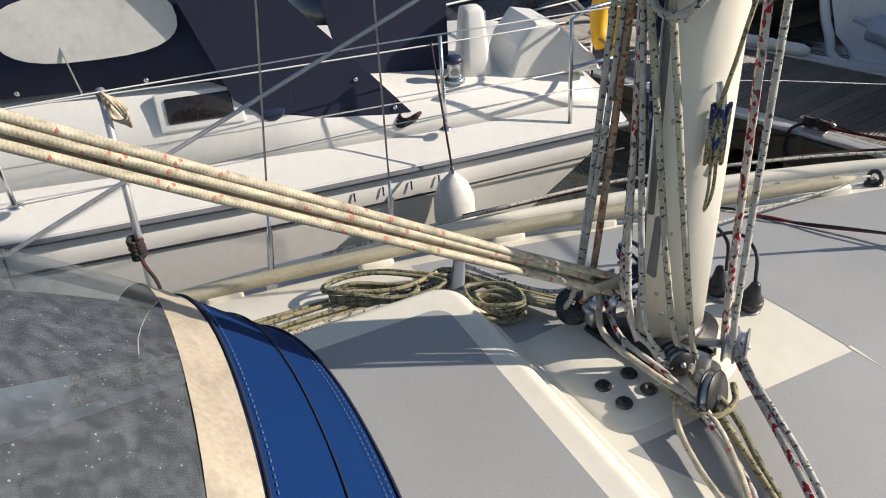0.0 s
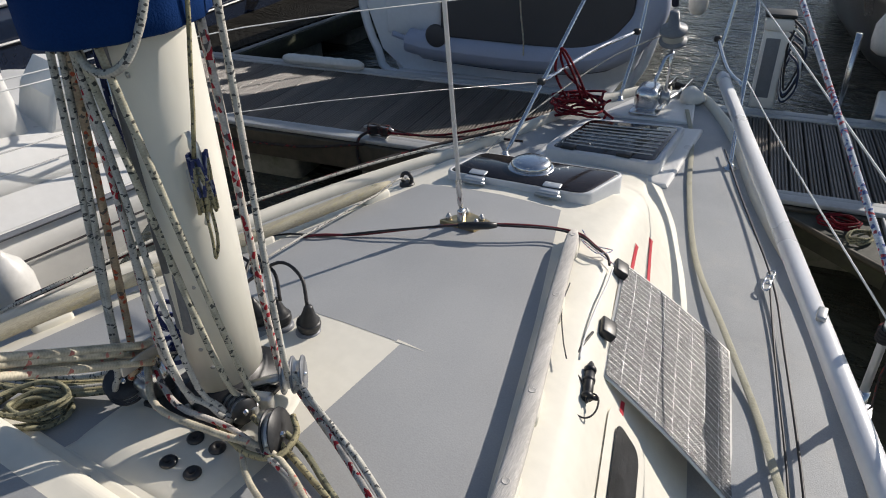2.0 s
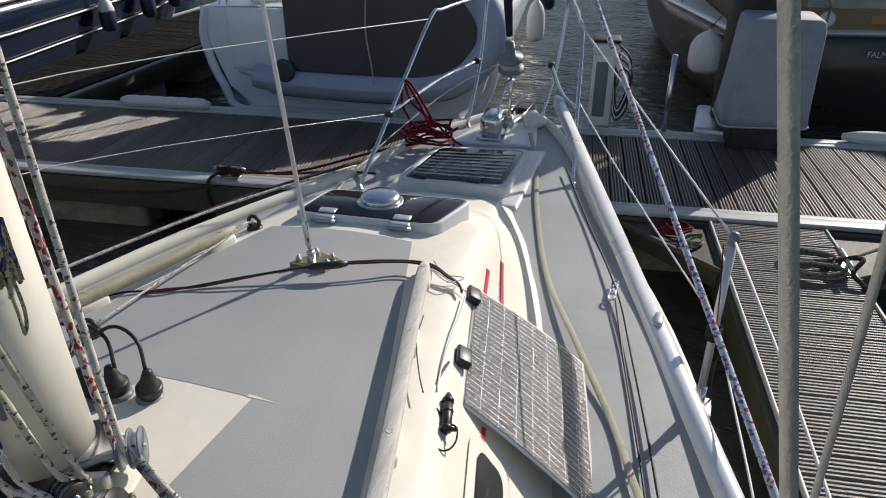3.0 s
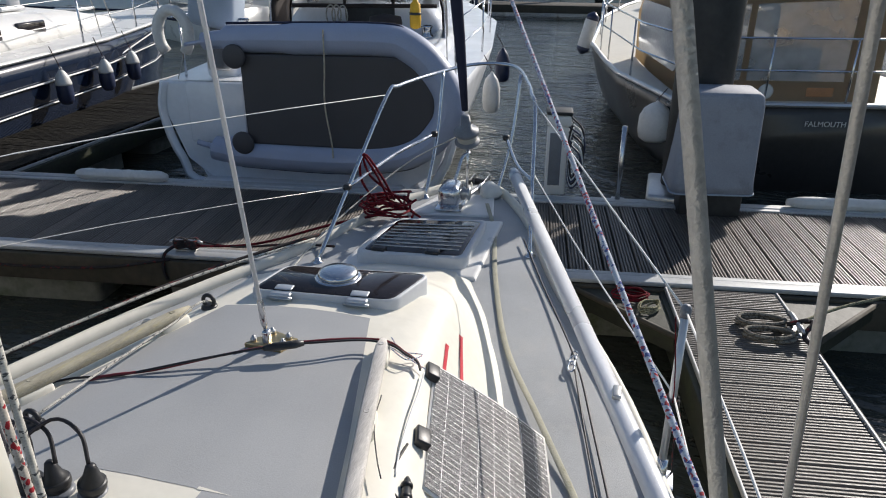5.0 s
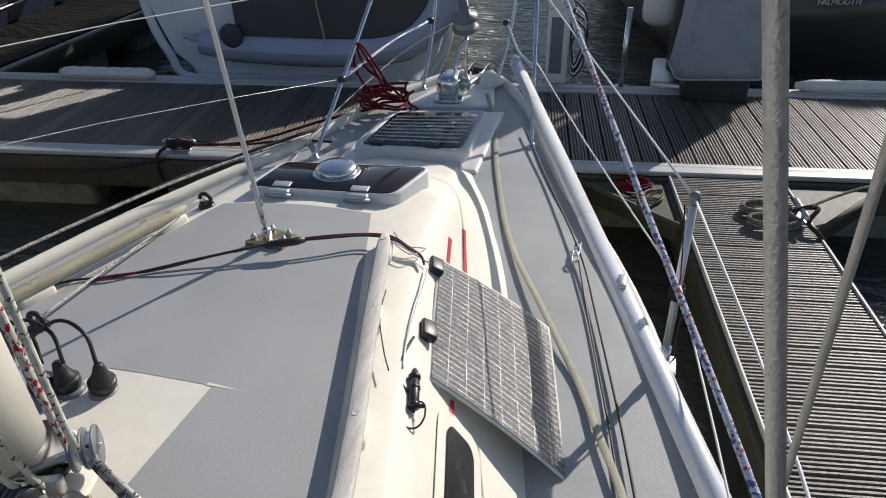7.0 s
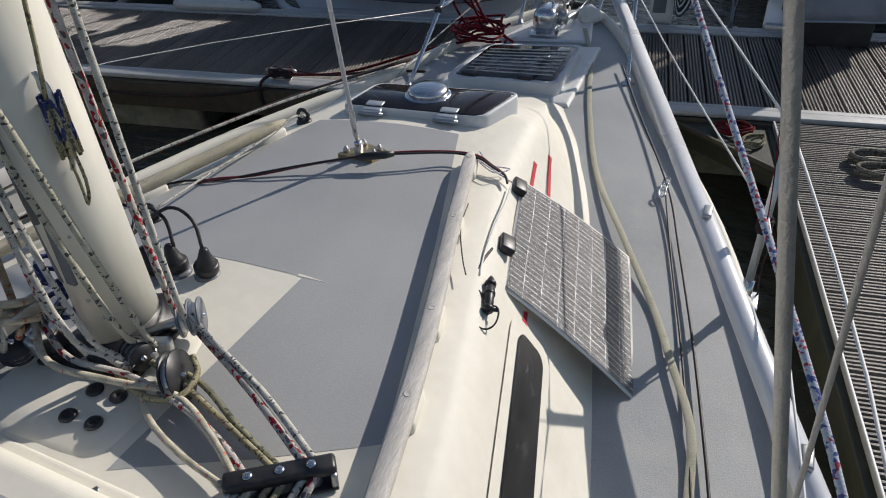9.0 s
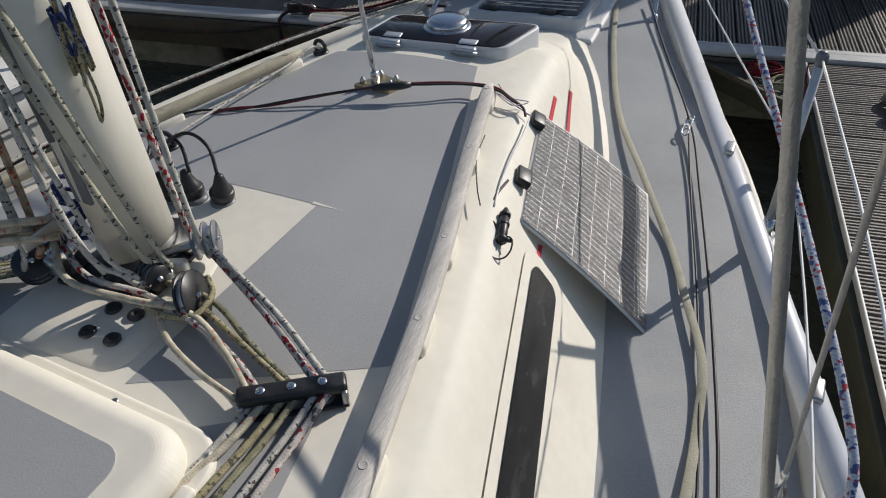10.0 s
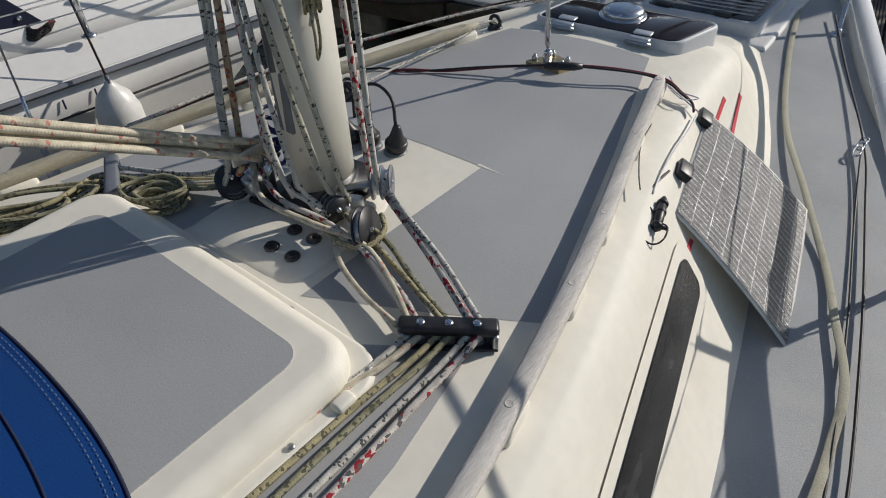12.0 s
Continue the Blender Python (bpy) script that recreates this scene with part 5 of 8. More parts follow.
for x, y in ((-0.13, -0.085), (-0.115, 0.12), (0.09, -0.05), (0.085, 0.10), (-0.02, -0.07)):
    part("bolt", lathe([(0.011, 0), (0.011, 0.014), (0.006, 0.02)], 6, Matrix.Translation((x, y, 0.012))), DULLSTEEL, foot_plate)
part("lug", block((0.10, -0.02, 0.03), (0.10, 0.03, 0.05), 0.008, Matrix.Rotation(0.4, 4, "Z")), DULLSTEEL, foot_plate)
part("lug", block((-0.14, -0.05, 0.04), (0.05, 0.06, 0.07), 0.012), DULLSTEEL, foot_plate)
navy_tangle = thing("line_bunch", "bunched navy line tied at the mast foot", "rope", pose(-0.145, 1.44, 1.56))
random.seed(11)
for k in range(6):
    part("loop", tube([Vector((0.03 * math.cos(a) + random.uniform(-0.008, 0.008), 0.028 * math.sin(a), 0.02 * k - 0.03 + 0.02 * math.sin(a + k))) for a in [i * math.pi / 5 for i in range(11)]], 0.0055, 6, per=2), ROPE_NAVY, navy_tangle)
for x, y in ((0.009, 1.327), (0.074, 1.332), (0.013, 1.249), (0.082, 1.255)):
    b = tagged(part("deck_plug", lathe([(0.019, 0), (0.02, 0.004), (0.016, 0.009), (0.008, 0.009), (0.006, 0.004), (0, 0.004)], 18), BLACK, at=pose(x, y, 1.414)), "round black screw plug in the mast step", "plug", "mast step plugs")


def deck_socket(x, y, lean, label):
    s = thing("deck_socket", label, "plug", pose(x, y, 1.385, *lean))
    part("socket_base", lathe([(0.036, 0), (0.036, 0.012), (0.030, 0.02)], 18), GREYPLASTIC, s)
    part("plug_body", lathe([(0.028, 0.018), (0.030, 0.03), (0.029, 0.055), (0.022, 0.065), (0.016, 0.085), (0.012, 0.10), (0.006, 0.105)], 18), BLACK, s)
    part("collar", lathe([(0.033, 0.03), (0.034, 0.035), (0.034, 0.045), (0.033, 0.05)], 18), BLACK, s)
    return s


deck_socket(-0.055, 1.775, (0, 8, 0), "black deck plug with cable ahead of the mast")
deck_socket(-0.135, 1.755, (0, -6, 0), "second black deck plug with cable ahead of the mast")
deck_socket(-0.185, 1.74, (10, -14, 0), "third dark deck plug with cable ahead of the mast")
for x0, y0 in ((-0.055, 1.775), (-0.135, 1.755), (-0.185, 1.74)):
    fixed("deck_cable", [(x0 + 0.01, y0, 1.485), (x0 - 0.03, y0 + 0.03, 1.55), (x0 - 0.11, y0 + 0.03, 1.57), (-0.20, 1.70, 1.54), (-0.14, 1.62, 1.56), (-0.09, 1.60, 1.75)], 0.005, CABLE, "black cable from a deck plug into the mast", "cable", 5)

# line organiser
org = thing("deck_organiser", "black three-line deck organiser screwed to the coachroof", "deck organiser", pose(0.528, 1.297, roof_z(0.51, 1.32), 0, 3, 38))
part("top_plate", block((0, 0, 0.044), (0.215, 0.042, 0.026), 0.008), BLACK, org)
part("base_plate", block((0, 0, 0.004), (0.215, 0.06, 0.008), 0.003), BLACK, org)
for x in (-0.10, 0.10):
    part("end_post", block((x, 0, 0.022), (0.012, 0.055, 0.04), 0.003), DULLSTEEL, org)
for x in (-0.06, 0.0, 0.06):
    part("screw", lathe([(0.010, 0), (0.0095, 0.002), (0.004, 0.0025)], 14, Matrix.Translation((x, 0, 0.057))), STEEL, org)
    part("sheave", lathe([(0.022, -0.010), (0.017, 0), (0.022, 0.010)], 16, Matrix.Translation((x, 0, 0.02))), GREYPLASTIC, org)
aft = [((0.471, 1.245), (0.44, 1.0), (0.40, 0.55), ROPE_BLACK), ((0.491, 1.255), (0.455, 1.0), (0.44, 0.55), ROPE_BUFF), ((0.521, 1.285), (0.50, 1.03), (0.49, 0.55), ROPE_OLIVE), ((0.541, 1.30), (0.53, 1.04), (0.53, 0.55), ROPE_DIRTY), ((0.571, 1.32), (0.565, 1.07), (0.57, 0.55), ROPE_BLACK), ((0.591, 1.335), (0.59, 1.10), (0.61, 0.55), ROPE_RED)]
for k, (a, b, c, m) in enumerate(aft):
    z = 0.012 + 0.004 * (k % 2)
    mast_line("control_line", [Vector((a[0], a[1], 1.415)), Vector((a[0] * 0.6 + b[0] * 0.4, a[1] * 0.6 + b[1] * 0.4, 1.40))] + along_roof([b, c, (c[0], 0.1)], z), 0.0085 if m in (ROPE_RED, ROPE_BUFF) else 0.0075, m, "control line running aft beside the hatch garage", 5)

# garage screws and drain tabs
for x, y, z in ((-0.113, 1.135, 1.40), (0.204, 1.14, 1.40), (0.46, 1.12, 1.40), (-0.3, 1.13, 1.40), (0.478, 0.90, 1.405)):
    part("garage_screw", lathe([(0.008, 0), (0.007, 0.003), (0.003, 0.003)], 12, Matrix.Translation((x, y, z + 0.003))), DULLSTEEL, yacht)
part("drain_cap", block((0.482, 1.03, 1.408), (0.032, 0.05, 0.022), 0.009, None, 4), CREAM, yacht)

# vang tackle: a bundle of four lines from the mast foot up to the boom
V0, V1 = Vector((-0.120, 1.37, 1.575)), Vector((-0.167, 0.6, 2.027))
V2 = V0 + (V1 - V0) * 2.6
vdir = (V1 - V0).normalized()
vs = vdir.cross(Vector((0, 0, 1))).normalized()
vu = vs.cross(vdir).normalized()
for k, (a, b, m) in enumerate(((-0.006, 0.010, ROPE_BUFF), (0.010, 0.013, ROPE_BUFF), (0.004, -0.006, ROPE_BUFF), (-0.012, -0.008, ROPE_BUFF), (0.014, -0.002, ROPE_BUFF), (-0.004, 0.022, ROPE_BUFF), (0.016, 0.010, ROPE_OLIVE))):
    g = 1.0 + 0.5 * k / 5
    pts = [V0 + vdir * (0.10 if k < 3 else 0.02) + vs * a * 1.3 + vu * b * 1.2] + [V0 + (V2 - V0) * f + vs * (a * (1 + 0.9 * f) + 0.003 * math.sin(9 * f + k)) + vu * (b * (1 + 0.75 * f) - 0.012 * math.sin(math.pi * f)) for f in (0.15, 0.35, 0.6, 1.0)]
    tagged(part("vang_line", tube(pts, 0.0094, 9, per=6), m), "thick buff vang line with red flecks", "rope", "vang tackle")
vb = thing("vang_end", "aluminium-cheeked block at the lower end of the vang", "block", pose(*V0))
part("cheek", block(vdir * 0.05 + vs * 0.016, (0.008, 0.11, 0.03), 0.003, None), DULLSTEEL, vb)
part("cheek", block(vdir * 0.05 - vs * 0.016, (0.008, 0.11, 0.03), 0.003, None), DULLSTEEL, vb)
part("pin", tube([vs * -0.03, vs * 0.03], 0.006, 8), BRASS, vb)
part("link", tube([Vector((0, 0, 0)), -vdir * 0.05, Vector((-0.02, 0.02, -0.06))], 0.007, 8), STEEL, vb)

# coiled lines and organiser to port
porg = thing("deck_organiser", "grey multi-line deck organiser to port, ropes fanning through", "deck organiser", pose(-0.575, 1.17, roof_z(-0.57, 1.17), 0, 0, -30))
part("top_plate", block((0, 0, 0.05), (0.20, 0.04, 0.022), 0.008), GREYPLASTIC, porg)
part("base_plate", block((0, 0, 0.004), (0.20, 0.055, 0.008), 0.003), GREYPLASTIC, porg)
for x in (-0.09, -0.03, 0.03, 0.09):
    part("post", block((x, 0, 0.026), (0.010, 0.04, 0.045), 0.002), GREYPLASTIC, porg)
random.seed(21)
for k in range(7):
    x0 = -0.645 + 0.022 * k
    m = (ROPE_DIRTY, ROPE_OLIVE, ROPE_BLACK, ROPE_DIRTY, ROPE_OLIVE, ROPE_BLACK, ROPE_DIRTY)[k]
    pts = [(-0.24 - 0.01 * (k % 3), 1.33 + 0.01 * k, 1.44), (-0.40, 1.27 - 0.012 * (3 - k), 1.425), (x0 + 0.02, 1.20 + 0.012 * (k - 3), 1.415)]
    pts2 = along_roof([(x0 - 0.01, 1.10 + 0.012 * (k - 3)), (x0 - 0.05, 0.85), (x0 - 0.07 + 0.02 * random.random(), 0.55), (x0 - 0.08, 0.1)], 0.012 + 0.006 * (k % 2))
    mast_line("control_line", [Vector(p) for p in pts] + pts2, 0.007, m, "mossy control line led aft through the port organiser", 5)


def loose_loops(name, c, count, r, material, label, seed, squash=0.5, turn=20):
    random.seed(seed)
    t = thing(name, label, "rope", pose(c[0], c[1], c[2], 0, 0, turn))
    for k in range(count):
        q = r * random.uniform(0.75, 1.15)
        ox, oy = random.uniform(-0.02, 0.02), random.uniform(-0.02, 0.02)
        part("loop", tube([Vector((ox + q * math.cos(a) * (1 + 0.08 * math.sin(2 * a + k)), oy + q * squash * math.sin(a), 0.008 + 0.011 * k + 0.006 * math.sin(3 * a + k))) for a in [i * math.pi / 7 for i in range(15)]], 0.0065, 7, per=2), material, t)
    return t


loose_loops("rope_coil", (-0.40, 1.19, roof_z(-0.4, 1.19) + 0.004), 5, 0.085, ROPE_DIRTY, "small mossy rope coil lying by the mast step", 3, 0.55, 40)
loose_loops("rope_coil", (-0.63, 0.94, roof_z(-0.63, 0.94) + 0.02), 3, 0.15, ROPE_DIRTY, "loose olive rope loops beside the hatch garage", 4, 0.35, 62)
mast_line("slack_rope", along_roof([(-0.62, 1.12), (-0.60, 0.98), (-0.70, 0.80), (-0.76, 0.84), (-0.74, 0.96), (-0.66, 1.06), (-0.58, 1.14)], 0.045), 0.007, ROPE_OLIVE, "slack olive rope loop standing off the coachroof", 6)

# ---- sprayhood ----
hood = thing("sprayhood", "blue canvas sprayhood with weathered clear window over the companionway", "sprayhood", pose(0, 0.66, 1.46))


def hood_point(u, v):
    """u across from -1 to 1, v from the front foot (0) to the top (1)."""
    w = 0.60 + 0.16 * v
    x = w * math.sin(u * math.pi / 2 * 0.98) * 1.0 - 0.03
    rise = 0.60 * (1 - max(0.0, 1 - v) ** 1.5)
    arch = max(0.0, math.cos(u * math.pi / 2)) ** 0.55
    z = 1.455 + (0.03 + rise) * arch - 0.06 * (1 - arch) + 0.012
    y = 0.69 - 0.78 * v - 0.20 * abs(u) ** 2.2
    return Vector((x, y, z)) - Vector((0, 0.66, 1.46))


def hood_patch(u0, u1, v0, v1, lift=0.0, nu=26, nv=12):
    verts, faces = [], []
    for i in range(nv + 1):
        for k in range(nu + 1):
            p = hood_point(u0 + (u1 - u0) * k / nu, v0 + (v1 - v0) * i / nv)
            verts.append(p + Vector((0, 0.5, 0.8)) * (lift + 0.0012 * math.sin(0.9 * i + 0.7 * k)))
    w = nu + 1
    for i in range(nv):
        for k in range(nu):
            faces.append((i * w + k, i * w + k + 1, (i + 1) * w + k + 1, (i + 1) * w + k))
    return mesh(verts, faces)


HOODLINING = paint("worn_cream_lining", (0.43, 0.37, 0.29), 0.6, var=0.2, size=8, grain=90, bump=0.1, stain=(0.25, 0.22, 0.18), stain_amount=0.5)
VINYL, vn, vl, vb_ = tree("weathered_clear_vinyl")
vb_.inputs["Base Color"].default_value = (0.40, 0.44, 0.49, 1)
vb_.inputs["Roughness"].default_value = 0.16
vtc, vno, vra = vn.new("ShaderNodeTexCoord"), vn.new("ShaderNodeTexNoise"), vn.new("ShaderNodeValToRGB")
vno.inputs["Scale"].default_value, vno.inputs["Detail"].default_value, vno.inputs["Distortion"].default_value = 38, 15, 0.4
vra.color_ramp.elements[0].position, vra.color_ramp.elements[1].position = 0.40, 0.80
vra.color_ramp.elements[0].color, vra.color_ramp.elements[1].color = (0.15, 0.15, 0.15, 1), (0.33, 0.33, 0.33, 1)
vl.new(vtc.outputs["Object"], vno.inputs["Vector"])
vl.new(vno.outputs["Fac"], vra.inputs[0])
vmix, vtr = vn.new("ShaderNodeMixShader"), vn.new("ShaderNodeBsdfTransparent")
vtr.inputs["Color"].default_value = (0.80, 0.84, 0.85, 1)
# droplets stand on the sheet as small pale beads
vdrop, vsize, vadd = vn.new("ShaderNodeTexVoronoi"), vn.new("ShaderNodeMapRange"), vn.new("ShaderNodeMath")
vdrop.inputs["Scale"].default_value, vdrop.inputs["Randomness"].default_value = 95, 1.0
vsize.inputs["From Min"].default_value, vsize.inputs["From Max"].default_value = 0.24, 0.15
vsize.inputs["To Min"].default_value, vsize.inputs["To Max"].default_value = 0.0, 0.34
vadd.operation, vadd.use_clamp = "ADD", True
vl.new(vtc.outputs["Object"], vdrop.inputs["Vector"])
# only some of the cells hold a bead, and the beads differ in size
vcell, vgrow = vn.new("ShaderNodeSeparateColor"), vn.new("ShaderNodeMath")
vgrow.operation = "MULTIPLY_ADD"
vgrow.inputs[1].default_value = 0.28
vl.new(vdrop.outputs["Color"], vcell.inputs[0])
vl.new(vcell.outputs[0], vgrow.inputs[0])
vl.new(vdrop.outputs["Distance"], vgrow.inputs[2])
vl.new(vgrow.outputs[0], vsize.inputs["Value"])
vl.new(vra.outputs[0], vadd.inputs[0])
vl.new(vsize.outputs["Result"], vadd.inputs[1])
vbump = vn.new("ShaderNodeBump")
vbump.inputs["Strength"].default_value, vbump.inputs["Distance"].default_value = 0.7, 0.002
vl.new(vsize.outputs["Result"], vbump.inputs["Height"])
vl.new(vbump.outputs[0], vb_.inputs["Normal"])
vl.new(vadd.outputs[0], vmix.inputs[0])
vl.new(vtr.outputs[0], vmix.inputs[1])
vl.new(vb_.outputs[0], vmix.inputs[2])
vl.new(vmix.outputs[0], vn["Material Output"].inputs["Surface"])
part("canvas_skirt", hood_patch(-1, 1, 0.0, 0.28), BLUE, hood, "blue canvas skirt with stitched seams")
part("lining_strip", hood_patch(-0.86, 0.86, 0.282, 0.375), HOODLINING, hood, "cream reinforcing strip along the window")
part("window_pane", hood_patch(-0.82, 0.82, 0.377, 0.86), VINYL, hood, "scratched wet clear window")
part("canvas_side", hood_patch(-1, -0.82, 0.282, 0.86, nu=5), BLUE, hood)
part("canvas_side", hood_patch(0.82, 1, 0.282, 0.86, nu=5), BLUE, hood)
part("canvas_top", hood_patch(-1, 1, 0.86, 1.35), BLUE, hood)
STITCH = paint("pale_blue_thread", (0.10, 0.16, 0.28), 0.9, var=0.2, size=20)
# the line at 0.125 is the shadow of a fold, drawn as dark cord
for v, r_, mat_ in ((0.276, 0.0035, NAVY), (0.125, 0.0022, NAVY), (0.0, 0.004, NAVY)):
    part("seam_fold_line", tube([hood_point(-1 + 2 * k / 60, v) + Vector((0, 0.002, 0.002)) for k in range(61)], r_, 6), mat_, hood)
STITCHES = []
for v in (0.018, 0.034, 0.26):
    for k in range(0, 240, 2):
        if 60 < k < 236:
            a_, b_ = hood_point(-1 + 2 * k / 240, v), hood_point(-1 + 2 * (k + 1.1) / 240, v)
            STITCHES.append(tube([a_ + Vector((0, 0.002, 0.003)), b_ + Vector((0, 0.002, 0.003))], 0.0011, 4))
tagged(part("stitching", joined(STITCHES), STITCH, hood, "rows of pale thread along the seams"), kind="stuff")
part("seam_fold_line", tube([hood_point(-0.82, 0.25 + 0.61 * k / 12) + Vector((0, 0, 0.004)) for k in range(13)], 0.006, 6), NAVY, hood)
# no opening here: a dark sheet on the garage gives the interior's shade
part("companionway", slab(rounded(-0.44, -0.75, 0.38, -0.20, 0.05), -0.02, 0.012, 0.004), NAVY, hood, "dark sheet standing for the shaded companionway under the window")


# ---- the white yacht alongside, stern towards the pontoon ----
NEIGH = pose(-3.23, 3.27, 0, 0, 0, -11)
NB_HALF = table([(-8.8, 0.03), (-8.2, 0.45), (-7, 0.95), (-5, 1.36), (-3.3, 1.41), (-2, 1.36), (-1, 1.27), (0, 1.15)])
NB_SHEER = table([(-8.8, 1.25), (-4, 1.02), (0, 1.0)])
white_yacht = thing("white_yacht", "white sailing yacht with navy sprayhood, moored stern to the pontoon", "sailing boat", NEIGH)
NYS = [-8.8 + 0.3 * i for i in range(29)] + [-0.15, 0.0]
part("hull", hull_mesh(NYS, NB_HALF, NB_SHEER, 1.6, flare=0.92), WHITE, white_yacht)
part("deck", loft([[Vector((NB_HALF(y) * k / 6, y, NB_SHEER(y) + 0.13 * (1 - abs(k / 6) ** 3.5) + 0.002)) for k in range(-6, 7)] for y in NYS], closed=False), WHITE, white_yacht)
for s in (1, -1):
    part("rubbing_strake", tube([(s * (NB_HALF(y) + 0.012), y, NB_SHEER(y) - 0.02) for y in NYS], 0.017, 8), GREYPLASTIC, white_yacht, "grey rubbing strake")
    part("pin_stripe", tube([(s * (NB_HALF(y) * 0.992 + 0.004), y, NB_SHEER(y) - 0.185) for y in NYS], 0.006, 6), CABLE, white_yacht)
    part("boot_stripe", tube([(s * (NB_HALF(y) * (0.935 if y < -2 else 0.94) + 0.004), y - 1.3 * max(0, (y + 3) / 3) ** 1.5 * 0.72, 0.16) for y in NYS], 0.035, 6), NAVYVINYL, white_yacht, "blue boot stripe")
    # cabin side and coaming as one moulding
rings = []
for y, w, zt in ((-7.2, 0.25, 1.12), (-6.6, 0.55, 1.30), (-5.5, 0.75, 1.42), (-4.0, 0.86, 1.50), (-2.6, 0.90, 1.50), (-2.0, 0.92, 1.46), (-1.75, 0.93, 1.33), (-1.0, 0.90, 1.27), (-0.3, 0.84, 1.22), (-0.1, 0.82, 1.18)):
    base = 1.06
    rings.append([Vector((x, y, z)) for x, z in ((w + 0.14, base), (w + 0.05, base + 0.6 * (zt - base)), (w, zt - 0.04), (w - 0.08, zt), (0, zt + 0.04), (-w + 0.08, zt), (-w, zt - 0.04), (-w - 0.05, base + 0.6 * (zt - base)), (-w - 0.14, base))])
part("cabin_moulding", loft(rings), WHITE, white_yacht, "white cabin and cockpit coaming")
wy = part("cabin_window", block((0.955, -2.42, 1.30), (0.03, 0.44, 0.20), 0.05, Matrix.Translation((0.945, -2.38, 1.375)) @ Matrix.Rotation(radians(-16), 4, "Y") @ Matrix.Translation((-0.955, 2.42, -1.30)), 4), WHITE, white_yacht)
part("pane", block((0.965, -2.42, 1.305), (0.03, 0.34, 0.135), 0.035, Matrix.Translation((0.945, -2.38, 1.375)) @ Matrix.Rotation(radians(-16), 4, "Y") @ Matrix.Translation((-0.955, 2.42, -1.30)), 4), SMOKE, wy, "dark cabin window pane")
wy2 = part("cabin_window", block((0.93, -4.1, 1.30), (0.03, 0.75, 0.19), 0.05, None, 4), WHITE, white_yacht)
part("pane", block((0.945, -4.1, 1.305), (0.03, 0.62, 0.125), 0.035, None, 4), SMOKE, wy2)
gauge = part("cabin_instrument", lathe([(0.075, 0), (0.075, 0.012), (0.062, 0.016), (0, 0.016)], 20, Matrix.Translation((0.955, -2.02, 1.33)) @ Matrix.Rotation(radians(74), 4, "Y")), NAVYVINYL, white_yacht, "round blue instrument on the cabin side")
# name lettering shown as plain bars on the hull side
for k in range(7):
    y = -2.0 + 0.16 * k
    if k == 6:
        y = -1.12
    z = NB_SHEER(y) - (0.115 if k < 6 else 0.24)
    x = NB_HALF(y) * 0.987 + 0.012
    part("lettering_bar", block((x, y, z), (0.004, 0.009, 0.052), 0.001), NAVYVINYL, white_yacht)


def nb_hood(name, sections, label, material):
    """An arched canvas: sections of (y, half width, foot z, top z)."""
    rings = []
    for y, w, z0, z1 in sections:
        rings.append([Vector((w * math.copysign(abs(math.cos(a)) ** 0.6, math.cos(a)), y + 0.25 * 0, z0 + (z1 - z0) * math.sin(a) ** 0.7)) for a in [math.pi * k / 20 for k in range(21)]])
    return rings


nbh = thing("sprayhood", "navy canvas sprayhood with an oval clear window", "sprayhood", NEIGH)
hr = nb_hood("h", ((-3.75, 0.74, 1.53, 1.64), (-3.5, 0.80, 1.53, 1.92), (-3.0, 0.86, 1.53, 2.25), (-2.3, 0.92, 1.50, 2.38), (-1.9, 0.97, 1.32, 2.40)), "", NAVY)
hood_canvas = part("canvas", loft(hr, closed=False), NAVY, nbh)
th = hood_canvas.modifiers.new("thickness", "SOLIDIFY")
th.thickness = 0.006
oval_pts = []
for k in range(28):
    a = 2 * math.pi * k / 28
    oval_pts.append((0.42 * math.copysign(abs(math.cos(a)) ** 0.7, math.cos(a)), 0.16 * math.copysign(abs(math.sin(a)) ** 0.8, math.sin(a))))
# not see-through: plain white stands in for the bright view behind
part("side_window", mesh([(0.915 - 0.5 * (v + 0.05) * abs(v + 0.05) + 0.02, -2.80 + u, 1.85 + v) for u, v in oval_pts], [tuple(range(28))], smooth=False), FENDER, nbh, "opaque white oval standing for the bright clear side window")
part("aft_flap", slab([(-1.95, 1.20), (-1.26, 1.19), (-1.62, 1.62), (-2.0, 2.05), (-2.4, 2.05), (-2.2, 1.40)], 0.0, 0.008, 0.0, m=Matrix(((0, 0, 1, 0.965), (1, 0, 0, 0), (0, 1, 0, 0), (0, 0, 0, 1)))), NAVY, nbh, "navy canvas side flap")
for u, v in ((-1.9, 1.24), (-1.35, 1.23), (-2.6, 1.56), (-3.2, 1.58), (-1.55, 1.42)):
    part("stud", lathe([(0.014, 0), (0.012, 0.005), (0, 0.006)], 10, Matrix.Translation((0.975 - 0.03 * (u < -2.2), u, v)) @ Matrix.Rotation(math.pi / 2, 4, "Y")), STEEL, nbh)
tent = tagged(part("cockpit_screen", slab([(-1.55, 1.25), (-0.92, 1.27), (-0.90, 2.3), (-1.75, 2.3)], 0.0, 0.02, 0.004, m=NEIGH @ Matrix(((0, 0, 1, 0.55), (1, 0, 0, 0), (0, 1, 0, 0), (0, 0, 0, 1)))), NAVY), "navy canvas cockpit screen hanging upright", "canvas screen")

pedestal = thing("steering_pedestal", "white moulded steering pedestal in the cockpit", "pedestal", NEIGH)
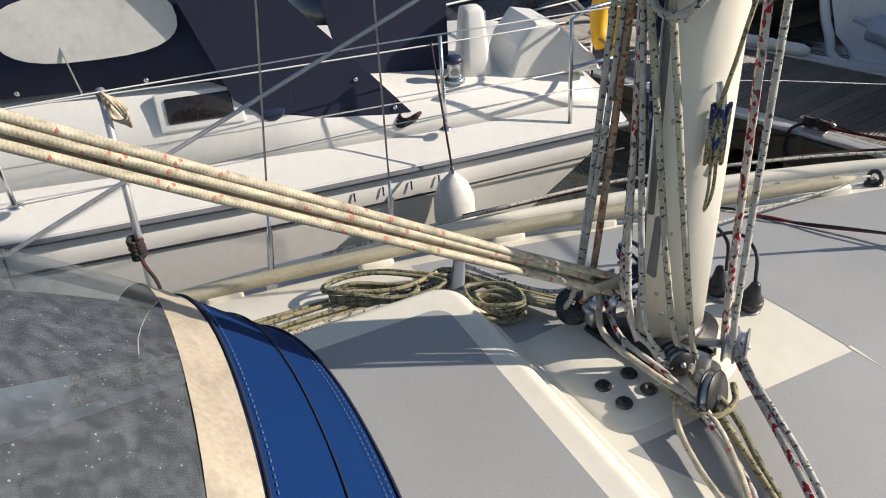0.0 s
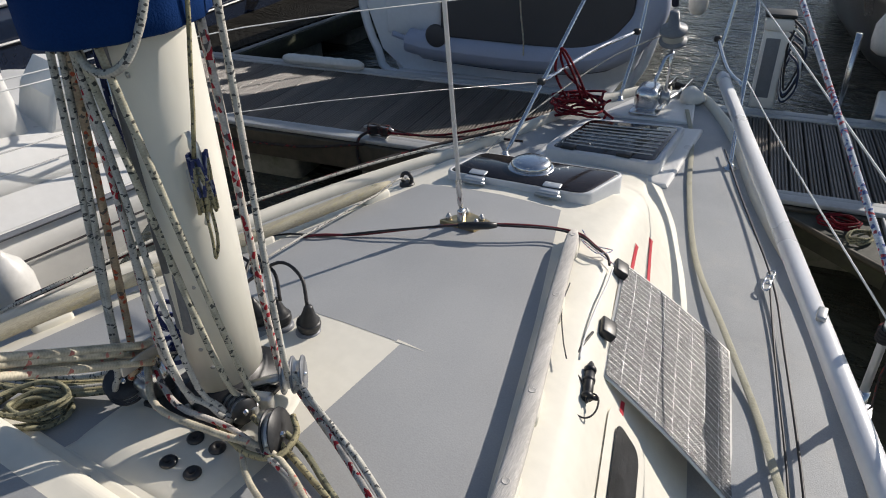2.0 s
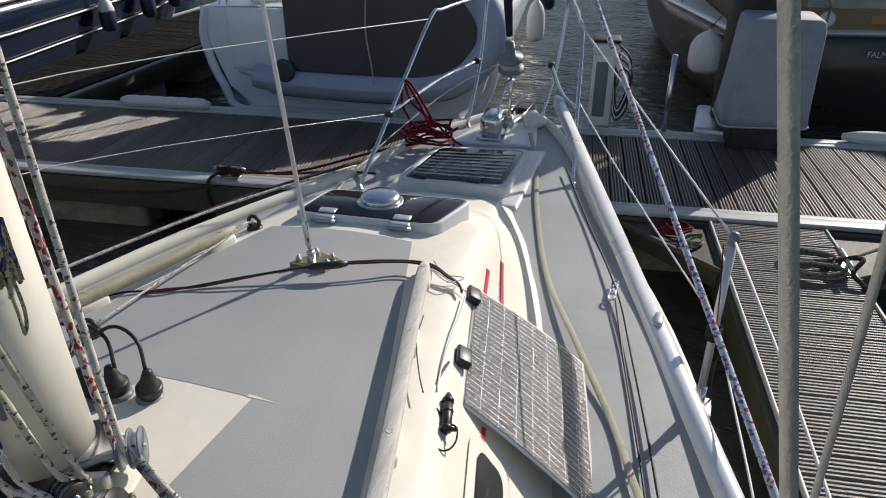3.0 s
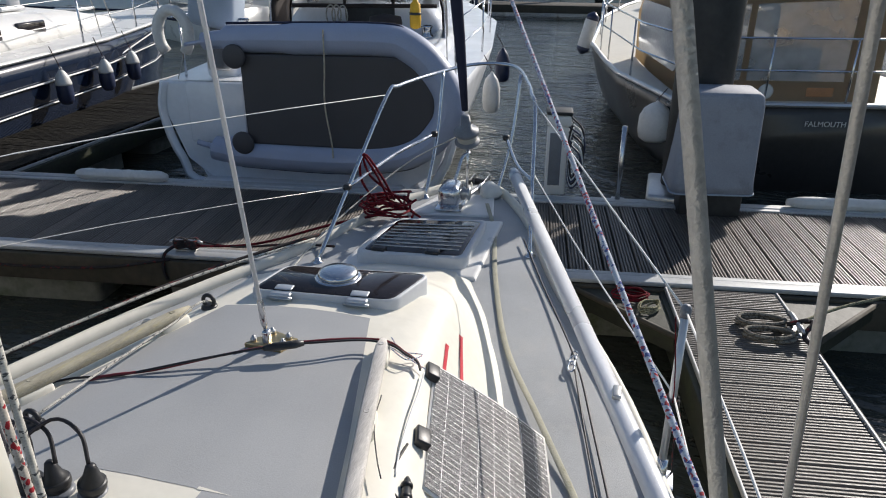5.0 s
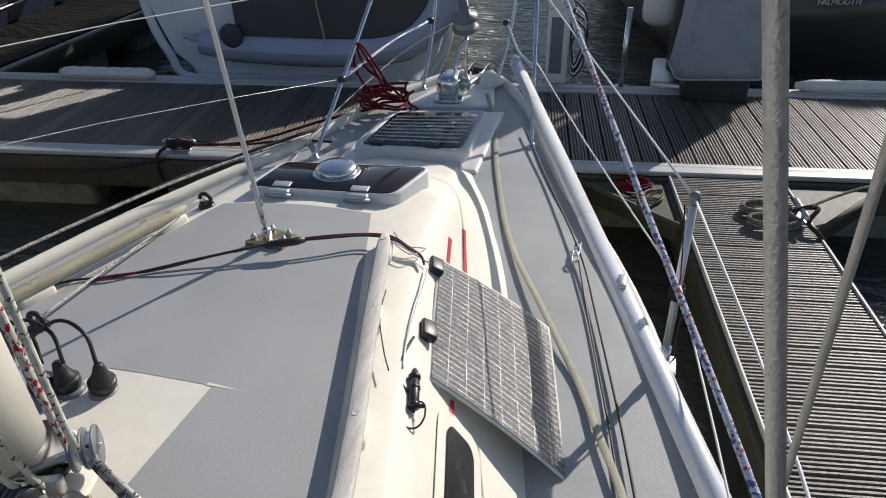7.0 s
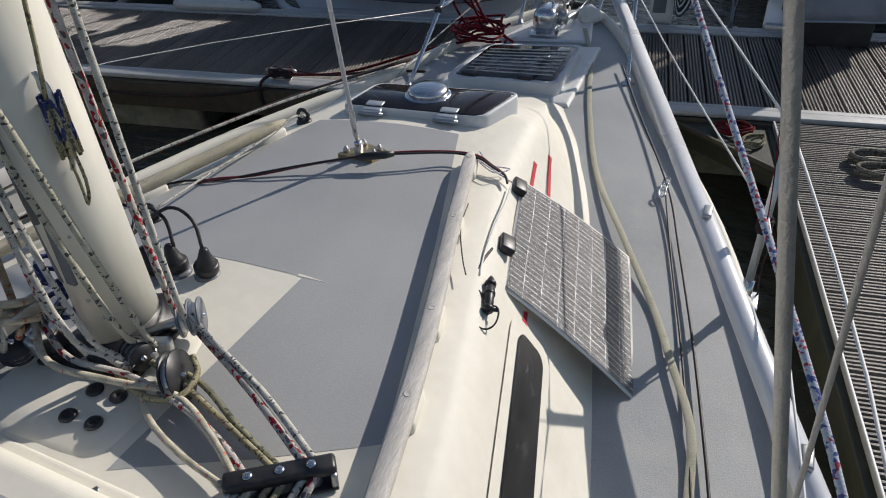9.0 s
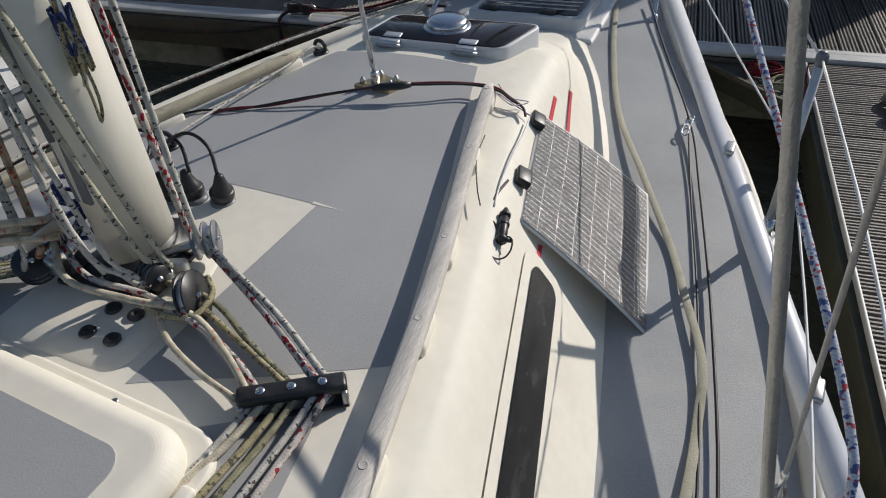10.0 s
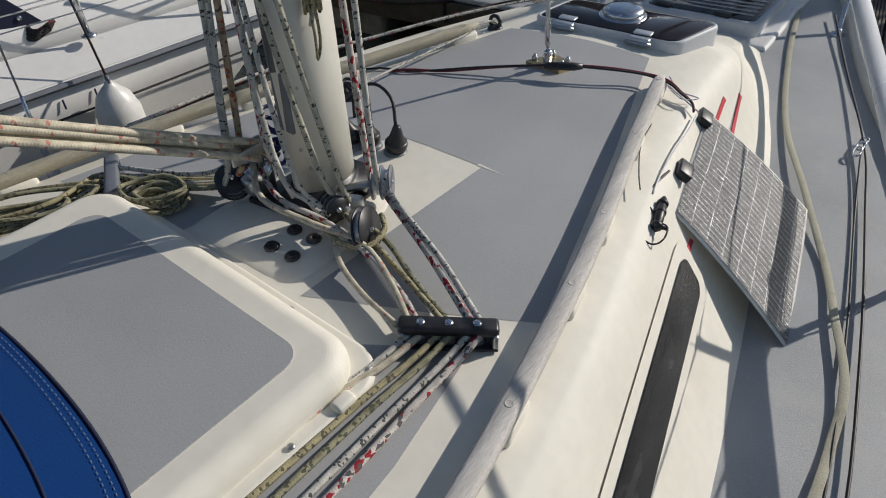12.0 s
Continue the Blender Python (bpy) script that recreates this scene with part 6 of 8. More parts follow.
part("column", loft([[Vector((0.62 + x * k, -0.78 + y * k, z)) for x, y in rounded(-0.13, -0.10, 0.13, 0.10, 0.05, 4)] for z, k in ((1.2, 1.0), (1.35, 0.9), (1.52, 0.72), (1.62, 0.62), (1.64, 0.55))]), WHITE, pedestal)
part("instrument", block((0.60, -0.72, 1.585), (0.10, 0.05, 0.06), 0.01), GREYPLASTIC, pedestal)
seat = tagged(part("helm_seat", slab([(-0.62, 1.22), (0.0, 1.20), (-0.05, 1.30), (-0.30, 1.52), (-0.44, 1.55), (-0.55, 1.42)], 0.0, 0.45, 0.03, 3, m=NEIGH @ Matrix(((0, 0, 1, 0.35), (1, 0, 0, 0), (0, 1, 0, 0), (0, 0, 0, 1)))), WHITE), "white moulded helm seat at the stern", "seat")


def winch(m, r, label):
    w = thing("winch", label, "winch", m)
    part("base", lathe([(r * 1.15, 0), (r * 1.15, 0.02), (r * 0.95, 0.03)], 22), STEEL, w)
    part("drum", lathe([(r * 0.9, 0.03), (r * 0.72, 0.06), (r * 0.72, 0.10), (r * 0.9, 0.12)], 22), STEEL, w)
    part("top", lathe([(r * 1.02, 0.12), (r * 1.05, 0.135), (r * 0.9, 0.15), (r * 0.3, 0.155), (0, 0.155)], 22), NAVYVINYL, w, "blue and steel self-tailing top")
    return w


winch(NEIGH @ pose(0.80, -0.95, 1.265), 0.055, "polished self-tailing winch on the cockpit coaming")
plate_ = thing("deck_filler", "round blue deck filler cap", "filler cap", NEIGH @ pose(1.10, -1.05, 1.024))
part("cap", lathe([(0.04, 0), (0.04, 0.004), (0.034, 0.006), (0.0, 0.006)], 18), NAVYVINYL, plate_)
part("cap_ring", lathe([(0.046, -0.002), (0.046, 0.003), (0.04, 0.004)], 18), STEEL, plate_)
cl = thing("rope_clutch", "dark rope bunch on the coaming cleat", "cleat", NEIGH @ pose(0.98, -1.30, 1.14))
for k in range(4):
    part("turn", tube([Vector((0.05 * math.cos(a), 0.06 * math.sin(a) + 0.01 * k, 0.012 * k + 0.012 * math.sin(2 * a))) for a in [i * math.pi / 6 for i in range(13)]], 0.010, 6), ROPE_DARK, cl)
fixed("sheet", [NEIGH @ Vector(p) for p in ((0.96, -1.30, 1.16), (0.93, -1.6, 1.22), (0.90, -1.8, 1.30))], 0.008, ROPE_DARK, "dark sheet led along the coaming", "rope", 4)


def nb_stanchion(y, h, label):
    x = NB_HALF(y) - 0.17
    s = thing("stanchion", label, "stanchion", NEIGH @ pose(x, y, NB_SHEER(y) + 0.10), group="neighbour stanchions")
    part("post", tube([Vector((0, 0, 0)), Vector((0, 0, h))], 0.0125, 10), STEEL, s)
    part("base", lathe([(0.04, 0), (0.04, 0.008), (0.02, 0.02)], 14), STEEL, s)
    return x


for y in (-5.2, -3.3, -1.10):
    nb_stanchion(y, 0.52, "polished stanchion on the white yacht")
for h in (0.58, 0.30):
    fixed("guard_wire", [NEIGH @ Vector((NB_HALF(y) - 0.17, y, NB_SHEER(y) + h)) for y in (-6.5, -5.2, -3.3, -1.20, -0.35)], 0.004, LIFELINE if h > 0.5 else WIRE, "guard wire of the white yacht", "guard wire", 2)
push = thing("pushpit", "polished stern rail of the white yacht", "stern rail", NEIGH)
for pts in ([(1.12, -0.35, 1.0), (1.12, -0.36, 1.62), (1.10, -0.25, 1.66), (1.05, 0.0, 1.67), (0.6, 0.05, 1.67), (-0.6, 0.05, 1.67)], [(1.05, 0.0, 1.0), (1.05, 0.0, 1.67)], [(1.12, -0.36, 1.35), (1.05, 0.0, 1.36), (0.5, 0.05, 1.36)], [(0.55, 0.05, 1.0), (0.55, 0.05, 1.67)]):
    part("rail_tube", tube(pts, 0.0125, 9), STEEL, push)
buoy = thing("horseshoe_buoy", "yellow horseshoe buoy on the stern rail", "life buoy", NEIGH @ pose(0.75, 0.06, 1.48, 90, 0, 0))
part("foam", tube([(0.15 * math.cos(a), 0.19 * math.sin(a), 0) for a in [radians(-60 + 300 * k / 16) for k in range(17)]], 0.055, 10), YELLOW, buoy)
part("strap", tube([(0.15 * math.cos(radians(100)), 0.13, 0.05), (0.15 * math.cos(radians(100)), 0.25, 0.05)], 0.06, 8, flat=(0.04, 0.01)), WHITE, buoy)


def round_fender(m, r, h, material, label, rope=None, cap=None):
    f = thing("fender", label, "fender", m, group="fenders")
    part("body", lathe([(0.02, 0), (r * 0.6, 0.01), (r * 0.92, h * 0.12), (r, h * 0.3), (r * 0.97, h * 0.62), (r * 0.72, h * 0.82), (r * 0.35, h * 0.93), (0.022, h * 0.97), (0.02, h)], 20), material, f)
    part("eye", tube([(0.018 * math.cos(a), 0, h + 0.01 + 0.018 * math.sin(a)) for a in [i * math.pi / 6 for i in range(13)]], 0.008, 6), cap or GREYPLASTIC, f)
    if rope:
        part("lanyard", tube([Vector((0, 0, h + 0.02)), Vector(rope)], 0.006, 6), ROPE_DARK, f)
    return f


yf = -1.15
round_fender(NEIGH @ pose(NB_HALF(yf) + 0.115, yf, 0.58), 0.115, 0.40, FENDER, "white pear fender hung on the hull side", (-0.28, 0.0, 1.02))
round_fender(NEIGH @ pose(NB_HALF(-3.35) + 0.115, -3.35, 0.30), 0.115, 0.40, FENDER, "white pear fender hung on the hull side", (-0.16, 0.0, 1.25))
ring_fix = thing("hull_eye", "steel ring eyes on the hull side", "eye", NEIGH @ pose(NB_HALF(-3.5) * 0.985 + 0.01, -3.5, 0.72))
for k in (0, 1):
    part("ring", tube([(0.0, 0.11 * k + 0.025 * math.cos(a), 0.022 * math.sin(a)) for a in [i * math.pi / 8 for i in range(17)]], 0.008, 6), DULLSTEEL, ring_fix)
for pts, r in (([(1.0, -2.9, 1.55), (0.4, -3.3, 3.5)], 0.004), ([(0.2, -1.5, 1.4), (0.05, -2.4, 6)], 0.005), ([(0.25, -1.4, 1.4), (0.10, -2.4, 6)], 0.005), ([(0.3, -1.3, 1.4), (0.15, -2.4, 6)], 0.005)):
    fixed("rigging_line", [NEIGH @ Vector(p) for p in pts], r, WIRE, "rigging line of the white yacht", "rope", 0)


# ---- things on the pontoons ----
def dock_cleat(m, label):
    c = thing("dock_cleat", label, "cleat", m, group="dock cleats")
    part("bar", tube([(-0.13, 0, 0.065), (-0.10, 0, 0.075), (0.10, 0, 0.075), (0.13, 0, 0.065)], [0.010, 0.014, 0.014, 0.010], 8), DULLSTEEL, c)
    for x in (-0.045, 0.045):
        part("leg", tube([(x * 1.2, 0, 0), (x, 0, 0.075)], 0.012, 8), DULLSTEEL, c)
    part("base", block((0, 0, 0.005), (0.16, 0.06, 0.01), 0.004), DULLSTEEL, c)
    return c


dock_cleat(DOCK @ pose(-2.13, 0.10, 0.018), "steel mooring cleat on the pontoon edge with dark rope")
dk = thing("rope_turns", "dark mooring rope made fast on the cleat", "rope", DOCK @ pose(-2.13, 0.10, 0.05))
for k in range(5):
    part("turn", tube([Vector((0.09 * math.cos(a), 0.035 * math.sin(2 * a), 0.012 * k)) for a in [i * math.pi / 8 for i in range(17)]], 0.012, 6), ROPE_DARK, dk)
part("tail", tube([(-0.06, -0.03, 0.02), (-0.12, -0.12, -0.02), (-0.13, -0.15, -0.14), (-0.11, -0.15, -0.22)], 0.012, 6, per=4), ROPE_DARK, dk)
fixed("hanging_rope", [DOCK @ Vector(p) for p in ((-2.2, -0.05, 0.0), (-2.8, -0.06, -0.10), (-3.6, -0.06, -0.12), (-4.4, -0.06, -0.06), (-5.0, -0.05, 0.0))], 0.012, ROPE_DARK, "dark rope sagging along the pontoon side", "rope")
dock_cleat(FINGER @ pose(0.57, 0.67, 0.02), "steel mooring cleat on the finger pontoon")
fc = thing("rope_coil", "grey mooring rope coiled in two loops on the finger", "rope", FINGER @ pose(0.57, 0.52, 0.03))
for k in range(4):
    c0, r_ = (-0.08 if k % 2 else 0.08), 0.07 - 0.004 * (k // 2)
    part("loop", tube([Vector((c0 + r_ * math.cos(a) + 0.008 * math.sin(2 * a + k), -0.02 + (0.145 - 0.006 * (k // 2)) * math.sin(a), 0.022 * (k // 2))) for a in [i * math.pi / 10 for i in range(21)]], 0.013, 7), ROPE_GREYBROWN, fc)
part("hitch", tube([(0, 0.1, 0.04), (0.03, 0.19, 0.09), (-0.03, 0.21, 0.05), (0.04, 0.23, 0.08), (0.12, 0.16, 0.03), (0.2, 0.2, 0.0), (0.24, 0.26, -0.08)], 0.014, 7, per=4), ROPE_DARK, fc)
fixed("mooring_line", [FINGER @ Vector(p) for p in ((0.55, 0.68, 0.07), (0.3, 1.1, 0.10), (0.1, 1.8, 0.2), (-0.1, 2.6, 0.4))], 0.010, ROPE_DIRTY, "grey mooring line led away from the finger", "rope")
for s in (0, 1):
    tri = [(0.0, 0.0), (0.62, 0.0), (0.0, 0.62)] if s else [(0.0, 0.0), (0.0, -0.62), (0.62, 0.0)]
    g = thing("pontoon_gusset", "dark triangular timber gusset between finger and walkway", "gusset", FINGER @ pose(0.03, 0.76 if s else -0.02, -0.03))
    part("gusset_plate", slab([(x, y) for x, y in tri], -0.12, 0.0, 0.008), WETSIDE, g)
    part("gusset_rail", tube([(0.62, 0.0, 0.0), (0.0, 0.62 if s else -0.62, 0.0)], 0.02, 6), WOODDARK, g)
loose_loops("rope_coil", tuple((FINGER @ Vector((0.16, -0.24, -0.02))))[:3], 5, 0.10, ROPE_MAROON, "dark red rope heaped on the gusset", 8, 0.7, 10)
loose_loops("rope_coil", tuple((FINGER @ Vector((0.30, -0.14, -0.02))))[:3], 4, 0.08, ROPE_DIRTY, "mossy rope heaped on the gusset", 9, 0.6, 60)

pile = thing("mooring_pile", "black tarred steel mooring pile at the pontoon edge", "pile", pose(1.56, 7.52, -1.0))
part("shaft", lathe([(0.255, 0), (0.255, 3.0), (0.25, 7.0)], 28), PILE, pile)
part("pile_collar", block((0, -0.08, 1.52), (0.75, 0.75, 0.10), 0.03), DULLSTEEL, pile, "steel pile guide")
fl = thing("covered_box", "box under a blue-grey cloth cover on the pontoon edge", "box", pose(1.70, 7.06, 0.5, 0, 0, 8))
part("plinth", block((0, 0, 0.12), (0.52, 0.40, 0.26), 0.02), PILE, fl, "dark box base")
cov = []
for z, k, j in ((0.22, 1.10, 0.02), (0.30, 1.07, 0.014), (0.6, 1.02, 0.008), (0.95, 0.97, 0.006), (1.04, 0.93, 0.004), (1.065, 0.85, 0.003)):
    cov.append([Vector((x * k + j * math.sin(17 * y + 5 * z), y * k + j * math.sin(13 * x + 4 * z), z + j * 0.8 * math.sin(15 * (x + y)))) for x, y in rounded(-0.31, -0.24, 0.31, 0.24, 0.05, 5)])
part("cloth", loft(cov), BOXCOVER, fl, "creased blue-grey cover")
part("cloth_hem", tube([v + Vector((0, 0, 0.0)) for v in cov[0]] + [cov[0][0]], 0.008, 6), COVER, fl)
ped = thing("power_pedestal", "white dockside power pedestal with dark lamp head", "pedestal", pose(0.335, 7.12, 0.5, 0, 0, 10))
part("post", block((0, 0, 0.32), (0.20, 0.20, 0.66), 0.02), WHITE, ped)
part("head", block((0, 0, 0.70), (0.22, 0.22, 0.10), 0.015), WHITE, ped)
part("cap", block((0, 0, 0.77), (0.24, 0.24, 0.03), 0.01), PILE, ped, "dark cap")
for z in (0.25, 0.42, 0.58):
    part("socket", block((0.105, -0.02, z), (0.04, 0.09, 0.10), 0.012), NAVYVINYL, ped, "blue power socket")
part("front_panel", block((-0.02, -0.104, 0.34), (0.11, 0.012, 0.5), 0.004), GREYPLASTIC, ped)
random.seed(31)
for k in range(6):
    m_ = (NAVYVINYL, LIFELINE, CABLE)[k % 3]
    z0 = 1.0 + 0.05 * k
    fixed("shore_cable", [(0.44, 7.05, z0), (0.56 + 0.04 * random.random(), 7.0, z0 - 0.1), (0.58, 7.02, z0 - 0.3), (0.5, 7.0, z0 - 0.42 - 0.03 * k), (0.45, 7.03, z0 - 0.25), (0.48, 7.04, z0 - 0.05)], 0.010, m_, "shore power cable looped on the pedestal", "cable", 5)
sp_ = thing("steel_post", "slim galvanised post on the pontoon edge", "post", pose(0.935, 7.02, 0.5))
part("post", tube([(0, 0, 0), (0, 0, 0.70)], 0.024, 12), STEEL, sp_)
part("foot", block((0, 0, 0.008), (0.12, 0.12, 0.014), 0.004), DULLSTEEL, sp_)
for x0, x1, label in ((2.75, 4.6, "long white edge fender on the pontoon"), (-4.05, -3.1, "white edge fender pad on the pontoon")):
    m = DOCK @ pose(0, DOCK_WIDE - 0.03 if x0 > 0 else DOCK_WIDE - 0.1, 0.06)
    ef = thing("edge_fender", label, "fender", m)
    n = 14
    part("pad", tube([(x0 + (x1 - x0) * k / n, 0, 0.0) for k in range(n + 1)], [0.03, 0.055] + [0.06 - 0.006 * (k % 2) for k in range(n - 3)] + [0.055, 0.03], 12), FENDER, ef)

# ---- the yacht beyond, stern-on with an inflatable dinghy ----
STERN = pose(-2.40, 7.42, 0, 0, 0, 9)
WS = table([(0, 1.62), (3, 1.75), (6, 1.6), (9, 0.9), (11.5, 0.03)])
SZ = table([(0, 1.30), (11.5, 1.55)])
stern_boat = thing("cruising_yacht", "white cruising yacht seen from its stern, dinghy lashed across", "sailing boat", STERN)
ys = [0.0, 0.15] + [0.5 * k for k in range(1, 24)]
part("hull", hull_mesh(ys, WS, SZ, 1.2, flare=0.72), COLDWHITE, stern_boat)
part("deck", loft([[Vector((WS(y) * k / 6, y, SZ(y) + 0.03 * (1 - (k / 6) ** 2))) for k in range(-6, 7)] for y in ys], closed=False), COLDWHITE, stern_boat)
part("transom_rim", tube([(-1.60, -0.02, 1.30), (-1.66, -0.03, 0.95), (-1.50, -0.04, 0.45), (-1.15, -0.05, 0.16), (1.0, -0.05, 0.14), (1.45, -0.04, 0.4), (1.62, -0.02, 1.0), (1.60, 0.0, 1.30)], 0.05, 8, per=4), COLDWHITE, stern_boat, "rounded transom rim")
part("transom_plate", slab([(-1.60, 1.30), (-1.63, 0.95), (-1.45, 0.45), (-1.10, 0.16), (1.0, 0.14), (1.42, 0.4), (1.60, 1.0), (1.58, 1.30)], -0.3, 0.03, 0.03, 3, m=Matrix.Rotation(math.pi / 2, 4, "X")), COLDWHITE, stern_boat, "white scooped transom")
part("transom_step", block((-0.1, -0.14, 0.20), (2.3, 0.34, 0.10), 0.04), COLDWHITE, stern_boat, "bathing step")
part("transom_locker", block((-1.02, -0.045, 0.98), (0.66, 0.04, 0.66), 0.03), COLDWHITE, stern_boat)
# flat slab on the deck, its grey stands in for shade in the well
part("well_shade_slab", block((0.1, 1.6, 1.315), (1.7, 2.2, 0.06), 0.03), GREYPLASTIC, stern_boat, "grey slab standing for the shaded cockpit well")
for s in (-1, 1):
    part("coaming", block((s * 1.05, 2.0, 1.42), (0.34, 3.6, 0.26), 0.08, None, 3), COLDWHITE, stern_boat)
part("cabin", loft([[Vector((x * w - 0.28, y, 1.32 + z * h)) for x, z in ((1, 0), (0.95, 0.6), (0.8, 1), (0, 1.1), (-0.8, 1), (-0.95, 0.6), (-1, 0))] for y, w, h in ((3.55, 1.2, 0.5), (5, 1.1, 0.45), (7, 0.85, 0.3), (8.8, 0.4, 0.08))]), COLDWHITE, stern_boat)
# solid black block painted in for the dimness of the opening
part("companion_shade", block((-0.14, 3.5, 1.58), (0.75, 0.06, 0.5), 0.01), PILE, stern_boat, "black block standing for the shaded companionway opening")
sh = thing("sprayhood", "dark brown canvas sprayhood with three clear panes", "sprayhood", STERN)
BROWN = paint("brown_canvas", (0.035, 0.026, 0.024), 0.8, var=0.2, size=3, grain=150, bump=0.2)
arch_pts = [(-0.04 + 1.20 * math.cos(math.pi * k / 20), 1.36 + 1.37 * math.sin(math.pi * k / 20) ** 0.5) for k in range(21)]


def hood_arch(y, w, h, dx=0.0):
    return [Vector((x * w + dx, y, 1.36 + (z - 1.36) * h)) for x, z in arch_pts]


cv = part("canvas", loft([hood_arch(2.35, 1.0, 1.0), hood_arch(2.6, 0.997, 0.995, -0.01), hood_arch(3.0, 0.985, 0.93, -0.05), hood_arch(3.32, 0.98, 0.84, -0.12)], closed=False), BROWN, sh)
cv.modifiers.new("thickness", "SOLIDIFY").thickness = 0.02
part("arch_tube", tube([p + Vector((0, -0.03, 0.012)) for p in hood_arch(2.35, 1.01, 1.0)], 0.018, 8), STEEL, sh)
part("arch_tube", tube(hood_arch(3.3, 0.97, 0.825, -0.12), 0.016, 8), BROWN, sh)
# opaque: the brightness seen through clear plastic is put into the colour
PALEPANE = paint("painted_bright_pane", (0.48, 0.49, 0.50), 0.12, var=0.18, size=1.2, grain=25, bump=0.05, stain=(0.30, 0.30, 0.29), stain_amount=0.3)


def arch_top(x):
    """Height of the window's upper edge."""
    q = min(1.0, abs(x + 0.28) / 1.22)
    return 1.90 + 0.47 * (1 - q ** 2.2) ** 0.7


for x0, x1 in ((-1.46, -0.54), (-0.50, 0.20), (0.24, 0.90)):
    n = 8
    edge = [(x1 + (x0 - x1) * k / n, arch_top(x1 + (x0 - x1) * k / n)) for k in range(n + 1)]
    part("pane", slab([(x0, 1.84), (x1, 1.84)] + edge, 0, 0.012, 0, m=Matrix.Translation((0, 3.52, 0)) @ Matrix.Rotation(math.pi / 2, 4, "X")), HAZYPANE, sh, "clear windscreen pane")
for x in (-0.52, 0.22):
    part("pane_seam", block((x, 3.48, 2.10), (0.05, 0.02, 0.54), 0.004), BROWN, sh, "dark canvas seam")
part("sill_band", tube([(-1.44, 3.47, 1.84), (-0.3, 3.46, 1.85), (0.88, 3.47, 1.86)], 0.03, 8), BROWN, sh)
part("roof_pane", slab([(-0.52, 0.0), (0.30, 0.0), (0.26, 0.34), (-0.48, 0.34)], 0, 0.01, 0, m=Matrix.Translation((0.0, 2.83, 2.42)) @ Matrix.Rotation(radians(54), 4, "X")), PALEPANE, sh, "pale canopy window")
mast2 = thing("mast", "dark furled mast of the cruising yacht", "mast", STERN @ pose(0.55, 4.6, 1.3))
part("spar", tube([(0, 0, 0), (0, 0, 12)], 0.075, 12), PILE, mast2)
boom = part("boom", tube([(0, -0.1, 1.75), (-0.1, -1.7, 1.85)], 0.11, 10), NAVY, mast2, "sail bundle on the boom")
for pts in ([(1.5, 0.1, 1.3), (0.55, 4.6, 13)], [(-1.5, 0.1, 1.3), (0.55, 4.6, 13)], [(1.5, 4.5, 1.4), (0.55, 4.6, 12)]):
    fixed("stay", [STERN @ Vector(p) for p in pts], 0.006, WIRE, "wire stay of the cruising yacht", "stay", 0)
# cockpit gear of the cruising yacht
for x, y in ((-0.98, 2.3), (0.92, 2.3)):
    w_ = thing("winch", "steel winch on the cruising yacht coaming", "winch", STERN @ pose(x, y, 1.54), group="cruising yacht winches")
    part("drum", lathe([(0.085, 0), (0.085, 0.03), (0.06, 0.05), (0.06, 0.12), (0.08, 0.15), (0.05, 0.17), (0, 0.17)], 18), STEEL, w_)
for k, x in enumerate((-0.72, -0.62, -0.52)):
    fixed("coiled_line", [STERN @ Vector((x + 0.07 * math.sin(a), 3.40 - 0.03 * k, 1.72 + 0.14 * math.cos(a))) for a in [0.45 * q for q in range(29)]], 0.012, ROPE_BLACK, "coiled white line hung by the companionway", "rope", 2)
wheel_ = thing("steering_binnacle", "dark covered steering pedestal in the cockpit", "binnacle", STERN @ pose(0.45, 1.9, 1.34))
part("cover", lathe([(0.16, 0), (0.17, 0.3), (0.22, 0.42), (0.2, 0.5), (0, 0.54)], 18), BROWN, wheel_)
for s in (1,):
    pr = thing("stern_rail", "polished rail along the cruising yacht side", "rail", STERN)
    for h in (0.35, 0.65):
        part("rail_wire", tube([(s * (WS(y) - 0.08), y, SZ(y) + h) for y in (0.3, 2.5, 4.5, 6.5, 8.5)], 0.006, 6), STEEL, pr)
    for y in (0.3, 2.5, 4.5, 6.5, 8.5):
        part("post", tube([(s * (WS(y) - 0.08), y, SZ(y)), (s * (WS(y) - 0.08), y, SZ(y) + 0.66)], 0.012, 8), STEEL, pr)
round_fender(STERN @ pose(1.86, 1.5, 0.75), 0.11, 0.5, FENDER, "white fender on the cruising yacht side", (-0.1, 0, 0.7))
round_fender(STERN @ pose(1.88, 3.4, 0.8), 0.11, 0.5, NAVYVINYL, "navy fender on the cruising yacht side", (-0.1, 0, 0.7))
by = thing("danbuoy_light", "yellow rescue light hung on the rail", "rescue light", STERN @ pose(0.93, 1.4, 1.75))
part("light_body", lathe([(0.03, 0), (0.065, 0.02), (0.07, 0.12), (0.06, 0.28), (0.035, 0.31), (0.02, 0.36)], 16), YELLOW, by)
part("light_band", lathe([(0.073, 0.16), (0.073, 0.19)], 16), PILE, by)
fixed("lanyard", [STERN @ Vector(p) for p in ((0.93, 1.4, 2.1), (0.90, 1.6, 2.6), (0.85, 2.0, 3.2))], 0.005, ROPE_BUFF, "thin lanyard of the rescue light", "rope", 0)

DIN = STERN @ pose(0.02, -0.30, 0, 0, 0, -2)
dinghy = thing("inflatable_dinghy", "grey inflatable dinghy lashed on its side across the stern", "dinghy", DIN)
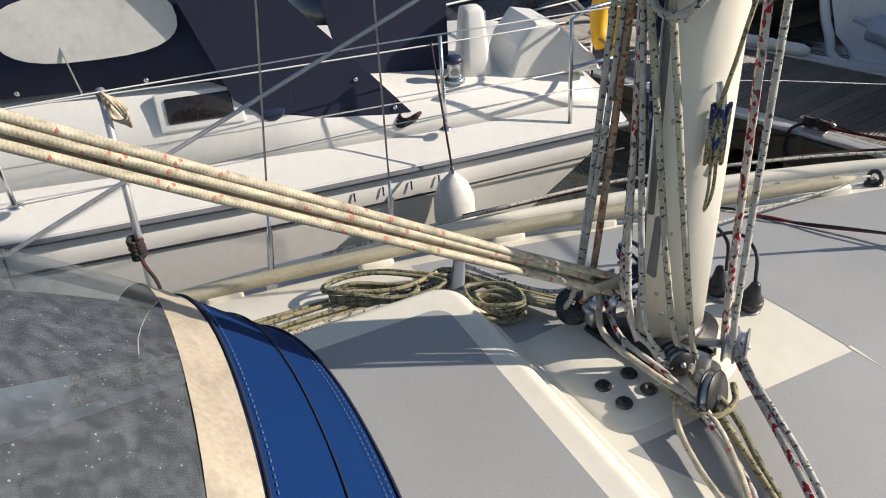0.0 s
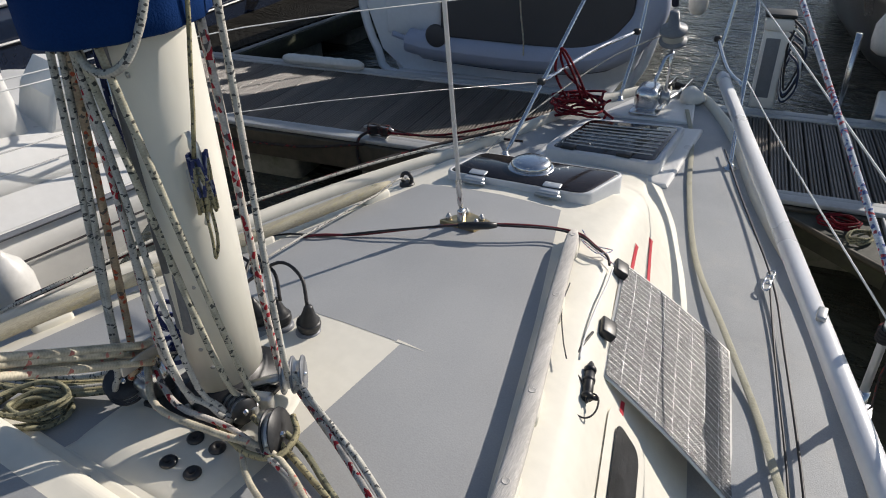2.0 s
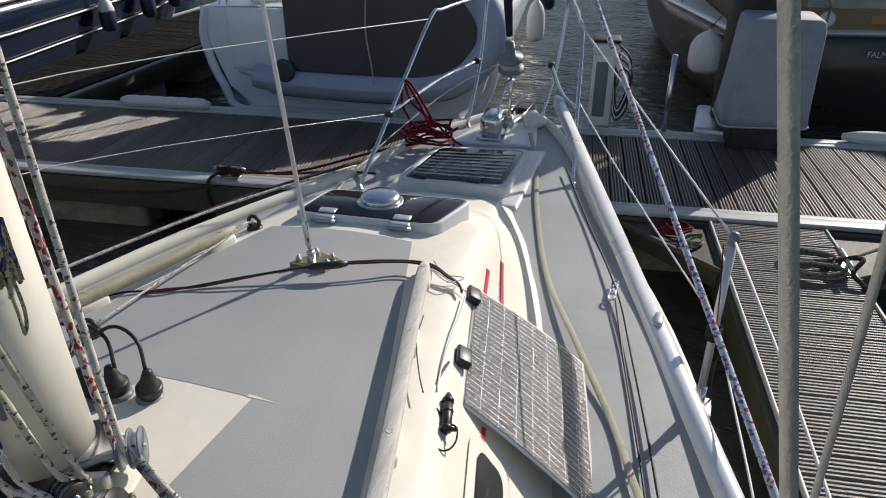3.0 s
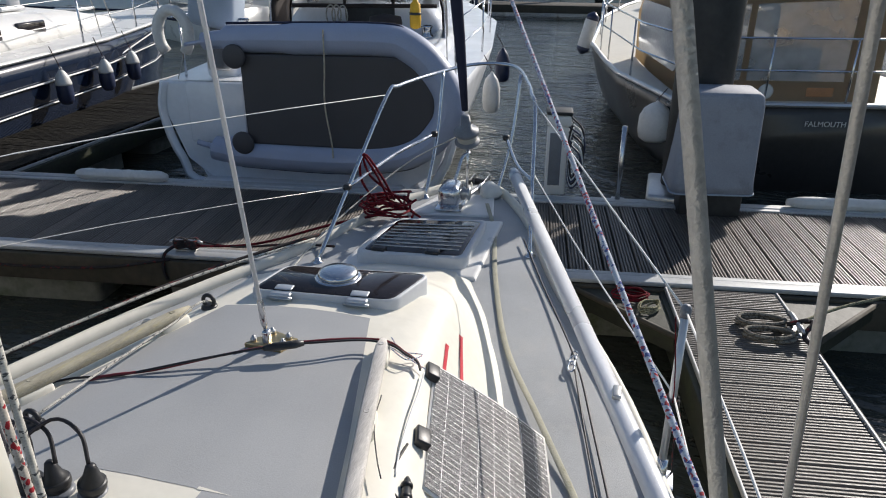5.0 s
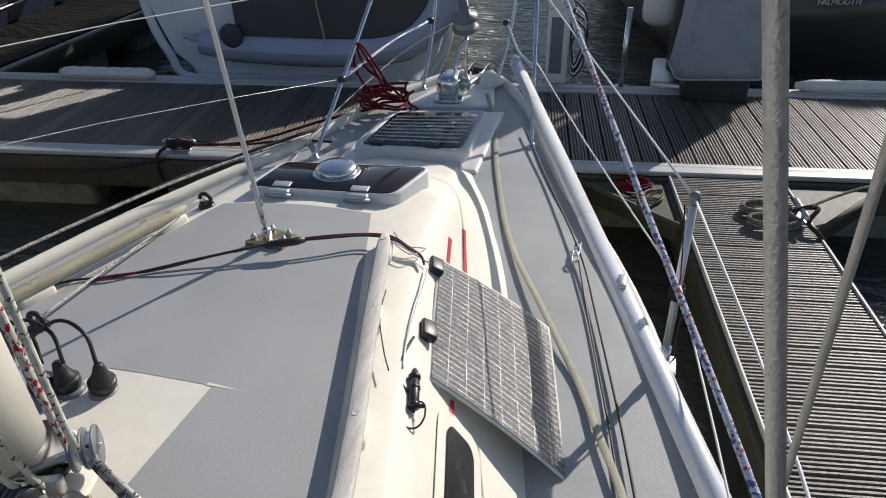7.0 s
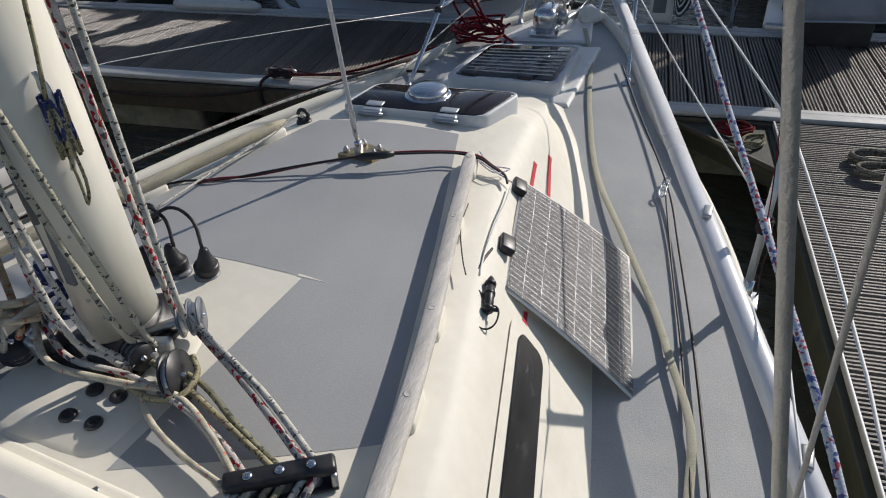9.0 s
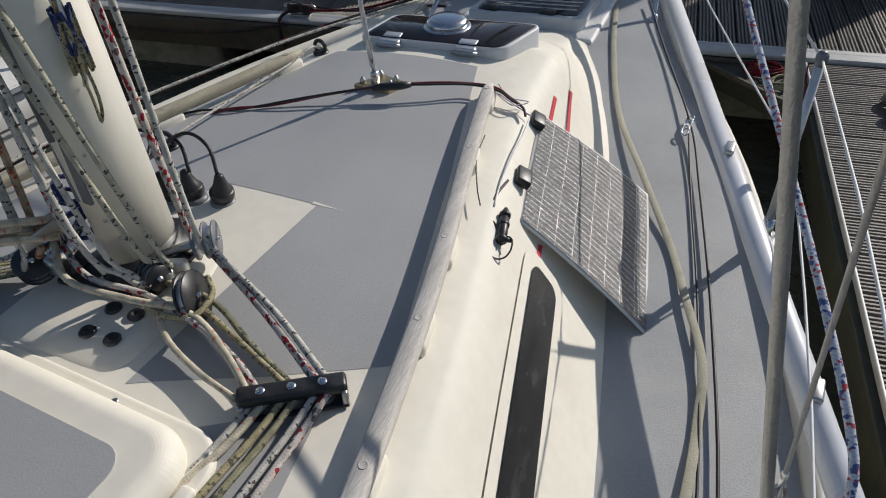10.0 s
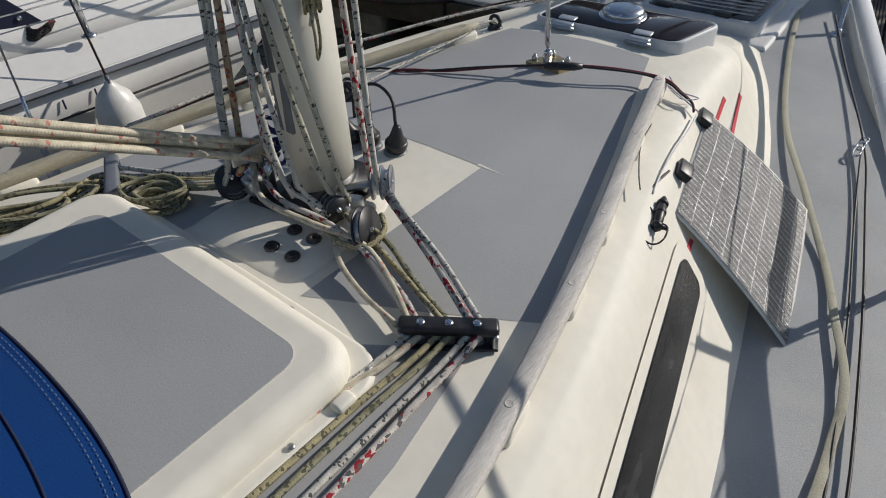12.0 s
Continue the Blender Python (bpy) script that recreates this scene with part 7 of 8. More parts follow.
dp = [(-1.20, 0, 1.72), (-0.98, 0, 1.76), (-0.7, 0, 1.79), (0.0, 0, 1.81), (0.9, 0, 1.82), (1.15, 0, 1.76), (1.38, 0, 1.58), (1.55, 0, 1.30), (1.52, 0, 1.05), (1.32, 0, 0.80), (1.0, 0, 0.66), (0.3, 0, 0.60), (-0.7, 0, 0.62), (-0.95, 0, 0.64), (-1.20, 0, 0.70)]
part("tube", tube(dp, [0.02, 0.09, 0.14, 0.16] + [0.16] * 9 + [0.13, 0.03], 16, per=5), DINGHY, dinghy, "grey inflated tube")
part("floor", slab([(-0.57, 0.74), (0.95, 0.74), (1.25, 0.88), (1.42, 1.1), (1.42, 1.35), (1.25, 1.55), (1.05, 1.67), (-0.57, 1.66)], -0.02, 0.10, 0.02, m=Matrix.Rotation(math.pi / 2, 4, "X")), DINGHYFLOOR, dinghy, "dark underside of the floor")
for z in (1.64, 0.76):
    part("stern_pad", lathe([(0.12, 0), (0.12, 0.02), (0.1, 0.03)], 18, Matrix.Translation((-0.60, -0.14, z)) @ Matrix.Rotation(math.pi / 2, 4, "X")), DINGHYFLOOR, dinghy)
part("rubbing_band", tube([(p[0] * 1.0, -0.03, p[2] + (0.155 if p[2] > 1.5 else 0.02 if p[2] > 0.9 else -0.15)) for p in dp[2:13]], 0.014, 6, per=4), NAVY, dinghy, "dark rubbing band")
part("grab_line", tube([(0.35, -0.16, 1.92), (0.36, -0.2, 1.6), (0.33, -0.18, 1.2), (0.38, -0.18, 0.8), (0.36, -0.1, 0.5)], 0.008, 6, per=4), ROPE_BUFF, dinghy)
ob = thing("outboard_motor", "outboard motor under a pale blue-grey cover on the stern rail", "outboard motor", STERN @ pose(-1.0, 0.08, 1.66))
part("cowl", block((0, 0, 0.42), (0.50, 0.42, 0.42), 0.10, Matrix.Rotation(radians(8), 4, "Y"), 4), COVER, ob, "covered motor head")
part("leg", block((0.05, 0, 0.05), (0.16, 0.18, 0.55), 0.05), GREYPLASTIC, ob)
part("bracket", block((0.0, 0.05, -0.15), (0.26, 0.12, 0.2), 0.03), DULLSTEEL, ob)
srail = thing("stern_rail", "polished stern rail carrying buoy and motor", "rail", STERN)
part("rail_tube", tube([(-1.5, 1.6, 1.95), (-1.52, 0.4, 1.95), (-1.40, 0.1, 1.95), (-0.6, 0.06, 1.95)], 0.014, 8, per=4), STEEL, srail)
for x, y in ((-1.5, 1.6), (-1.45, 0.2), (-0.62, 0.07)):
    part("post", tube([(x, y, 1.28), (x, y, 1.95)], 0.013, 8), STEEL, srail)
hs = thing("horseshoe_buoy", "white horseshoe buoy on the stern rail", "life buoy", STERN @ pose(-1.40, -0.05, 1.80, 90, 0, 0))
part("foam", tube([(0.17 * math.cos(a), 0.24 * math.sin(a), 0) for a in [radians(-50 + 280 * k / 16) for k in range(17)]], 0.06, 10), FENDER, hs)

# ---- navy yacht at the side pontoon ----
NV = pose(-9.28, 14.1, 0, 0, 0, 10)
NVH = table([(-12, 1.45), (-8, 1.75), (-5, 1.72), (-3, 1.35), (-1.2, 0.7), (0, 0.03)])
NVS = table([(-12, 1.25), (0, 1.45)])
navy = thing("navy_yacht", "navy blue sailing yacht with white deck and stripe", "sailing boat", NV)
ys = [-12 + 0.5 * k for k in range(25)]
part("hull", hull_mesh(ys, NVH, NVS, 1.4, flare=0.88), NAVYHULL, navy)
part("deck", loft([[Vector((NVH(y) * k / 6, y, NVS(y) + 0.04 * (1 - (k / 6) ** 2))) for k in range(-6, 7)] for y in ys], closed=False), WHITE, navy)
part("hull_stripe", tube([(NVH(y) * 0.95 + 0.03, y - 0.05, NVS(y) - 0.62) for y in ys if y < -1.5], 0.012, 6), WHITE, navy, "thin pale hull line")
part("toe_rail", tube([(NVH(y), y, NVS(y) + 0.02) for y in ys], 0.03, 6), WHITE, navy)
part("hull_stripe", tube([(NVH(y) * 0.985 + 0.012, y - 0.02, NVS(y) - 0.33) for y in ys if y < -1.5], 0.014, 6), WHITE, navy, "white hull stripe")
part("cabin", loft([[Vector((x * w, y, NVS(y) + z * h)) for x, z in ((1, 0), (0.93, 0.6), (0.8, 1), (0, 1.12), (-0.8, 1), (-0.93, 0.6), (-1, 0))] for y, w, h in ((-10, 1.2, 0.45), (-7, 1.15, 0.42), (-4.5, 0.95, 0.36), (-2.6, 0.5, 0.06))]), WHITE, navy)
for y in (-7.6, -6.6, -5.6):
    part("cabin_window", block((1.10 - 0.075 * (y + 7.6), y, NVS(y) + 0.23), (0.06, 0.6, 0.17), 0.03), SMOKE, navy)
part("canopy", block((0, -9.3, 2.0), (2.0, 1.6, 0.7), 0.3, None, 4), NAVY, navy, "navy canvas canopy")
part("boom_cover", tube([(0.0, -5.5, 2.75), (0.0, -10.5, 2.9)], 0.11, 10), WHITE, navy, "furled white sail on the boom")
for k, y in enumerate((-6.4, -5.4, -4.5)):
    nf = round_fender(NV @ pose(NVH(y) + 0.11, y, 0.70), 0.105, 0.46, NAVYVINYL, "navy fender with pale top on the navy yacht", (-0.1, 0, 0.75), FENDER)
    part("top_cap", lathe([(0.105, 0.26), (0.104, 0.285), (0.08, 0.375), (0.04, 0.435), (0.026, 0.45)], 20), FENDER, nf, "pale grey fender top")
for y in (-9.5, -7.5, -5.5, -3.6, -1.8):
    sn = thing("stanchion", "steel stanchion on the navy yacht", "stanchion", NV @ pose(NVH(y) - 0.08, y, NVS(y)), group="navy yacht stanchions")
    part("post", tube([(0, 0, 0), (0, 0, 0.65)], 0.014, 8), STEEL, sn)
for h in (0.32, 0.63):
    fixed("guard_wire", [NV @ Vector((NVH(y) - 0.08, y, NVS(y) + h)) for y in (-11, -9.5, -7.5, -5.5, -3.6, -1.8, -0.3)], 0.006, WIRE, "guard wire of the navy yacht", "guard wire", 0)
gate = thing("boarding_gate", "dark hooped gate rail on the navy yacht", "rail", NV @ pose(NVH(-8.4) - 0.1, -8.4, NVS(-8.4)))
part("hoop", tube([(0, -0.2, 0), (0, -0.2, 0.55), (0, -0.1, 0.66), (0, 0.1, 0.66), (0, 0.2, 0.55), (0, 0.25, 0)], 0.018, 8), PILE, gate)
fixed("mooring_line", [NV @ Vector((1.4, -2.8, 1.35)), (-6.7, 9.0, 0.95), (-6.5, 7.0, 0.52)], 0.012, LIFELINE, "white mooring line of the navy yacht", "rope", 4)
for y, w in ((-5.2, 0.5), (-3.4, 0.45)):
    dh = thing("deck_hatch", "smoked hatch on the navy yacht deck", "hatch", NV @ pose(0.2, y, NVS(y) + (0.42 if y < -5 else 0.26)), group="navy yacht hatches")
    part("frame", block((0, 0, 0.02), (w, w, 0.05), 0.015), ALLOY, dh)
    part("lid", block((0, 0, 0.045), (w * 0.86, w * 0.86, 0.02), 0.008), SMOKE, dh)
nm = thing("mast", "mast of the navy yacht", "mast", NV @ pose(0, -4.6, 1.6))
part("spar", tube([(0, 0, 0), (0, 0, 14)], 0.09, 12), POLEPAINT, nm)
for pts in ([(1.55, -4.9, 1.4), (0, -4.6, 13)], [(1.5, -4.4, 1.4), (0, -4.6, 8)], [(0, -0.2, 1.5), (0, -4.6, 14)], [(-1.5, -4.9, 1.4), (0, -4.6, 13)]):
    fixed("stay", [NV @ Vector(p) for p in pts], 0.007, WIRE, "wire stay of the navy yacht", "stay", 0)
part("furled_sail", tube([(0, 4.3, 0.1), (0, 2.2, 6.3), (0, 0.1, 12)], 0.06, 8), WHITE, nm, "white furled headsail")

# ---- charcoal motor-sailer with beige canvas ----
DK = pose(2.85, 9.45, 0, 0, 0, 13)
DH = table([(0, 1.45), (2, 1.85), (4.5, 1.9), (7.5, 1.3), (9.5, 0.5), (10.3, 0.03)])
DS = table([(0, 1.0), (3, 1.03), (10.3, 1.45)])
dark = thing("charcoal_yacht", "charcoal-hulled yacht with a beige cockpit tent, stern-on", "sailing boat", DK)
ys = [0.0, 0.1] + [0.5 * k for k in range(1, 21)] + [10.3]
part("hull", hull_mesh(ys, DH, DS, 1.3, flare=0.8), DARKHULL, dark)
part("deck", loft([[Vector((DH(y) * k / 6, y, DS(y) + 0.03 * (1 - (k / 6) ** 2) + 0.003)) for k in range(-6, 7)] for y in ys], closed=False), CREAM, dark)
part("cap_rail", tube([(-DH(y), y, DS(y) + 0.03) for y in ys], 0.035, 8), ALLOY, dark, "pale cap rail")
part("cap_rail", tube([(-1.45, -0.01, 1.03), (1.45, -0.01, 1.03)], 0.03, 8), ALLOY, dark)
tx = bpy.data.curves.new("port_name", "FONT")
tx.body, tx.size, tx.extrude = "FALMOUTH", 0.088, 0.001
tx_ob = part("port_name", bpy.data.meshes.new_from_object(new("text_source", tx)), FENDER, dark, "pale lettering reading FALMOUTH", pose(-0.03, -0.022, 0.79, 90, 0, 0))
bpy.data.objects.remove(bpy.data.objects["text_source"])
tentb = thing("cockpit_tent", "beige canvas cockpit tent with clear panels", "tent", DK)
tp = [(0.82, 0), (0.79, 0.70), (0.72, 1.12), (0.52, 1.32), (-0.2, 1.38), (-0.90, 1.30), (-1.28, 1.08), (-1.38, 0.70), (-1.36, 0)]
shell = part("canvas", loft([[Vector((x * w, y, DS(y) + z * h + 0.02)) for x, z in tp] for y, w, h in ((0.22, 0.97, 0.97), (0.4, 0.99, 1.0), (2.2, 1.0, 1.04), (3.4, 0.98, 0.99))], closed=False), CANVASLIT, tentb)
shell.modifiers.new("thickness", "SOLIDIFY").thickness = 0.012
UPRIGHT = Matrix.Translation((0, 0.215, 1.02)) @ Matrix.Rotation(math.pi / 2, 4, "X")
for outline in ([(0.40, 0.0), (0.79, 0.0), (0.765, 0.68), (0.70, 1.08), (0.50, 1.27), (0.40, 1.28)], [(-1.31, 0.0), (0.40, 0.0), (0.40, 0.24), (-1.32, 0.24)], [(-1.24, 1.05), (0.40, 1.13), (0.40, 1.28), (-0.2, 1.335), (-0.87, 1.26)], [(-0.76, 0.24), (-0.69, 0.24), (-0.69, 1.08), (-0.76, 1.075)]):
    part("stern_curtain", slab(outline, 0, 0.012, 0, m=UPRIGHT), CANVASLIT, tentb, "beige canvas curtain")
for outline in ([(-1.33, 0.23), (-0.75, 0.23), (-0.75, 1.08), (-1.23, 1.055), (-1.33, 0.68)], [(-0.70, 0.23), (0.41, 0.23), (0.41, 1.14), (-0.70, 1.085)]):
    part("clear_panel", slab(outline, 0.004, 0.008, 0, m=UPRIGHT), HAZYPANE, tentb, "hazy clear plastic panel")
part("side_panel", slab(rounded(0.55, 0.25, 3.0, 0.95, 0.2, 5), 0, 0.012, 0, m=Matrix(((0, 0, 1, -1.405), (1, 0, 0, 0), (0, 1, 0, 1.02), (0, 0, 0, 1)))), PALEPANE, tentb, "opaque pale panel standing for the clear side panel")
# windscreen and a dark block at the bottom seen through the panels
part("windscreen", tube([(-1.0, 3.0, 1.25), (-0.75, 3.0, 1.75), (-0.1, 3.0, 1.98), (0.45, 3.0, 1.72), (0.62, 3.0, 1.25)], 0.03, 8, per=5), CREAM, tentb, "pale windscreen arch")
part("windscreen_pane", slab([(-1.0, 1.25), (0.62, 1.25), (0.45, 1.70), (-0.1, 1.95), (-0.75, 1.72)], 0, 0.01, 0, m=Matrix.Translation((0, 3.02, 0)) @ Matrix.Rotation(math.pi / 2, 4, "X")), HAZYPANE, tentb)
part("tent_bottom_block", block((-0.2, 2.2, 1.25), (1.9, 1.2, 0.42), 0.08, None, 3), DARKHULL, tentb, "dark block at the bottom inside the tent")
part("badge", lathe([(0.07, 0), (0.09, 0.01), (0.07, 0.02)], 16, Matrix.Translation((-0.45, 0.20, 1.14)) @ Matrix.Rotation(math.pi / 2, 4, "X")), FENDER, tentb, "small round badge")
part("orange_patch", block((0.16, 0.20, 1.14), (0.30, 0.012, 0.10), 0.003), ORANGE, tentb, "faded orange patch on the curtain")
dr = thing("stern_rail", "polished stern rail of the charcoal yacht", "rail", DK)
for h in (0.40, 0.75):
    part("rail_tube", tube([(-DH(4) + 0.1, 4.0, DS(4) + h), (-DH(1.5) + 0.1, 1.5, DS(1) + h), (-1.40, 0.1, DS(0) + h), (-1.3, 0.05, DS(0) + h), (1.4, 0.05, DS(0) + h)], 0.013, 8), STEEL, dr)
for x, y in ((-1.38, 0.08), (-0.5, 0.05), (0.4, 0.05), (1.3, 0.05), (-1.7, 1.8), (-1.8, 3.2)):
    part("post", tube([(x, y, DS(y)), (x, y, DS(y) + 0.76)], 0.013, 8), STEEL, dr)
bowr = thing("bow_rail", "polished bow rail of the charcoal yacht", "rail", DK)
for h in (0.35, 0.7):
    part("rail_tube", tube([(-DH(y) + 0.08, y, DS(y) + h) for y in (4.0, 5.5, 7.0, 8.5, 9.8)], 0.014, 8, per=3), STEEL, bowr)
for y in (4.0, 5.5, 7.0, 8.5):
    part("post", tube([(-DH(y) + 0.08, y, DS(y)), (-DH(y) + 0.08, y, DS(y) + 0.7)], 0.013, 8), STEEL, bowr)
round_fender(DK @ pose(-1.62, 0.35, 0.48), 0.20, 0.5, FENDER, "large white round fender on the charcoal hull", (0.1, 0, 0.65))
fz = thing("fender", "white tube fender with navy ends hung on the bow rail", "fender", DK @ pose(-2.10, 4.2, 1.02, 0, 14, 0), group="fenders")
part("body", lathe([(0.03, 0), (0.10, 0.05), (0.11, 0.12), (0.11, 0.52), (0.10, 0.6), (0.03, 0.66)], 18), FENDER, fz)
part("end_cap", lathe([(0.112, 0.55), (0.10, 0.62), (0.03, 0.68)], 18), NAVYVINYL, fz)
part("end_cap", lathe([(0.03, -0.02), (0.10, 0.04), (0.112, 0.10)], 18), NAVYVINYL, fz)
dg = thing("outboard_motor", "covered grey outboard motor on the stern rail", "outboard motor", DK @ pose(1.75, 0.0, 1.4))
part("cowl", block((0, 0, 0.5), (0.36, 0.42, 0.42), 0.11, None, 4), COVER, dg)
part("leg", block((0, 0, 0.1), (0.16, 0.2, 0.6), 0.05), GREYPLASTIC, dg)


# ---- the marina beyond ----
random.seed(77)
FARWOOD = paint("far_woodland", (0.060, 0.068, 0.046), 0.95, var=0.5, size=0.05, grain=0.35, bump=0.0)
verts, faces = [], []
n = 120
for i in range(n + 1):
    a = radians(-75 + 150 * i / n)
    for k, (d, h) in enumerate(((150, -0.5), (152, 0.6), (175, 4.5), (220, 11), (300, 19), (420, 30.0))):
        q = h * (0.75 + 0.5 * noise.noise(Vector((a * 5, k * 0.7, 3)))) + (0.9 * noise.noise(Vector((a * 60, k * 3, 0))) + 0.5 * noise.noise(Vector((a * 160, k, 9))) if k > 1 else 0)
        verts.append((d * math.sin(a), d * math.cos(a), q))
for i in range(n):
    for k in range(5):
        faces.append((i * 6 + k, i * 6 + k + 1, (i + 1) * 6 + k + 1, (i + 1) * 6 + k))
tagged(part("hillside", mesh(verts, faces, smooth=False), FARWOOD), "dark wooded hillside behind the marina", "hillside", kind="structure")

FARHULLS = [WHITE, WHITE, WHITE, CREAM, NAVYHULL, DINGHY, WHITE]
FARTOPS = [NAVY, GREYPLASTIC, BEIGE, NAVY, COVER, BROWN]


def far_boat(x, y, turn, length, hull, top, motor):
    """A boat at a distance, with cabin, window band, canopy, mast and rigging."""
    b = thing("motor_boat" if motor else "moored_yacht", "distant %s boat with %s canopy in the marina" % ("motor" if motor else "sailing", "blue" if top in (NAVY, BLUE, COVER) else "brown"), "boat", pose(x, y, 0, 0, 0, turn), group="distant boats")
    hb = lambda v: length * 0.16 * max(0.02, (1 - (1 - min(1, -v / (length * 0.5))) ** 2.1) ** 0.85)
    sheer = lambda v: length * 0.105 + 0.25 * (1 + v / length) ** 2
    ys = [-length + length * i / 12 for i in range(13)]
    part("hull", hull_mesh(ys, hb, sheer, length * 0.1, n=5), hull, b)
    part("deck", loft([[Vector((hb(v) * k / 2, v, sheer(v) + 0.02 * (2 - abs(k)))) for k in range(-2, 3)] for v in ys], closed=False), WHITE, b)
    z, w = length * 0.105, length * 0.11
    part("cabin", loft([[Vector((q * w * s, v * length, z + r * hgt)) for q, r in ((1, 0), (0.9, 0.7), (0.75, 1), (-0.75, 1), (-0.9, 0.7), (-1, 0))] for v, s, hgt in ((-0.75, 1.0, 0.6 if not motor else 1.1), (-0.45, 0.95, 0.58 if not motor else 1.15), (-0.25, 0.6, 0.1))]), WHITE, b)
    for s in (-1, 1):
        part("window_band", block((s * w * 0.96, -0.58 * length, z + (0.36 if not motor else 0.72)), (0.06, length * 0.26, 0.2 if not motor else 0.34), 0.02), SMOKE, b)
    rise = 0.85 if not motor else 1.35

    def bow_of(v, wide, high):
        return [Vector((wide * math.copysign(abs(math.cos(q)) ** 0.6, math.cos(q)), v * length, z + 0.42 + high * math.sin(q) ** 0.6)) for q in [math.pi * k / 12 for k in range(13)]]

    hood_ = part("canopy", loft([bow_of(-0.70, w * 0.72, rise * 0.45), bow_of(-0.74, w * 0.84, rise * 0.85), bow_of(-0.80, w * 0.92, rise), bow_of(-0.84 if not motor else -0.92, w * 0.92, rise * 0.97)], closed=False), top, b)
    hood_.modifiers.new("thickness", "SOLIDIFY").thickness = 0.05
    part("windscreen", loft([bow_of(-0.742, w * 0.60, rise * 0.55), bow_of(-0.748, w * 0.66, rise * 0.74)], closed=False), PALEPANE, b)
    for s in (-1, 1):
        part("coaming", block((s * w * 0.95, -0.87 * length, z + 0.32), (0.18, length * 0.22, 0.34), 0.06), WHITE, b)
        part("hull_stripe", tube([(s * (hb(v) * 0.985 + 0.03), v, sheer(v) * 0.72) for v in ys[:-1]], 0.035, 5), NAVY if hull in (WHITE, CREAM) else WHITE, b)
    part("stern_rail", tube([(-w * 0.9, -0.97 * length, z + 0.1), (-w * 0.9, -0.985 * length, z + 0.85), (w * 0.9, -0.985 * length, z + 0.85), (w * 0.9, -0.97 * length, z + 0.1)], 0.02, 5), STEEL, b)
    for v in (-0.3, -0.62):
        part("fender", lathe([(0.02, 0), (0.13, 0.08), (0.13, 0.5), (0.03, 0.6)], 8, Matrix.Translation((hb(v * length) + 0.13, v * length, 0.35))), FENDER if random.random() < 0.5 else NAVYVINYL, b)
    for v in (-0.1, -0.35, -0.6, -0.9):
        for s in (-1, 1):
            part("stanchion", tube([(s * hb(v * length) * 0.92, v * length, sheer(v * length)), (s * hb(v * length) * 0.92, v * length, sheer(v * length) + 0.6)], 0.02, 5), STEEL, b)
    for s in (-1, 1):
        part("rail", tube([(s * hb(v * length) * 0.92, v * length, sheer(v * length) + 0.6) for v in (-0.02, -0.1, -0.35, -0.6, -0.9)], 0.014, 5), STEEL, b)
    if not motor:
        h = length * 1.25
        part("mast", tube([(0, -0.42 * length, z), (0, -0.42 * length, z + h)], 0.075, 8), POLEPAINT, b)
        part("boom", tube([(0, -0.42 * length, z + 1.55), (0, -0.5 * length, z + 1.45), (0, -0.68 * length, z + 1.42), (0, -0.85 * length, z + 1.4)], [0.2, 0.17, 0.13, 0.07], 8), top if random.random() < 0.6 else FENDER, b)
        for q in (0.35, 0.65):
            part("spreader", tube([(-w * 0.8, -0.43 * length, z + h * q), (w * 0.8, -0.43 * length, z + h * q)], 0.03, 5), POLEPAINT, b)
        part("forestay", tube([(0, -0.03 * length, z + 0.3), (0, -0.42 * length, z + h)], 0.035, 6), WHITE if random.random() < 0.6 else top, b)
        for s in (-1, 1):
            part("shroud", tube([(s * w, -0.45 * length, z), (0, -0.42 * length, z + h * 0.85)], 0.012, 5), WIRE, b)
    return b


spots = [(-13.5, 17, 60, 9), (-17, 15, 100, 10), (-12, 24, 20, 9), (-8.5, 26, 170, 10), (-6.0, 24, 10, 8), (-20, 24, 80, 11), (-15.5, 30, 30, 10), (-10.5, 34, 190, 10), (-5.5, 33, 15, 9), (-2.6, 31, 190, 9.5), (1.2, 33, 188, 7), (5.2, 24, 200, 9), (9, 20, 30, 10), (10, 30, 170, 9), (14, 26, 200, 11), (3.0, 40, 190, 9), (-3.5, 44, 10, 10), (7.5, 44, 185, 9), (12, 42, 20, 10), (-13, 46, 10, 10), (-19, 42, 30, 11), (-24, 34, 70, 10), (-27, 48, 10, 10), (18, 38, 10, 10), (-8, 56, 180, 11), (0, 60, 0, 11), (8, 62, 180, 10), (16, 58, 10, 11), (-17, 62, 0, 11), (-26, 66, 10, 12), (22, 50, 190, 10), (-34, 58, 40, 11), (-6.5, 40, 20, 9), (-15, 38, 200, 9), (-11, 29, 95, 8), (-18.5, 34, 80, 9), (4.5, 52, 10, 9), (-22, 40, 100, 10), (10, 53, 190, 9), (-9.5, 47, 15, 9), (-3, 52, 200, 9), (-30, 42, 60, 10), (-13.5, 55, 190, 10), (6, 33, 20, 8), (15, 34, 200, 10), (-4.5, 28, 80, 8)]
for k, (x, y, turn, length) in enumerate(spots):
    grow = max(1.35, 31 / math.hypot(x, y))
    far_boat(x * grow, y * grow, turn, length, FARHULLS[k % 7], FARTOPS[(k * 5 + 1) % 6], k % 4 == 2 or (x, y) in ((1.2, 33), (5.2, 24)))
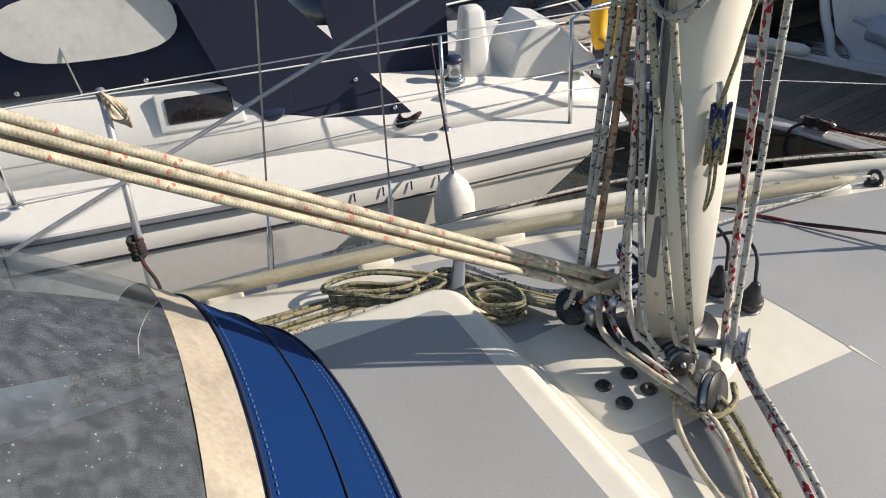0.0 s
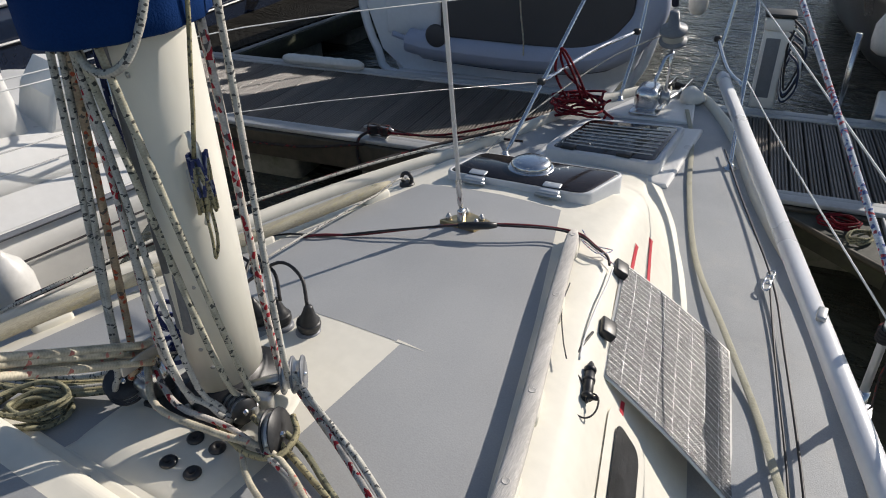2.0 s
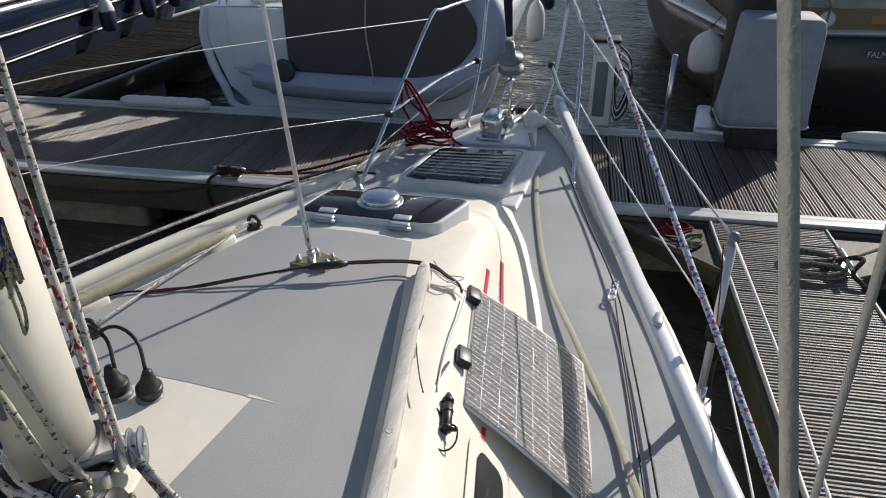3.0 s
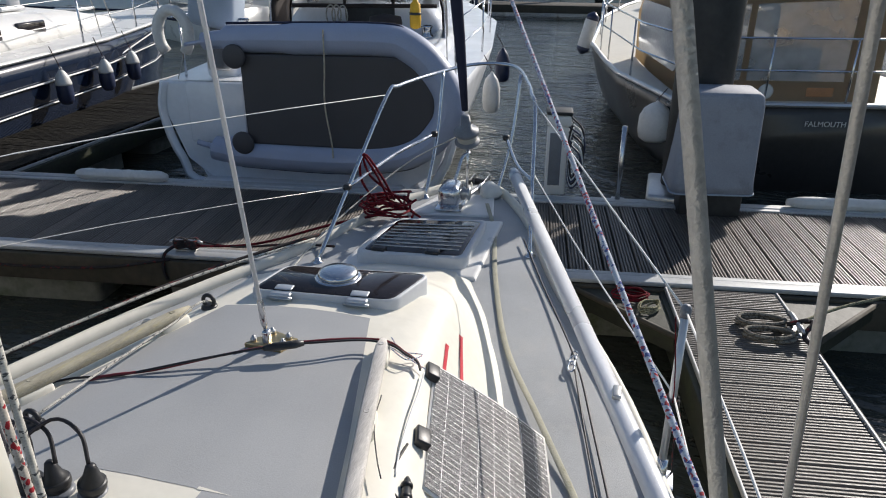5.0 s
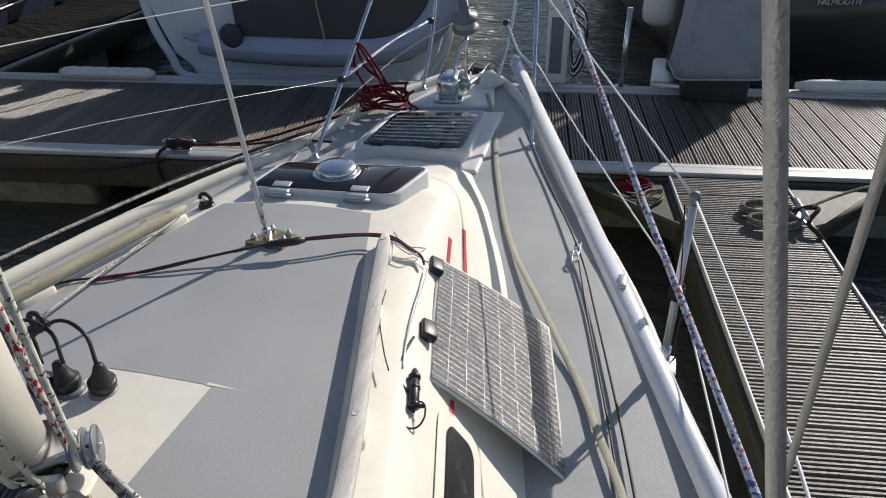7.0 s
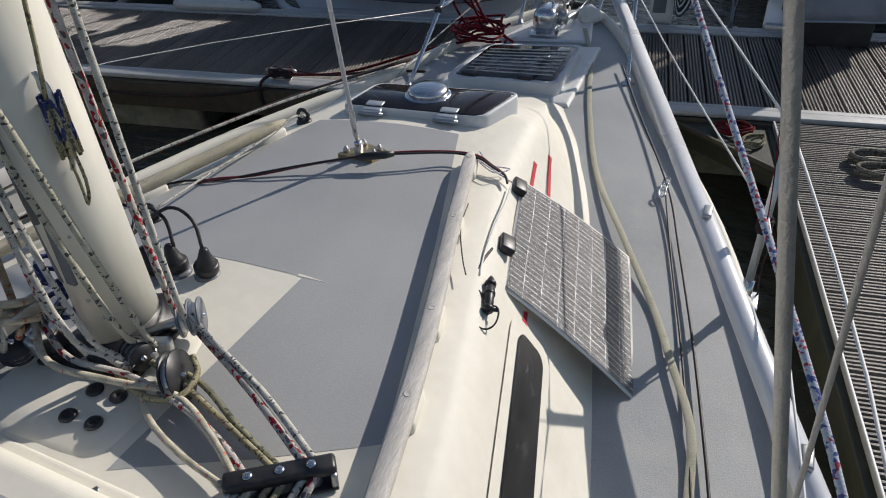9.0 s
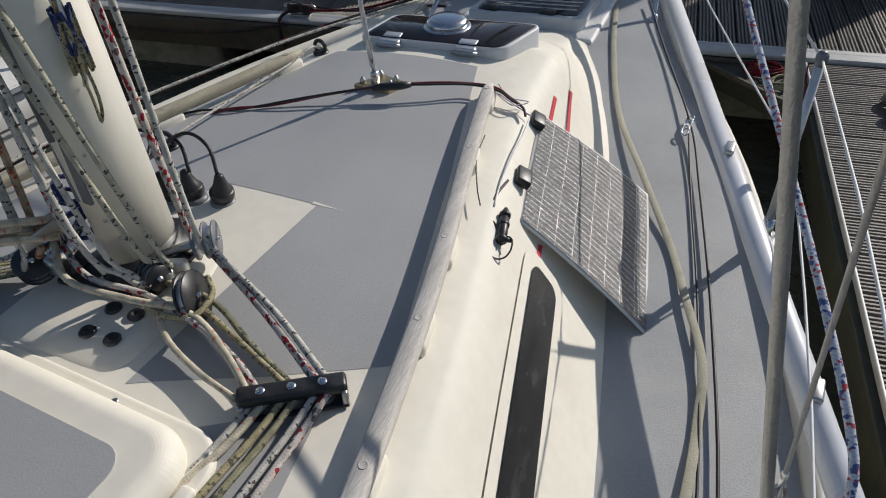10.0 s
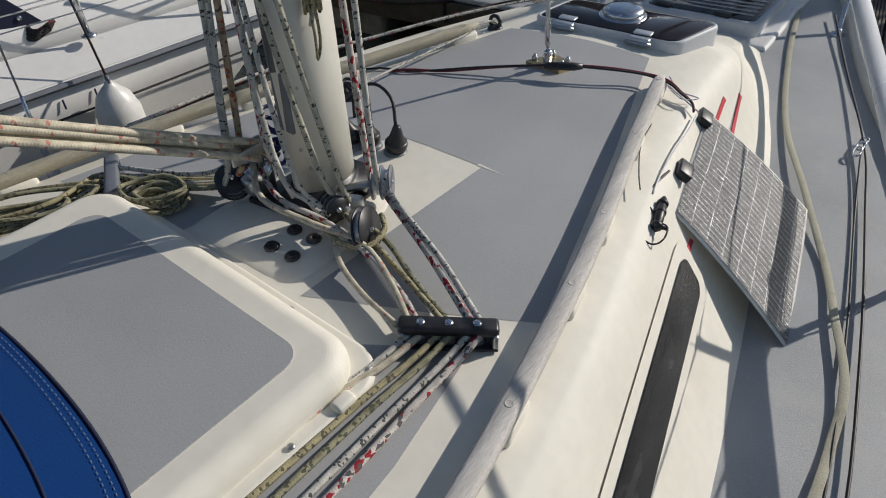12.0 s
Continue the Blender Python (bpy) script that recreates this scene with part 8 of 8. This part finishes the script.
for k, (x, y, h, r) in enumerate(((-12.6, 20.5, 5, 0.2), (-8.3, 21, 5.5, 0.22), (-7.4, 23, 5.5, 0.22), (-5.4, 18, 6, 0.26), (2.6, 33, 6, 0.3), (4.7, 26, 6, 0.26), (7.6, 17, 6, 0.3), (10.6, 21, 5, 0.25), (-16, 27, 5, 0.22), (-1.9, 36, 6, 0.25), (-22, 30, 5, 0.22))):
    p = thing("mooring_pile", "dark mooring pile standing in the marina", "pile", pose(x, y, -1), group="distant piles")
    part("shaft", tube([(0, 0, 0), (0, 0, h + 1)], r, 12), PILE, p)
    part("pile_cap", lathe([(r * 1.05, h + 0.95), (r * 1.05, h + 1.02), (0, h + 1.2)], 12), DULLSTEEL, p)
for x, y, turn, length in ((-30, 28.5, 6, 60), (-34, 50, 4, 80), (-40, 70, 2, 90)):
    fp = thing("pontoon_far", "distant timber pontoon in the marina", "pontoon", pose(x, y, 0.5, 0, 0, turn), kind="structure")
    part("walkway", block((length / 2, 0, -0.1), (length, 2.0, 0.3), 0.02), WOODDARK, fp)
# forest of far masts
mv = []
for k in range(420):
    a = radians(random.uniform(-62, 40))
    d = random.uniform(55, 140)
    mv.append(tube([(d * math.sin(a), d * math.cos(a), 0.5), (d * math.sin(a) + random.uniform(-0.2, 0.2), d * math.cos(a), random.uniform(9, 15))], random.uniform(0.05, 0.10), 5))
tagged(part("far_masts", joined(mv), POLEPAINT), "many thin masts of far moored yachts", "masts", kind="stuff")
hv = []
for k in range(400):
    a = radians(random.uniform(-64, 42))
    d = random.uniform(60, 148)
    me = loft([[Vector((d * math.sin(a) + q * w, d * math.cos(a) + y * 4, z * 1.0)) for q, z in ((-1, 0), (-1.15, 1.0), (-0.7, 1.1), (-0.6, 1.7), (0.6, 1.7), (0.7, 1.1), (1.15, 1.0), (1, 0))] for y, w in ((-1, 1.3), (0, random.uniform(1.5, 4)), (1, 0.8))])
    hv.append(me)
tagged(part("far_hulls", joined(hv[:190]), WHITE), "crowd of far white moored boats", "boats", kind="stuff")
tagged(part("far_hulls", joined(hv[190:250]), NAVYHULL), "crowd of far navy moored boats", "boats", kind="stuff")
tagged(part("far_hulls", joined(hv[250:]), COVER), "crowd of far boats under blue-grey covers", "boats", kind="stuff")

# ---- boards of the pontoons ----
random.seed(3)


def board_mesh(length, wide, grooves=5, thick=0.03):
    """A grooved deck board: y along, ridges across x."""
    xs, n = [], grooves
    prof = []
    for k in range(n):
        x0, x1 = -wide / 2 + wide * k / n, -wide / 2 + wide * (k + 1) / n
        g = (x1 - x0) * 0.36
        prof += [(x0 + 0.0008, -0.012), (x0 + g * 0.8, 0.0), (x1 - g * 0.8, 0.0), (x1 - 0.0008, -0.012)]
    prof = [(-wide / 2, -thick)] + prof + [(wide / 2, -thick)]
    m_ = len(prof)
    verts = [(x, y, z) for y in (0, length) for x, z in prof]
    faces = [(k, k + 1, m_ + k + 1, m_ + k) for k in range(m_ - 1)]
    return mesh(verts, faces, smooth=False, name="board")


bd = [board_mesh(DOCK_WIDE - 0.24, 0.116) for _ in range(3)]
for b_ in bd:
    b_.materials.append(WOODDOCK)
k, x = 0, -9.6
while x < 7.0:
    ob_ = new("board", bd[k % 3])
    ob_.parent = main_pontoon
    ob_.matrix_basis = pose(x, 0.12, random.uniform(-0.003, 0.003) - 0.002, 0, random.uniform(-0.5, 0.5), random.uniform(-0.15, 0.15))
    x += 0.1255
    k += 1
fb = [board_mesh(0.74 - 0.022, 0.119) for _ in range(2)]
for b_ in fb:
    b_.materials.append(WOODDOCK)
x = 0.08
while x < 7.9:
    ob_ = new("board", fb[k % 2])
    ob_.parent = finger
    ob_.matrix_basis = pose(x, 0.011, random.uniform(-0.003, 0.003) + 0.002, 0, random.uniform(-0.5, 0.5), random.uniform(-0.2, 0.2))
    x += 0.1255
    k += 1
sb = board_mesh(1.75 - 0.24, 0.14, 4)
sb.materials.append(SHADEBOARD)
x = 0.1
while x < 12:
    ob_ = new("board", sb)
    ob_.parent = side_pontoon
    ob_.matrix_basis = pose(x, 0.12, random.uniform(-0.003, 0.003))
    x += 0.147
    k += 1
